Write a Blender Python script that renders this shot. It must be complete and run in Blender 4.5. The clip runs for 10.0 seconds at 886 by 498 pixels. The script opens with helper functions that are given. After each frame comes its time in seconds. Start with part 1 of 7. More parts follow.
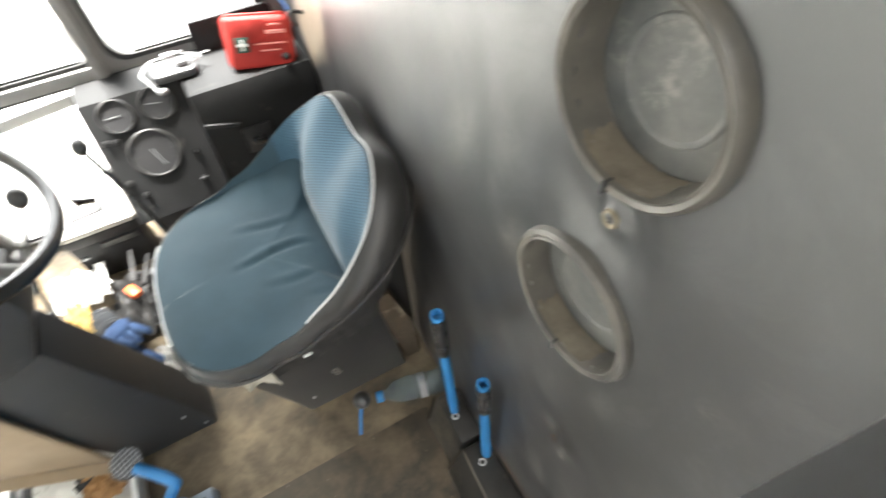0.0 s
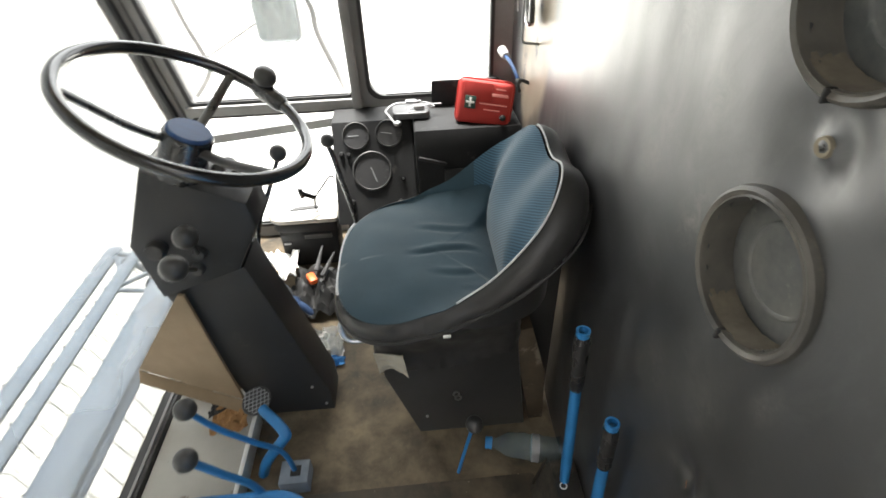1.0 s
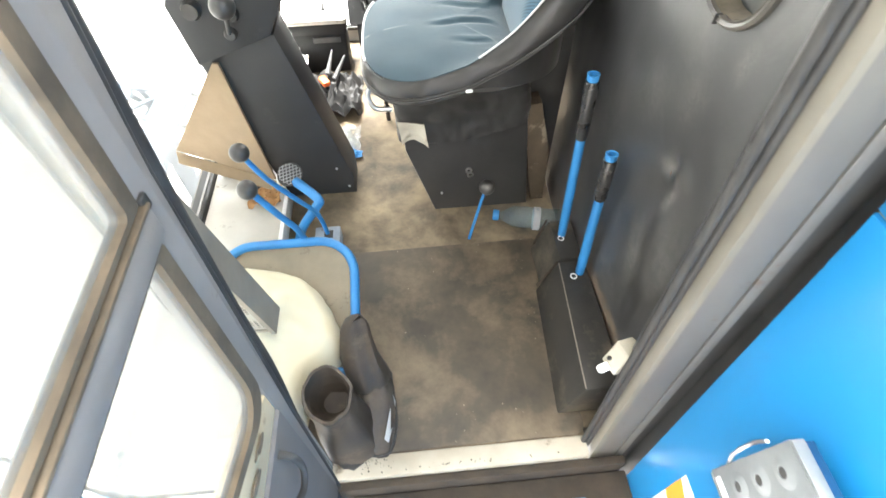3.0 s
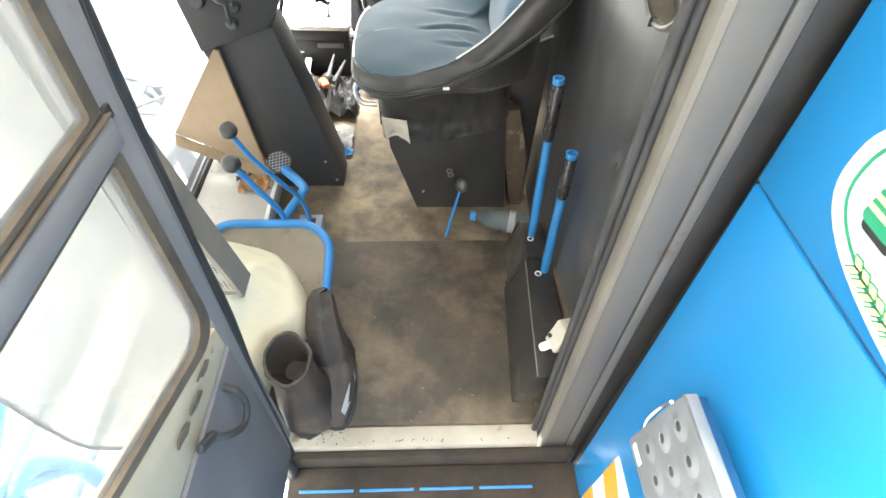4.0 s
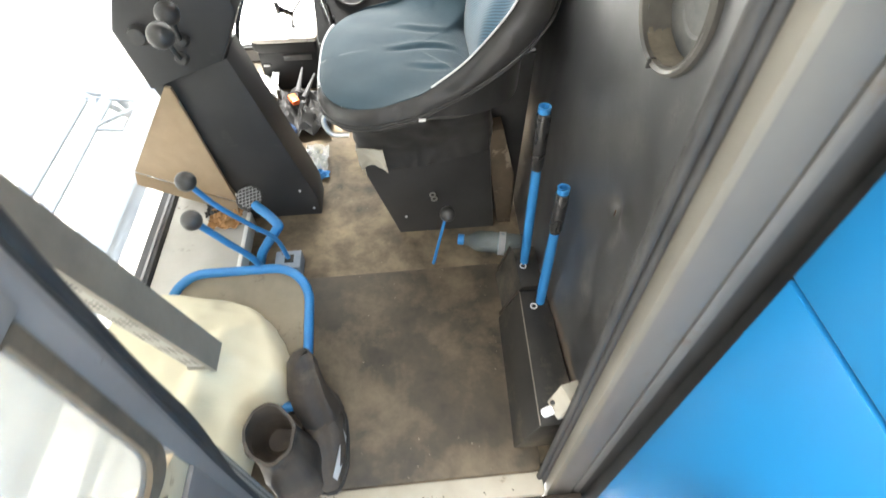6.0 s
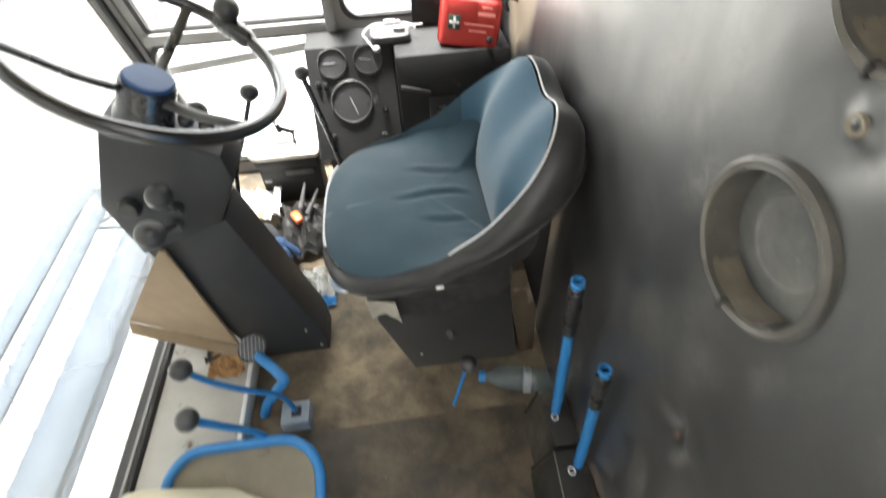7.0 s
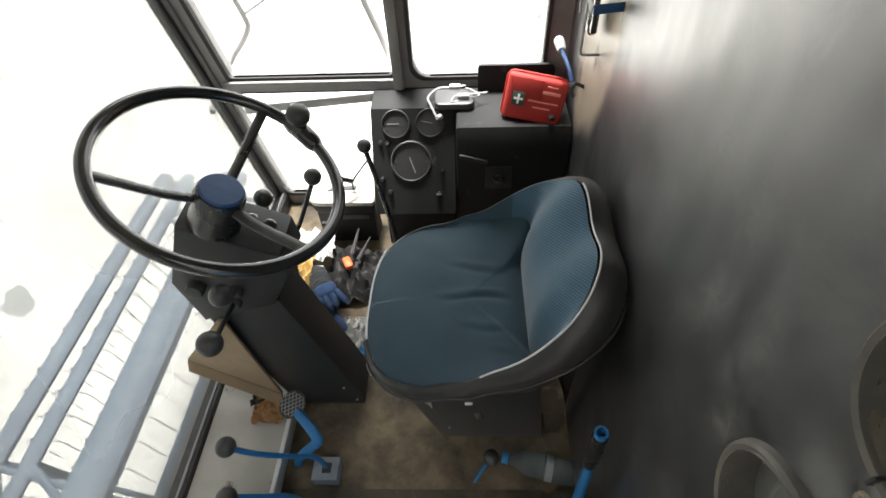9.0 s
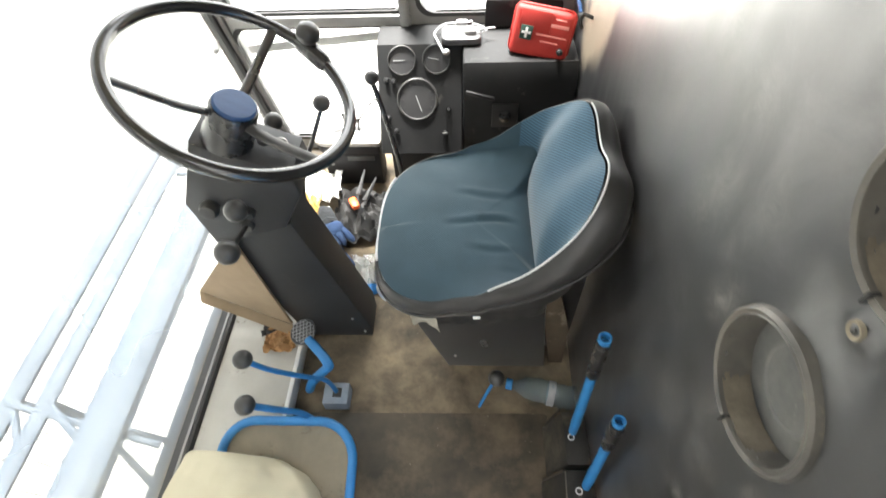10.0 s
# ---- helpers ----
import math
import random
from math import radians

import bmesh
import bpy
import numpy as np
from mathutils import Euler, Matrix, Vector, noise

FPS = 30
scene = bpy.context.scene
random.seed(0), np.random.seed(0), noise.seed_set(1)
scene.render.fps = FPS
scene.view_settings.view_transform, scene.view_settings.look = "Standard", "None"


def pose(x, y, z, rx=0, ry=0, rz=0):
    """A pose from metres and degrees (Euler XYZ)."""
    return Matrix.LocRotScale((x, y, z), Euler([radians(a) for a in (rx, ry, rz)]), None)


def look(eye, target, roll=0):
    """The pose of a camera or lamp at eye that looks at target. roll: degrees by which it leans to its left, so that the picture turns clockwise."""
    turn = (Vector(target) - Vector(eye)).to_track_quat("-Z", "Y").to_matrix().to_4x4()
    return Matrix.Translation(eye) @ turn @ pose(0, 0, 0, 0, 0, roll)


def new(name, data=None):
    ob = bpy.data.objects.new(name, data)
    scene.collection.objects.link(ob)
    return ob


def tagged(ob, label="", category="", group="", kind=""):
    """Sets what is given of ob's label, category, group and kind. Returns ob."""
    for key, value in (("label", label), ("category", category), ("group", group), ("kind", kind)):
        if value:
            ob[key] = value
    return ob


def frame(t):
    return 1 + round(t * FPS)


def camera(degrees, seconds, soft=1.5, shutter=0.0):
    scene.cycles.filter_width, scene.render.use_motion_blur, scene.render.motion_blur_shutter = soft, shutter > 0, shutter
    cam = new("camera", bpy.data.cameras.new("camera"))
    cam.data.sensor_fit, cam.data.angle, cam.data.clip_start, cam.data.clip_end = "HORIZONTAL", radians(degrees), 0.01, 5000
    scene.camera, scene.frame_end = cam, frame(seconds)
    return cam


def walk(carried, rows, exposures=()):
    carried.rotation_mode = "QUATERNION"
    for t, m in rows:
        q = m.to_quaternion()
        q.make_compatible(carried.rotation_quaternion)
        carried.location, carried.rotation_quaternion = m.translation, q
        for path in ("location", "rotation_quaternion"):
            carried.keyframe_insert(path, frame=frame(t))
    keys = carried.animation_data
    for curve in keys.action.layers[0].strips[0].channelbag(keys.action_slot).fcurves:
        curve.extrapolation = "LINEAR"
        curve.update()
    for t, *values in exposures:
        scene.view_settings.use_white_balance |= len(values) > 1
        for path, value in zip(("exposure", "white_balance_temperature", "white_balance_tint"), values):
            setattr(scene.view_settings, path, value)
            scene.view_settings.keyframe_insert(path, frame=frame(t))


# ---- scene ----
cam = camera(83.0, 10.0, shutter=0.5)
PATH = [
    (0, (0.021, 0.006, 1.259), (0.556, 1.103, -0.326), -3.5),
    (0.2, (0.006, -0.004, 1.254), (0.393, 1.163, -0.323), -6.0),
    (0.5, (-0.032, -0.047, 1.206), (0.285, 1.196, -0.328), -4.0),
    (0.7, (-0.051, -0.086, 1.162), (0.162, 1.370, -0.192), -3.7),
    (1, (-0.063, -0.151, 1.139), (0.031, 1.441, -0.069), -2.1),
    (1.2, (-0.058, -0.195, 1.144), (0.010, 1.405, -0.054), -1.0),
    (1.5, (-0.073, -0.229, 1.141), (0.002, 1.36, -0.071), -0.2),
    (1.7, (-0.099, -0.254, 1.127), (-0.016, 1.304, -0.124), 0.0),
    (2, (-0.128, -0.284, 1.106), (-0.064, 1.154, -0.283), -2.7),
    (2.5, (-0.165, -0.32, 1.081), (-0.07, 0.977, -0.438), -1.8),
    (3, (-0.148, -0.379, 1.071), (-0.053, 0.838, -0.514), -1.0),
    (4.5, (-0.064, -0.499, 1.064), (0.034, 0.822, -0.434), 4.2),
    (5, (-0.068, -0.487, 1.069), (0.049, 0.802, -0.456), 4.8),
    (6.5, (-0.058, -0.221, 1.115), (0.067, 1.005, -0.461), -1.9),
    (6.7, (-0.068, -0.173, 1.140), (0.067, 1.084, -0.410), -2.0),
    (7, (-0.064, -0.087, 1.166), (0.054, 1.274, -0.294), -3.0),
    (7.2, (-0.054, -0.048, 1.192), (0.025, 1.357, -0.228), -4.9),
    (7.5, (-0.055, 0.014, 1.253), (0.006, 1.467, -0.119), -5.8),
    (7.7, (-0.057, 0.051, 1.286), (-0.027, 1.519, -0.072), -5.7),
    (8, (-0.048, 0.079, 1.309), (-0.063, 1.545, -0.052), -5.1),
    (8.5, (-0.038, 0.081, 1.338), (-0.073, 1.473, -0.098), -3.8),
    (9, (-0.03, 0.065, 1.352), (-0.117, 1.394, -0.14), -3.2),
    (9.5, (-0.034, 0.037, 1.346), (-0.153, 1.324, -0.18), -4.4),
    (9.7, (-0.045, 0.013, 1.330), (-0.163, 1.279, -0.215), -4.2),
    (10, (-0.047, -0.021, 1.307), (-0.135, 1.212, -0.265), -3.2),
]
EXPOSURES = [(0.0, 3.82), (0.5, 4.02), (1.0, 2.72), (1.5, 2.97), (2.0, 4.07), (2.5, 4.52), (3.0, 4.49), (4.5, 4.04), (5.0, 3.94), (6.5, 4.09), (7.0, 3.4), (7.5, 1.75), (8.0, 1.45), (8.5, 1.97), (9.0, 2.25), (9.5, 2.5), (10.0, 3.55)]
walk(cam, [(t, look(eye, target, roll)) for t, eye, target, roll in PATH], EXPOSURES)


# ---- world and light ----
world = bpy.data.worlds.new("world")
scene.world = world
world.use_nodes = True
wn = world.node_tree
sky = wn.nodes.new("ShaderNodeTexSky")
sky.sky_type = "NISHITA"
sky.sun_disc = False
sky.sun_elevation, sky.sun_rotation = radians(75), radians(-24)
sky.air_density, sky.dust_density, sky.ozone_density = 1.0, 5.0, 1.0
soft_sky = wn.nodes.new("ShaderNodeHueSaturation")
soft_sky.inputs["Saturation"].default_value = 0.03
wn.links.new(sky.outputs[0], soft_sky.inputs["Color"])
wn.links.new(soft_sky.outputs[0], wn.nodes["Background"].inputs[0])
wn.nodes["Background"].inputs[1].default_value = 0.15

sun = new("sun", bpy.data.lights.new("sun", "SUN"))
sun.data.energy, sun.data.angle, sun.data.color = 3.6, radians(14), (1.0, 0.972, 0.93)
SUN_WAY = Vector((-0.105, 0.236, 0.966))
sun.matrix_world = look(SUN_WAY * 20, (0, 0, 0))



# ---- materials ----
def surf(name, c1, c2, scale=6.0, rough=0.6, rough2=None, metal=0.0, bump=0.1, grain=220.0, spots=None, spot_scale=3.0, spot_cut=0.6, spot_soft=0.08,
         spec=0.5, coat=0.0, stretch=(1, 1, 1), random_tint=0.0, sheen=0.0, ior=1.5, detail=6, span=(0.32, 0.68), warp=0.0):
    """A painted, dusty or worn surface: two colours in broad clouds, fine grain, and optional stains with a shape of their own."""
    m = bpy.data.materials.new(name)
    m.use_nodes = True
    nt, L = m.node_tree, m.node_tree.links
    b = nt.nodes["Principled BSDF"]
    tc = nt.nodes.new("ShaderNodeTexCoord")
    mp = nt.nodes.new("ShaderNodeMapping")
    mp.inputs["Scale"].default_value = stretch
    L.new(tc.outputs["Object"], mp.inputs[0])
    n1 = nt.nodes.new("ShaderNodeTexNoise")
    n1.inputs["Scale"].default_value, n1.inputs["Detail"].default_value, n1.inputs["Roughness"].default_value = scale, detail, 0.62
    n1.inputs["Distortion"].default_value = warp
    L.new(mp.outputs[0], n1.inputs["Vector"])
    r1 = nt.nodes.new("ShaderNodeMapRange")
    r1.inputs[1].default_value, r1.inputs[2].default_value = span
    L.new(n1.outputs["Fac"], r1.inputs[0])
    mix = nt.nodes.new("ShaderNodeMix")
    mix.data_type = "RGBA"
    mix.inputs[6].default_value, mix.inputs[7].default_value = (*c1, 1), (*c2, 1)
    L.new(r1.outputs[0], mix.inputs[0])
    out = mix.outputs[2]
    if spots:
        n3 = nt.nodes.new("ShaderNodeTexNoise")
        n3.inputs["Scale"].default_value, n3.inputs["Detail"].default_value, n3.inputs["Roughness"].default_value = spot_scale, detail + 2, 0.7
        n3.inputs["Distortion"].default_value = warp
        L.new(tc.outputs["Object"], n3.inputs["Vector"])
        r3 = nt.nodes.new("ShaderNodeMapRange")
        r3.inputs[1].default_value, r3.inputs[2].default_value = spot_cut, spot_cut + spot_soft
        L.new(n3.outputs["Fac"], r3.inputs[0])
        m3 = nt.nodes.new("ShaderNodeMix")
        m3.data_type = "RGBA"
        m3.inputs[7].default_value = (*spots, 1)
        L.new(r3.outputs[0], m3.inputs[0])
        L.new(out, m3.inputs[6])
        out = m3.outputs[2]
    if random_tint:
        oi = nt.nodes.new("ShaderNodeObjectInfo")
        hsv = nt.nodes.new("ShaderNodeHueSaturation")
        rr = nt.nodes.new("ShaderNodeMapRange")
        rr.inputs[3].default_value, rr.inputs[4].default_value = 1 - random_tint, 1 + random_tint
        L.new(oi.outputs["Random"], rr.inputs[0])
        L.new(rr.outputs[0], hsv.inputs["Value"])
        L.new(out, hsv.inputs["Color"])
        out = hsv.outputs[0]
    L.new(out, b.inputs["Base Color"])
    n2 = nt.nodes.new("ShaderNodeTexNoise")
    n2.inputs["Scale"].default_value, n2.inputs["Detail"].default_value = grain, 3
    L.new(tc.outputs["Object"], n2.inputs["Vector"])
    if bump:
        bp = nt.nodes.new("ShaderNodeBump")
        bp.inputs["Strength"].default_value, bp.inputs["Distance"].default_value = bump, 0.002
        L.new(n2.outputs["Fac"], bp.inputs["Height"])
        L.new(bp.outputs[0], b.inputs["Normal"])
    if rough2 is None:
        rough2 = min(1.0, rough + 0.15)
    rr2 = nt.nodes.new("ShaderNodeMapRange")
    rr2.inputs[1].default_value, rr2.inputs[2].default_value = 0.1, 0.9
    rr2.inputs[3].default_value, rr2.inputs[4].default_value = rough, rough2
    L.new(n1.outputs["Fac"], rr2.inputs[0])
    L.new(rr2.outputs[0], b.inputs["Roughness"])
    b.inputs["Metallic"].default_value = metal
    b.inputs["Specular IOR Level"].default_value = spec
    b.inputs["IOR"].default_value = ior
    b.inputs["Sheen Weight"].default_value, b.inputs["Sheen Roughness"].default_value = sheen, 0.45
    b.inputs["Sheen Tint"].default_value = (0.9, 0.86, 0.8, 1)
    b.inputs["Coat Weight"].default_value, b.inputs["Coat Roughness"].default_value = coat, rough * 1.1
    return m


def glass(name, tint, dust, dust_colour=(0.75, 0.74, 0.7)):
    """Window glass: clear with a Fresnel gloss and a film of dust."""
    m = bpy.data.materials.new(name)
    m.use_nodes = True
    nt, L = m.node_tree, m.node_tree.links
    nt.nodes.remove(nt.nodes["Principled BSDF"])
    out = nt.nodes["Material Output"]
    tr, gl, di = nt.nodes.new("ShaderNodeBsdfTransparent"), nt.nodes.new("ShaderNodeBsdfGlossy"), nt.nodes.new("ShaderNodeBsdfDiffuse")
    tr.inputs[0].default_value = (*tint, 1)
    gl.inputs["Roughness"].default_value = 0.03
    di.inputs[0].default_value = (*dust_colour, 1)
    lw_ = nt.nodes.new("ShaderNodeLayerWeight")
    pw, fr = nt.nodes.new("ShaderNodeMath"), nt.nodes.new("ShaderNodeMath")
    pw.operation, fr.operation = "POWER", "MULTIPLY_ADD"
    pw.inputs[1].default_value, fr.inputs[1].default_value, fr.inputs[2].default_value = 4.0, 0.6, 0.02
    L.new(lw_.outputs["Facing"], pw.inputs[0]), L.new(pw.outputs[0], fr.inputs[0])
    a, c = nt.nodes.new("ShaderNodeMixShader"), nt.nodes.new("ShaderNodeMixShader")
    L.new(fr.outputs[0], a.inputs[0]), L.new(tr.outputs[0], a.inputs[1]), L.new(gl.outputs[0], a.inputs[2])
    tc, nz, mr = nt.nodes.new("ShaderNodeTexCoord"), nt.nodes.new("ShaderNodeTexNoise"), nt.nodes.new("ShaderNodeMapRange")
    nz.inputs["Scale"].default_value, nz.inputs["Detail"].default_value = 2.2, 2
    mr.inputs[1].default_value, mr.inputs[2].default_value, mr.inputs[3].default_value, mr.inputs[4].default_value = 0.1, 0.9, dust * 0.2, dust * 1.8
    L.new(tc.outputs["Object"], nz.inputs["Vector"]), L.new(nz.outputs["Fac"], mr.inputs[0]), L.new(mr.outputs[0], c.inputs[0])
    L.new(a.outputs[0], c.inputs[1]), L.new(di.outputs[0], c.inputs[2]), L.new(c.outputs[0], out.inputs[0])
    return m


def cloth(name, c1, c2, weave=640.0, rough=0.7, depth=0.14):
    """Woven seat cloth: a fine rib in one direction over cloudy wear."""
    m = surf(name, c1, c2, scale=7, rough=rough, bump=0.0)
    nt, L = m.node_tree, m.node_tree.links
    b = nt.nodes["Principled BSDF"]
    tc, wv, bp = nt.nodes.new("ShaderNodeTexCoord"), nt.nodes.new("ShaderNodeTexWave"), nt.nodes.new("ShaderNodeBump")
    wv.bands_direction = "DIAGONAL"
    wv.inputs["Scale"].default_value, wv.inputs["Distortion"].default_value = weave / 6.28, 0.6
    bp.inputs["Strength"].default_value, bp.inputs["Distance"].default_value = 0.3, 0.001
    L.new(tc.outputs["Object"], wv.inputs["Vector"]), L.new(wv.outputs["Fac"], bp.inputs["Height"]), L.new(bp.outputs[0], b.inputs["Normal"])
    old = b.inputs["Base Color"].links[0].from_socket
    tone, hsv = nt.nodes.new("ShaderNodeMapRange"), nt.nodes.new("ShaderNodeHueSaturation")
    tone.inputs[3].default_value, tone.inputs[4].default_value = 1 - depth, 1 + depth
    L.new(wv.outputs["Fac"], tone.inputs[0]), L.new(tone.outputs[0], hsv.inputs["Value"]), L.new(old, hsv.inputs["Color"]), L.new(hsv.outputs[0], b.inputs["Base Color"])
    b.inputs["Specular IOR Level"].default_value = 0.4
    b.inputs["Sheen Weight"].default_value, b.inputs["Sheen Roughness"].default_value = 0.35, 0.4
    return m


SMEARS = ((0.118, 0.512, 0.012, 0.05, 0.15, 0.9), (0.16, 0.535, 0.045, 0.012, -0.5, 0.6), (0.147, 0.328, 0.03, 0.075, -0.25, 0.9), (0.165, 0.648, 0.03, 0.05, 0.35, 0.6),
          (0.101, 0.742, 0.014, 0.03, 0.2, 0.7), (0.285, 0.826, 0.03, 0.045, 0.3, 0.9), (0.27, 0.60, 0.05, 0.06, 0.4, 0.5), (0.030, 0.889, 0.012, 0.014, 0.0, 0.8),
          (0.40, 0.86, 0.04, 0.07, 0.5, 0.6), (0.31, 0.95, 0.03, 0.05, -0.3, 0.5), (0.62, 0.95, 0.05, 0.06, 0.2, 0.45), (0.50, 1.02, 0.03, 0.05, -0.4, 0.4),
          (0.06, 0.40, 0.05, 0.12, -0.15, 0.55), (0.20, 0.20, 0.10, 0.06, 0.1, 0.6))


def smeared(m, smears, colour, rough, fine=38, cut=(0.42, 0.66)):
    """Adds ragged-edged smears of dust, stain or painted highlight to the rear wall's vinyl; each is (y, z, half-width,
    half-height, tilt, weight).
    """
    nt, L = m.node_tree, m.node_tree.links
    b = nt.nodes["Principled BSDF"]
    tc, nz = nt.nodes.new("ShaderNodeTexCoord"), nt.nodes.new("ShaderNodeTexNoise")
    nz.inputs["Scale"].default_value, nz.inputs["Detail"].default_value, nz.inputs["Roughness"].default_value = fine, 7, 0.75
    nz.inputs["Distortion"].default_value = 0.8
    L.new(tc.outputs["Object"], nz.inputs["Vector"])
    total = None
    for y, z, ry, rz, tilt, weight in smears:
        mp, ln, mr, ad = nt.nodes.new("ShaderNodeMapping"), nt.nodes.new("ShaderNodeVectorMath"), nt.nodes.new("ShaderNodeMapRange"), nt.nodes.new("ShaderNodeMath")
        mp.vector_type = "TEXTURE"
        mp.inputs["Location"].default_value, mp.inputs["Rotation"].default_value, mp.inputs["Scale"].default_value = (0.24, y, z), (tilt, 0, 0), (1.0, ry, rz)
        ln.operation, ad.operation = "LENGTH", "ADD"
        mr.inputs[1].default_value, mr.inputs[2].default_value, mr.inputs[3].default_value, mr.inputs[4].default_value = 1.25, 0.0, 0.0, weight
        L.new(tc.outputs["Object"], mp.inputs[0]), L.new(mp.outputs[0], ln.inputs[0]), L.new(ln.outputs["Value"], mr.inputs[0])
        L.new(mr.outputs[0], ad.inputs[0])
        if total is None:
            ad.inputs[1].default_value = 0.0
        else:
            L.new(total, ad.inputs[1])
        total = ad.outputs[0]
    rag, mask = nt.nodes.new("ShaderNodeMapRange"), nt.nodes.new("ShaderNodeMath")
    rag.inputs[1].default_value, rag.inputs[2].default_value = cut
    mask.operation, mask.use_clamp = "MULTIPLY", True
    L.new(nz.outputs["Fac"], rag.inputs[0]), L.new(rag.outputs[0], mask.inputs[0]), L.new(total, mask.inputs[1])
    mx, rx = nt.nodes.new("ShaderNodeMix"), nt.nodes.new("ShaderNodeMix")
    mx.data_type, mx.inputs[7].default_value, rx.inputs[3].default_value = "RGBA", (*colour, 1), rough
    L.new(mask.outputs[0], mx.inputs[0]), L.new(b.inputs["Base Color"].links[0].from_socket, mx.inputs[6]), L.new(mx.outputs[2], b.inputs["Base Color"])
    L.new(mask.outputs[0], rx.inputs[0]), L.new(b.inputs["Roughness"].links[0].from_socket, rx.inputs[2]), L.new(rx.outputs[0], b.inputs["Roughness"])
    return m


M_WALL = surf("black_vinyl_wall", (0.007, 0.0072, 0.0076), (0.0212, 0.0216, 0.0222), scale=4.0, rough=0.36, rough2=0.5, bump=0.16, grain=48, spots=(0.046, 0.0458, 0.0452), spot_scale=6.5, spot_cut=0.52, spot_soft=0.18, spec=0.5, coat=1.0, ior=1.55, detail=5, span=(0.1, 0.9), warp=0.7)
M_WALL.node_tree.nodes["Principled BSDF"].inputs["Coat IOR"].default_value = 1.68
M_WALL.node_tree.nodes["Principled BSDF"].inputs["Coat Roughness"].default_value = 0.4
smeared(M_WALL, SMEARS, (0.19, 0.18, 0.16), 0.75)
# broad pale smears; the first two paint highlights into the vinyl's colour
smeared(M_WALL, ((0.403, 0.996, 0.03, 0.04, 0.3, 1.6), (0.395, 0.905, 0.03, 0.045, 0.4, 1.8), (0.32, 0.90, 0.02, 0.05, 0.1, 1.2), (0.56, 0.90, 0.03, 0.09, 0.2, 1.0), (0.20, 0.70, 0.04, 0.10, 0.2, 0.8), (0.66, 1.05, 0.05, 0.08, 0.3, 0.8)), (0.13, 0.127, 0.118), 0.7, 15, (0.4, 0.75))
smeared(M_WALL, ((0.13, 0.128, 0.2, 0.024, 0.0, 3.0), (0.40, 0.05, 0.16, 0.06, 0.0, 2.5), (0.03, 0.05, 0.06, 0.10, 0.0, 2.0)), (0.14, 0.1, 0.062), 0.85, 22)
# bare tan patch and brown stains round the handle at the far end
smeared(M_WALL, ((1.20, 0.98, 0.14, 0.36, 0.0, 6.0), (1.27, 0.70, 0.09, 0.18, 0.1, 4.0)), (0.4, 0.335, 0.24), 0.7, 7, (0.15, 0.5))
smeared(M_WALL, ((1.175, 0.91, 0.02, 0.09, 0.25, 2.5), (1.065, 0.93, 0.014, 0.05, 0.0, 3.0), (1.20, 0.755, 0.016, 0.035, 0.0, 3.0), (1.33, 0.66, 0.03, 0.10, 0.1, 2.0)), (0.035, 0.025, 0.016), 0.7)
M_FLOOR = surf("dusty_steel_floor", (0.045, 0.035, 0.023), (0.225, 0.172, 0.108), scale=6, rough=0.7, rough2=0.95, bump=0.25, grain=90, spots=(0.045, 0.039, 0.03), spot_scale=5.0, spot_cut=0.5, spot_soft=0.25, span=(0.36, 0.64), warp=0.15, detail=5)
M_MAT = surf("dark_rubber_mat", (0.035, 0.0285, 0.0205), (0.088, 0.07, 0.047), scale=7, rough=0.55, rough2=0.85, bump=0.25, grain=80, spots=(0.175, 0.133, 0.084), spot_scale=3.4, spot_cut=0.48, spot_soft=0.22, span=(0.34, 0.66), warp=0.12, detail=4)
M_FRAME = surf("grey_frame_paint", (0.19, 0.188, 0.182), (0.26, 0.255, 0.248), scale=8, rough=0.5, bump=0.08, spots=(0.12, 0.1, 0.08), spot_scale=14, spot_cut=0.66)
M_PILLAR = surf("dull_pillar_paint", (0.1, 0.099, 0.096), (0.15, 0.148, 0.143), scale=8, rough=0.45, bump=0.06)
M_DUSTSTEEL = surf("dusty_black_sheet", (0.018, 0.0172, 0.016), (0.045, 0.041, 0.035), scale=7, rough=0.42, bump=0.08, spots=(0.125, 0.105, 0.076), spot_scale=9, spot_cut=0.52, spot_soft=0.2)
M_RUSTCHIP = surf("raw_orange_chip", (0.2, 0.085, 0.035), (0.32, 0.15, 0.075), scale=60, rough=0.7, bump=0.1)
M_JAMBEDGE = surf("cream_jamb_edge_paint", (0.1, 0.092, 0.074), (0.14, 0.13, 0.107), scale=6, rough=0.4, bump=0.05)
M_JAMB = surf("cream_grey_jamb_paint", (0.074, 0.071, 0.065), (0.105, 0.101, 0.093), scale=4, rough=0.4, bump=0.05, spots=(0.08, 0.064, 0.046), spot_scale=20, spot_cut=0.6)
M_CREAM = surf("dirty_cream_paint", (0.27, 0.24, 0.185), (0.4, 0.362, 0.29), scale=6, rough=0.55, bump=0.06, spots=(0.13, 0.095, 0.06), spot_scale=14, spot_cut=0.58)
M_LEDGE = surf("chipped_white_paint", (0.4, 0.385, 0.345), (0.5, 0.485, 0.44), scale=6, rough=0.55, bump=0.06, spots=(0.13, 0.085, 0.05), spot_scale=14, spot_cut=0.62)
M_DOOR = surf("warm_grey_door_paint", (0.142, 0.131, 0.122), (0.19, 0.176, 0.164), scale=7, rough=0.5, bump=0.06, spots=(0.07, 0.045, 0.027), spot_scale=24, spot_cut=0.66)
M_GLAZE = surf("brown_glazing_rubber", (0.045, 0.034, 0.022), (0.105, 0.08, 0.052), scale=22, rough=0.8, bump=0.2)
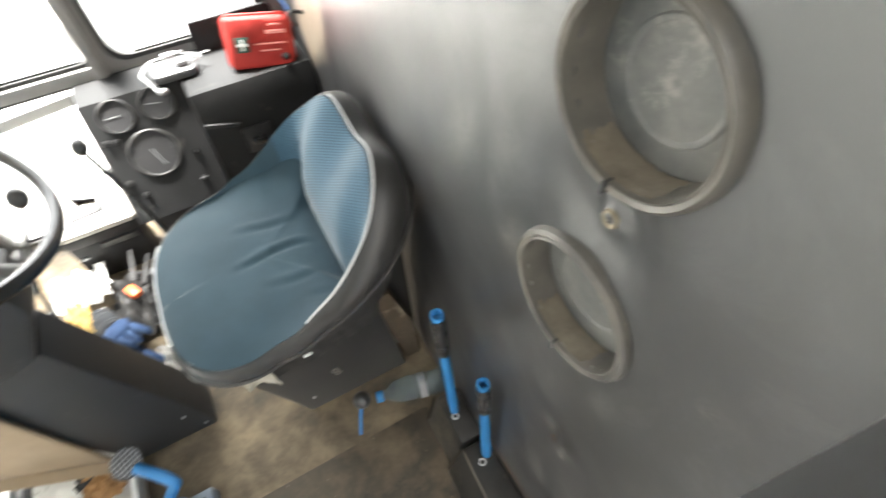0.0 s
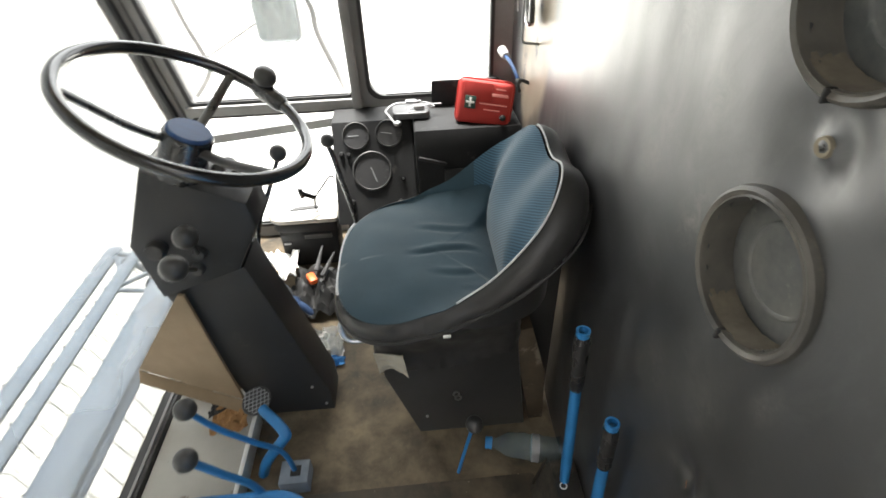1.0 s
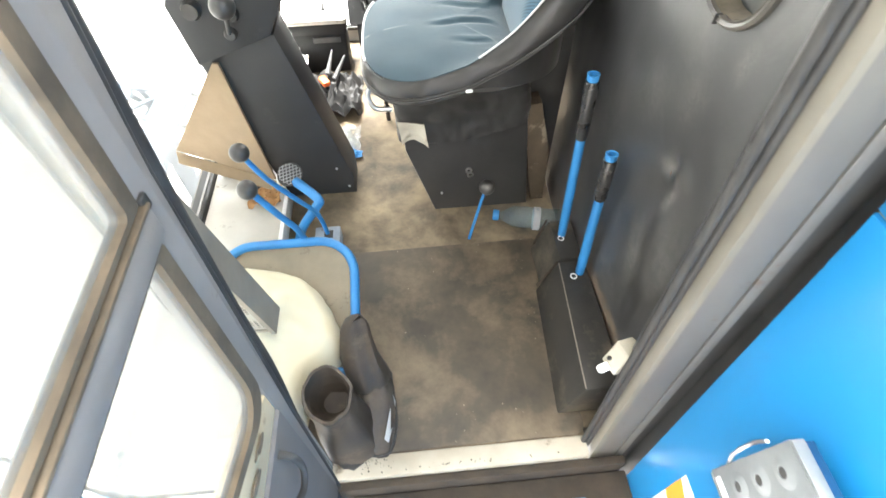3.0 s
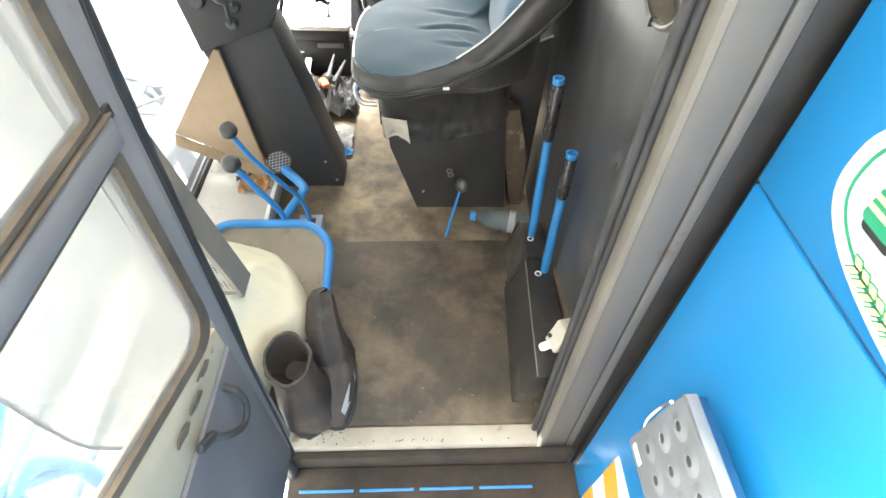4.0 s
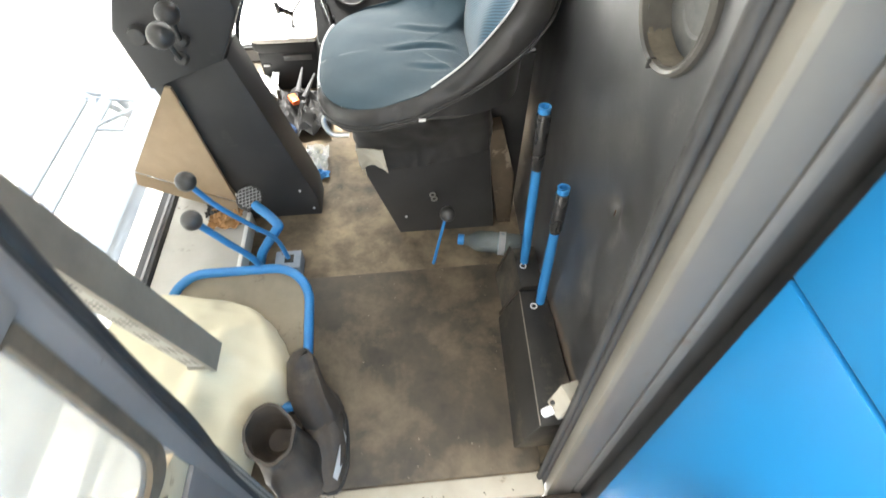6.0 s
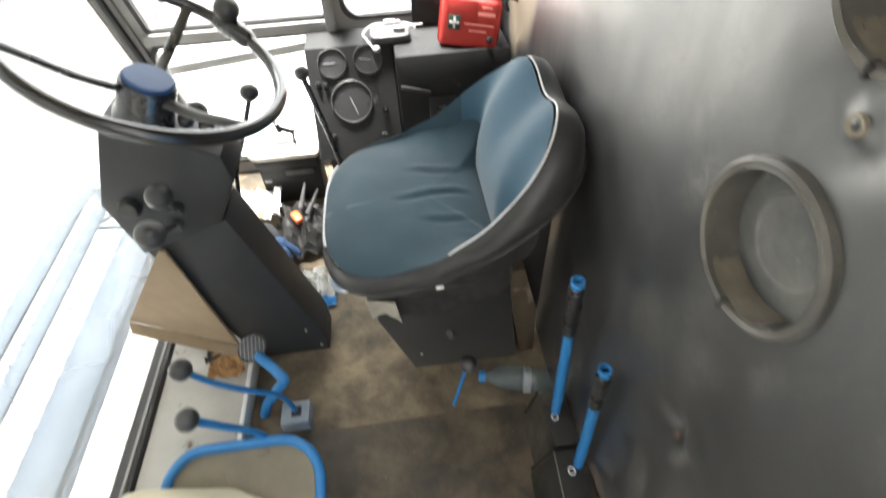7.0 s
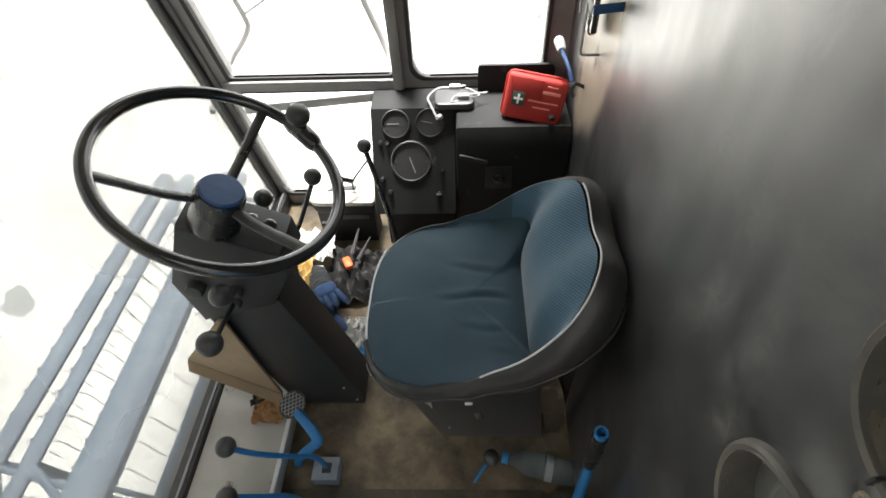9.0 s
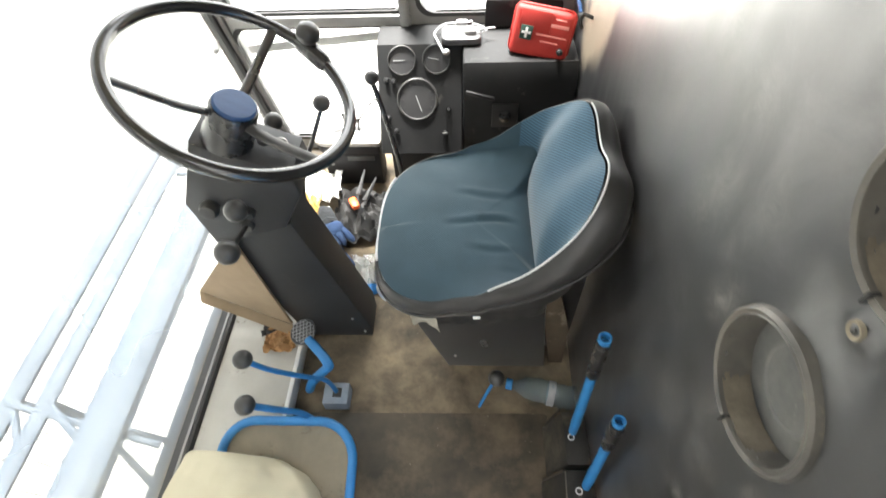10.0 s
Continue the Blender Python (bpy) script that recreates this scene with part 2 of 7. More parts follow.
M_STRIP = surf("worn_cream_strip", (0.37, 0.295, 0.19), (0.46, 0.375, 0.25), scale=9, rough=0.55, bump=0.06, spots=(0.12, 0.085, 0.05), spot_scale=20, spot_cut=0.6)
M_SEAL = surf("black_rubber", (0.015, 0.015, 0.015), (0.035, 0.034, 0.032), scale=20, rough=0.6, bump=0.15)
M_DIRTYRUBBER = surf("dusty_brown_rubber", (0.014, 0.0102, 0.0066), (0.044, 0.0325, 0.021), scale=16, rough=0.8, bump=0.2)
M_BLUE = surf("sky_blue_body_paint", (0.011, 0.175, 0.41), (0.013, 0.2, 0.46), scale=2, rough=0.25, rough2=0.32, bump=0.01, coat=0.3)
M_STEPSHADE = surf("step_shadow_blue", (0.006, 0.04, 0.1), (0.009, 0.055, 0.13), scale=8, rough=0.8, bump=0.05, spec=0.15)
M_BLUETUBE = surf("chipped_blue_paint", (0.02, 0.155, 0.38), (0.03, 0.2, 0.46), scale=20, rough=0.4, bump=0.1, spots=(0.1, 0.1, 0.11), spot_scale=40, spot_cut=0.7)
M_PALEBLUE = surf("weathered_pale_blue_paint", (0.1, 0.125, 0.16), (0.16, 0.19, 0.23), scale=3, rough=0.6, bump=0.05)
M_BLACKPLASTIC = surf("black_plastic", (0.012, 0.012, 0.0125), (0.022, 0.022, 0.022), scale=12, rough=0.2, bump=0.03, coat=0.7)
M_DARKSTEEL = surf("dark_grey_painted_steel", (0.014, 0.0142, 0.0148), (0.026, 0.026, 0.0262), scale=5, rough=0.42, rough2=0.6, bump=0.06, spots=(0.06, 0.055, 0.048), spot_scale=9, spot_cut=0.6, spot_soft=0.2)
M_DASH = surf("black_crinkle_dash", (0.007, 0.0073, 0.0076), (0.014, 0.014, 0.014), scale=8, rough=0.5, bump=0.25, grain=300, spots=(0.05, 0.047, 0.043), spot_scale=14, spot_cut=0.62, spec=0.3)
M_CLOTH = cloth("blue_seat_cloth", (0.03, 0.078, 0.122), (0.046, 0.105, 0.156), weave=470.0, depth=0.34)
M_CUSHIONCLOTH = cloth("worn_teal_seat_cloth", (0.02, 0.048, 0.067), (0.033, 0.069, 0.093), weave=700.0, depth=0.05)
M_SHELL = surf("black_seat_vinyl", (0.016, 0.016, 0.016), (0.03, 0.029, 0.028), scale=9, rough=0.3, bump=0.1, spots=(0.075, 0.068, 0.06), spot_scale=20, spot_cut=0.68, sheen=0.1)
M_PIPING = surf("white_piping", (0.55, 0.56, 0.57), (0.65, 0.66, 0.67), rough=0.4, bump=0)
M_RED = surf("red_nylon", (0.34, 0.02, 0.015), (0.45, 0.03, 0.022), scale=10, rough=0.55, bump=0.2, grain=400)
M_BEZEL = surf("dull_bezel", (0.035, 0.035, 0.0345), (0.08, 0.0785, 0.075), scale=14, rough=0.45, metal=0.4, bump=0.05)
M_STRAP = surf("grey_white_strap", (0.27, 0.272, 0.275), (0.38, 0.38, 0.38), rough=0.6, bump=0.05)
M_BOXWHITE = surf("yellowed_plastic", (0.3, 0.275, 0.22), (0.4, 0.37, 0.305), scale=14, rough=0.5, bump=0.05)
M_WHITE = surf("white_plastic", (0.7, 0.7, 0.68), (0.78, 0.78, 0.76), rough=0.45, bump=0.02)
M_CHROME = surf("bare_steel", (0.5, 0.5, 0.5), (0.6, 0.6, 0.6), rough=0.25, metal=1.0, bump=0.02)
M_ALU = surf("galvanised_tread", (0.18, 0.195, 0.205), (0.25, 0.265, 0.275), scale=14, rough=0.45, metal=0.4, bump=0.06)
M_BROWNCARD = surf("brown_hardboard", (0.22, 0.16, 0.095), (0.3, 0.22, 0.14), scale=7, rough=0.8, bump=0.1)
M_DRIFT = surf("drifted_tan_dust", (0.085, 0.074, 0.056), (0.17, 0.145, 0.107), scale=30, rough=0.9, bump=0.2, grain=200)
M_PORT = surf("dusty_grey_port_cover", (0.055, 0.06, 0.06), (0.15, 0.147, 0.136), scale=16, rough=0.4, bump=0.2, grain=70, spots=(0.27, 0.258, 0.23), spot_scale=13, spot_cut=0.56, spot_soft=0.12)
M_RING = surf("worn_ribbed_ring", (0.055, 0.052, 0.047), (0.125, 0.115, 0.097), scale=14, rough=0.36, bump=0.1, spots=(0.2, 0.168, 0.12), spot_scale=9, spot_cut=0.6)
M_CUSHION = surf("cream_cover_cloth", (0.581, 0.528, 0.378), (0.642, 0.594, 0.44), scale=5, rough=0.85, bump=0.12, spots=(0.42, 0.36, 0.24), spot_scale=9, spot_cut=0.64)
M_BEIGE = surf("soiled_beige_pad", (0.17, 0.145, 0.105), (0.25, 0.215, 0.155), scale=7, rough=0.85, bump=0.1, spots=(0.085, 0.065, 0.045), spot_scale=15, spot_cut=0.62)
M_BOOT = surf("dusty_rubber_boot", (0.014, 0.0105, 0.0072), (0.05, 0.0365, 0.0245), scale=14, rough=0.52, rough2=0.8, bump=0.15, spots=(0.095, 0.074, 0.05), spot_scale=13, spot_cut=0.54, spot_soft=0.2)
M_LEAF = surf("dry_leaf", (0.24, 0.115, 0.04), (0.4, 0.23, 0.095), scale=25, rough=0.7, bump=0.2)
M_GROUND = surf("pale_dry_yard", (0.5, 0.487, 0.458), (0.58, 0.566, 0.534), scale=0.3, rough=0.95, bump=0.2, grain=12)
M_YELLOW = surf("yellow_rag", (0.45, 0.29, 0.08), (0.55, 0.37, 0.13), scale=15, rough=0.8, bump=0.2)
M_GREYCUFF = surf("grey_knit", (0.05, 0.055, 0.06), (0.085, 0.09, 0.095), scale=30, rough=0.85, bump=0.3)
M_GLOVE = surf("dull_blue_glove", (0.014, 0.034, 0.085), (0.028, 0.062, 0.14), scale=30, rough=0.8, bump=0.3)
M_RIM = surf("polished_black_rim", (0.01, 0.01, 0.0105), (0.018, 0.018, 0.018), scale=12, rough=0.14, rough2=0.22, bump=0.02, coat=0.6)
M_MIRROR = surf("pale_mirror_glass", (0.72, 0.76, 0.8), (0.78, 0.82, 0.86), rough=0.06, rough2=0.1, metal=1.0, bump=0)
M_ORANGE = surf("orange_plastic", (0.75, 0.1, 0.02), (0.85, 0.16, 0.03), rough=0.4, bump=0.02)
M_STICKORANGE = surf("orange_film", (0.85, 0.24, 0.02), (0.9, 0.28, 0.03), rough=0.35, bump=0)
M_GREEN = surf("green_print", (0.01, 0.2, 0.1), (0.012, 0.24, 0.12), rough=0.4, bump=0)
M_PALEYELLOW = surf("pale_yellow_print", (0.75, 0.72, 0.28), (0.8, 0.76, 0.32), rough=0.4, bump=0)
M_BLACKPRINT = surf("black_print", (0.015, 0.016, 0.016), (0.02, 0.02, 0.02), rough=0.4, bump=0)
M_WHITEFILM = surf("white_film", (0.78, 0.79, 0.78), (0.82, 0.83, 0.82), rough=0.3, bump=0)
M_DIAL = surf("black_dial_face", (0.018, 0.018, 0.019), (0.026, 0.026, 0.027), rough=0.5, bump=0)
M_GREYPLASTIC = surf("grey_plastic", (0.3, 0.31, 0.31), (0.4, 0.41, 0.41), rough=0.4, bump=0.03)
M_NAVY = surf("blue_hub_cap", (0.012, 0.055, 0.17), (0.022, 0.075, 0.2), scale=30, rough=0.4, bump=0.15, stretch=(1, 6, 1))
M_BRACKET = surf("pale_blue_bracket_paint", (0.17, 0.2, 0.24), (0.25, 0.285, 0.32), scale=20, rough=0.5, bump=0.1, spots=(0.06, 0.06, 0.06), spot_scale=30, spot_cut=0.62)
M_KNOB = surf("dusty_black_knob", (0.025, 0.025, 0.025), (0.055, 0.052, 0.048), scale=30, rough=0.28, bump=0.03)
M_FOLIAGE = surf("far_foliage", (0.06, 0.085, 0.03), (0.11, 0.13, 0.05), scale=0.8, rough=0.9, bump=0)
M_FARBUILD = surf("far_pale_metal", (0.4, 0.4, 0.4), (0.5, 0.5, 0.5), scale=0.6, rough=0.7, bump=0)
M_PET = glass("clear_bottle_plastic", (0.80, 0.9, 0.94), 0.05, (0.78, 0.85, 0.88))
M_SCREEN = glass("hazy_windscreen_glass", (0.52, 0.53, 0.525), 0.2, (0.78, 0.785, 0.77))
M_GLASS = glass("cab_window_glass", (0.96, 0.97, 0.965), 0.02)
M_DUSTGLASS = glass("dusty_door_glass", (0.74, 0.745, 0.73), 0.2, (0.56, 0.55, 0.5))
M_SIDEGLASS = glass("hazy_side_glass", (0.72, 0.725, 0.71), 0.34, (0.56, 0.55, 0.5))
M_BAG = glass("clear_film", (0.9, 0.92, 0.93), 0.3)


M_NAVYPAINT = surf("dull_blue_paint", (0.012, 0.06, 0.16), (0.018, 0.08, 0.2), scale=20, rough=0.45, bump=0.05)
M_TRAYTOP = surf("worn_cream_tray_paint", (0.3, 0.285, 0.25), (0.42, 0.4, 0.355), scale=9, rough=0.5, bump=0.08, spots=(0.13, 0.09, 0.05), spot_scale=16, spot_cut=0.56)
M_SMOKE = surf("smoke_grey_plastic", (0.04, 0.04, 0.041), (0.075, 0.075, 0.075), scale=14, rough=0.3, bump=0.05)
M_CROSSGREEN = surf("dark_green_print", (0.02, 0.055, 0.04), (0.03, 0.07, 0.052), scale=30, rough=0.5, bump=0.02)
M_TORN = surf("torn_brown_rubber", (0.05, 0.038, 0.026), (0.11, 0.085, 0.058), scale=30, rough=0.85, bump=0.2)
M_DOORPANEL = surf("dull_grey_door_panel", (0.085, 0.083, 0.083), (0.12, 0.117, 0.115), scale=6, rough=0.55, bump=0.06, spots=(0.06, 0.05, 0.04), spot_scale=20, spot_cut=0.66)
M_SHADEWALL = surf("dull_shade_wall", (0.22, 0.213, 0.2), (0.3, 0.29, 0.272), scale=1.5, rough=0.9, bump=0.2, grain=60)
M_POST = surf("worn_grey_post_paint", (0.17, 0.15, 0.123), (0.27, 0.24, 0.195), scale=8, rough=0.45, bump=0.06, spots=(0.07, 0.06, 0.048), spot_scale=16, spot_cut=0.62)
M_RUST = surf("rusty_brown_plate", (0.04, 0.028, 0.017), (0.09, 0.066, 0.041), scale=11, rough=0.75, bump=0.15, spots=(0.17, 0.14, 0.1), spot_scale=18, spot_cut=0.6)


def perforated(name, c1, c2, hole, pitch):
    """Pale sheet with rows of small dark holes."""
    m = surf(name, c1, c2, scale=8, rough=0.6, bump=0.05)
    nt, L = m.node_tree, m.node_tree.links
    b = nt.nodes["Principled BSDF"]
    tc, vo, th, mx = nt.nodes.new("ShaderNodeTexCoord"), nt.nodes.new("ShaderNodeTexVoronoi"), nt.nodes.new("ShaderNodeMath"), nt.nodes.new("ShaderNodeMix")
    vo.inputs["Scale"].default_value, vo.inputs["Randomness"].default_value = 1 / pitch, 0.0
    th.operation, th.inputs[1].default_value = "LESS_THAN", 0.34
    mx.data_type, mx.inputs[7].default_value = "RGBA", (*hole, 1)
    old = b.inputs["Base Color"].links[0].from_socket
    L.new(tc.outputs["Object"], vo.inputs["Vector"]), L.new(vo.outputs["Distance"], th.inputs[0]), L.new(th.outputs[0], mx.inputs[0])
    L.new(old, mx.inputs[6]), L.new(mx.outputs[2], b.inputs["Base Color"])
    return m


M_PERF = perforated("perforated_cream_lining", (0.3, 0.28, 0.24), (0.38, 0.355, 0.305), (0.05, 0.045, 0.04), 0.0085)


# ---- mesh helpers ----
def part(name, bm, material, parent=None, label="", smooth=True):
    """Links a bmesh, made in world metres, as one mesh object under a thing or a part."""
    bmesh.ops.recalc_face_normals(bm, faces=bm.faces[:])
    me = bpy.data.meshes.new(name)
    if smooth:
        for fc in bm.faces:
            fc.smooth = True
        for e in bm.edges:
            if len(e.link_faces) == 2 and e.calc_face_angle(0) > radians(38):
                e.smooth = False
    bm.to_mesh(me)
    bm.free()
    me.materials.append(material)
    ob = new(name, me)
    if parent is not None:
        ob.parent = parent
        if parent.type == "EMPTY":
            ob.matrix_parent_inverse = Matrix.Translation(parent.location).inverted()
    if label:
        tagged(ob, label)
    return ob


def thing(name, base, label, category, group="", kind=""):
    ob = new(name)
    ob.location = base
    ob.empty_display_size = 0.05
    return tagged(ob, label, category, group, kind)


def box(bm, x0, x1, y0, y1, z0, z1, bevel=0.003, m=None, seg=2):
    made = bmesh.ops.create_cube(bm, size=1.0)["verts"]
    bmesh.ops.transform(bm, matrix=Matrix.Translation(((x0 + x1) / 2, (y0 + y1) / 2, (z0 + z1) / 2)) @ Matrix.Diagonal((x1 - x0, y1 - y0, z1 - z0, 1)), verts=made)
    if bevel:
        edges = list({e for v in made for e in v.link_edges})
        out = bmesh.ops.bevel(bm, geom=edges, offset=bevel, segments=seg, profile=0.5, affect="EDGES")
        made = list({v for f in out["faces"] for v in f.verts} | {v for v in made if v.is_valid})
    if m is not None:
        bmesh.ops.transform(bm, matrix=m, verts=made)
    return bm


def curve(points, n=8):
    """A smooth line through the points (Catmull-Rom)."""
    p = [Vector(q) for q in points]
    p = [2 * p[0] - p[1]] + p + [2 * p[-1] - p[-2]]
    out = []
    for i in range(1, len(p) - 2):
        for k in range(n):
            t = k / n
            out.append(0.5 * (2 * p[i] + (p[i + 1] - p[i - 1]) * t + (2 * p[i - 1] - 5 * p[i] + 4 * p[i + 1] - p[i + 2]) * t * t + (3 * p[i] - p[i - 1] - 3 * p[i + 1] + p[i + 2]) * t ** 3))
    out.append(p[-2])
    return out


def tube(bm, points, radius, seg=12, closed=False, radii=None, flat=1.0):
    """A round (or flattened) tube along the points."""
    p = [Vector(q) for q in points]
    n = len(p)
    tan = []
    for i in range(n):
        a, b = (p[(i + 1) % n], p[i - 1]) if closed else (p[min(i + 1, n - 1)], p[max(i - 1, 0)])
        tan.append((a - b).normalized())
    up = Vector((0, 0, 1)) if abs(tan[0].z) < 0.9 else Vector((1, 0, 0))
    u = (up - tan[0] * up.dot(tan[0])).normalized()
    rings = []
    for i in range(n):
        u = (u - tan[i] * u.dot(tan[i])).normalized()
        v = tan[i].cross(u)
        r = radii[i] if radii else radius
        rings.append([bm.verts.new(p[i] + r * (u * math.cos(a) * flat + v * math.sin(a))) for a in (2 * math.pi * k / seg for k in range(seg))])
    for i in range(n if closed else n - 1):
        a, b = rings[i], rings[(i + 1) % n]
        for k in range(seg):
            bm.faces.new((a[k], a[(k + 1) % seg], b[(k + 1) % seg], b[k]))
    if not closed:
        bm.faces.new(rings[0][::-1]), bm.faces.new(rings[-1])
    return bm


def axes(way):
    w = Vector(way).normalized()
    up = Vector((0, 0, 1)) if abs(w.z) < 0.9 else Vector((1, 0, 0))
    u = (up - w * up.dot(w)).normalized()
    return u, w.cross(u), w


def lathe(bm, profile, origin, way, seg=32, closed=False):
    """Turns (radius, height) pairs round the axis."""
    u, v, w = axes(way)
    o = Vector(origin)
    rings = []
    for r, h in profile:
        if r < 1e-5:
            rings.append([bm.verts.new(o + w * h)])
        else:
            rings.append([bm.verts.new(o + w * h + r * (u * math.cos(a) + v * math.sin(a))) for a in (2 * math.pi * k / seg for k in range(seg))])
    pairs = list(zip(rings, rings[1:])) + ([(rings[-1], rings[0])] if closed else [])
    for a, b in pairs:
        for k in range(seg):
            q = [a[k % len(a)], a[(k + 1) % len(a)], b[(k + 1) % len(b)], b[k % len(b)]]
            q = list(dict.fromkeys(q))
            if len(q) > 2:
                bm.faces.new(q)
    return bm


def ball(bm, centre, r, seg=20, squash=1.0, way=(0, 0, 1)):
    n = seg // 2
    prof = [(r * math.sin(math.pi * i / n), -r * squash * math.cos(math.pi * i / n)) for i in range(n + 1)]
    prof[0], prof[-1] = (0, prof[0][1]), (0, prof[-1][1])
    return lathe(bm, prof, centre, way, seg)


def slab(bm, loop, way, depth, bevel=0.0):
    """Extrudes a flat loop of points along a way."""
    w = Vector(way).normalized() * depth
    a = [bm.verts.new(Vector(q)) for q in loop]
    b = [bm.verts.new(Vector(q) + w) for q in loop]
    faces = [bm.faces.new(a[::-1]), bm.faces.new(b)]
    for i in range(len(a)):
        faces.append(bm.faces.new((a[i], a[(i + 1) % len(a)], b[(i + 1) % len(a)], b[i])))
    if bevel:
        bmesh.ops.recalc_face_normals(bm, faces=faces)
        bmesh.ops.bevel(bm, geom=list({e for f in faces[:2] for e in f.edges}), offset=bevel, segments=2, profile=0.5, affect="EDGES")
    return bm


def rounded(a0, a1, b0, b1, r, n=6):
    """A rounded rectangle in two coordinates; r is one radius or four (from the low-low corner, counter-clockwise)."""
    rs = r if isinstance(r, (list, tuple)) else [r] * 4
    out = []
    for (ca, cb, start), q in zip(((a0, b0, 180), (a1, b0, 270), (a1, b1, 0), (a0, b1, 90)), rs):
        oa, ob_ = (ca + q if ca == a0 else ca - q), (cb + q if cb == b0 else cb - q)
        for k in range(n + 1):
            t = radians(start + 90 * k / n)
            out.append((oa + q * math.cos(t), ob_ + q * math.sin(t)))
    return out


def ring_panel(bm, place, outer, inner, depth_way, depth):
    """A flat frame between an outer and an inner loop (same number of points), with thickness. place turns (a, b) into a point."""
    w = Vector(depth_way).normalized() * depth
    rows = [[bm.verts.new(Vector(place(*q)) + s) for q in loop] for loop, s in ((outer, w * 0), (inner, w * 0), (inner, w), (outer, w))]
    n = len(outer)
    for i in range(4):
        a, b = rows[i], rows[(i + 1) % 4]
        for k in range(n):
            bm.faces.new((a[k], a[(k + 1) % n], b[(k + 1) % n], b[k]))
    return bm


def rod(bm, p0, p1, r, seg=12, r1=None):
    return tube(bm, [p0, p1], r, seg, radii=[r, r1 if r1 is not None else r])


def bar(bm, p0, p1, wide, thick, side, bevel=0.002):
    """A rectangular bar from p0 to p1; side is the direction of its width."""
    p0, p1 = Vector(p0), Vector(p1)
    w = (p1 - p0).normalized()
    s = Vector(side)
    s = (s - w * s.dot(w)).normalized()
    t = w.cross(s)
    m = Matrix((( *s, 0), (*t, 0), (*w, 0), (0, 0, 0, 1))).transposed()
    m.translation = (p0 + p1) / 2
    l = (p1 - p0).length
    return box(bm, -wide / 2, wide / 2, -thick / 2, thick / 2, -l / 2, l / 2, bevel, m)


B = bmesh.new

# ---- the cab's shell ----
XR = 0.24                                    # inner face of the rear wall
YR = 1.52                                    # inner face of the right-hand wall
YD = -0.10                                   # plane of the door opening
TOP = 1.80


def front(z):
    """The windscreen leans out towards its top."""
    return -0.765 - 0.19 * z


PORTS = ((0.178, 0.835, 1.0), (0.174, 1.073, 0.9))
DIMPLE = (0.170, 0.965)


def wall_x(y, z):
    """The padded rear wall: soft swells, wrinkles and a pulled-in dimple."""
    d = math.hypot(y - DIMPLE[0], z - DIMPLE[1])
    far = max(0.0, min(1.0, (y - 0.5) / 0.65))
    x = XR + 0.045 * far * far * (3 - 2 * far) + 0.02 * math.exp(-(d / 0.036) ** 2) - 0.019 * math.exp(-(d / 0.015) ** 2)
    x += 0.0055 * noise.noise((y * 3.1, z * 2.6, 4.0)) + 0.0017 * noise.noise((y * 9, z * 8, 9.0)) + 0.0007 * noise.noise((y * 24, z * 17, 2.0)) + 0.0011 * noise.noise((y * 22, z * 2.5, 6.0))
    # added dark strip: paints the shadow between the tread and the blue wall
    # puckered tear beside the chip
    p, q = y - 0.134, z - 0.545
    x += 0.010 * math.exp(-((p - 0.006) ** 2 + q * q) / 0.017 ** 2) - 0.008 * math.exp(-((p + 0.016) ** 2 + (q - 0.006) ** 2) / 0.02 ** 2)
    return x


def rear_wall():
    bm = B()
    step = 0.0105
    ny, nz = int((YR + 0.03 + 0.07) / step), int(TOP / step) + 1
    vs = {}
    for i in range(ny + 1):
        for k in range(nz + 1):
            y, z = -0.07 + i * step, k * step
            x = wall_x(y, z)
            vs[i, k] = bm.verts.new((x, y, z))
    for i in range(ny):
        for k in range(nz):
            y, z = -0.07 + (i + 0.5) * step, (k + 0.5) * step
            if min(math.hypot(y - a, z - b) / c for a, b, c in PORTS) < 0.0745:
                continue
            bm.faces.new((vs[i, k], vs[i + 1, k], vs[i + 1, k + 1], vs[i, k + 1]))
    loose = [v for v in bm.verts if not v.link_faces]
    bmesh.ops.delete(bm, geom=loose, context="VERTS")
    wall = part("wall_rear", bm, M_WALL)
    tagged(wall, "dark grey padded vinyl rear wall, scuffed and dusty", "wall", kind="structure")
    back = part("wall_rear_outer", box(B(), XR + 0.12, XR + 0.15, -0.07, YR + 0.03, 0, TOP, 0), M_BLUE)
    tagged(back, "blue painted outer skin behind the rear wall", "wall", kind="structure")


rear_wall()

bm = B()
n = 40
floor = part("floor", box(bm, -0.80, 0.34, -0.075, YR + 0.03, -0.06, 0.0, 0), M_FLOOR)
tagged(floor, "worn dark rubber floor mat covered in brown dust", "floor", kind="structure")
bm = B()
edge = []
for k in range(120):
    a, b = rounded(-0.56, 0.17, -0.072, 0.455, 0.025, 29)[k]
    edge.append((a + 0.02 * noise.noise((a * 2, b * 14, 1.0)) + 0.006 * noise.noise((a * 9, b * 40, 1.0)), b + (0.05 * noise.noise((a * 7, 1.0, 5.0)) + 0.014 * noise.noise((a * 30, b * 7, 5.0)) if b > 0.3 else 0.0), 0.0))
slab(bm, edge, (0, 0, 1), 0.003, 0.001)
tagged(part("floor_mat", bm, M_MAT), "dark rubber floor mat clouded with brown dust", "floor mat", kind="structure")
ceiling = part("ceiling", box(B(), -1.12, 0.37, -0.16, YR + 0.08, TOP, TOP + 0.06, 0.01), M_CREAM)
tagged(ceiling, "pale painted cab roof", "ceiling", kind="structure")


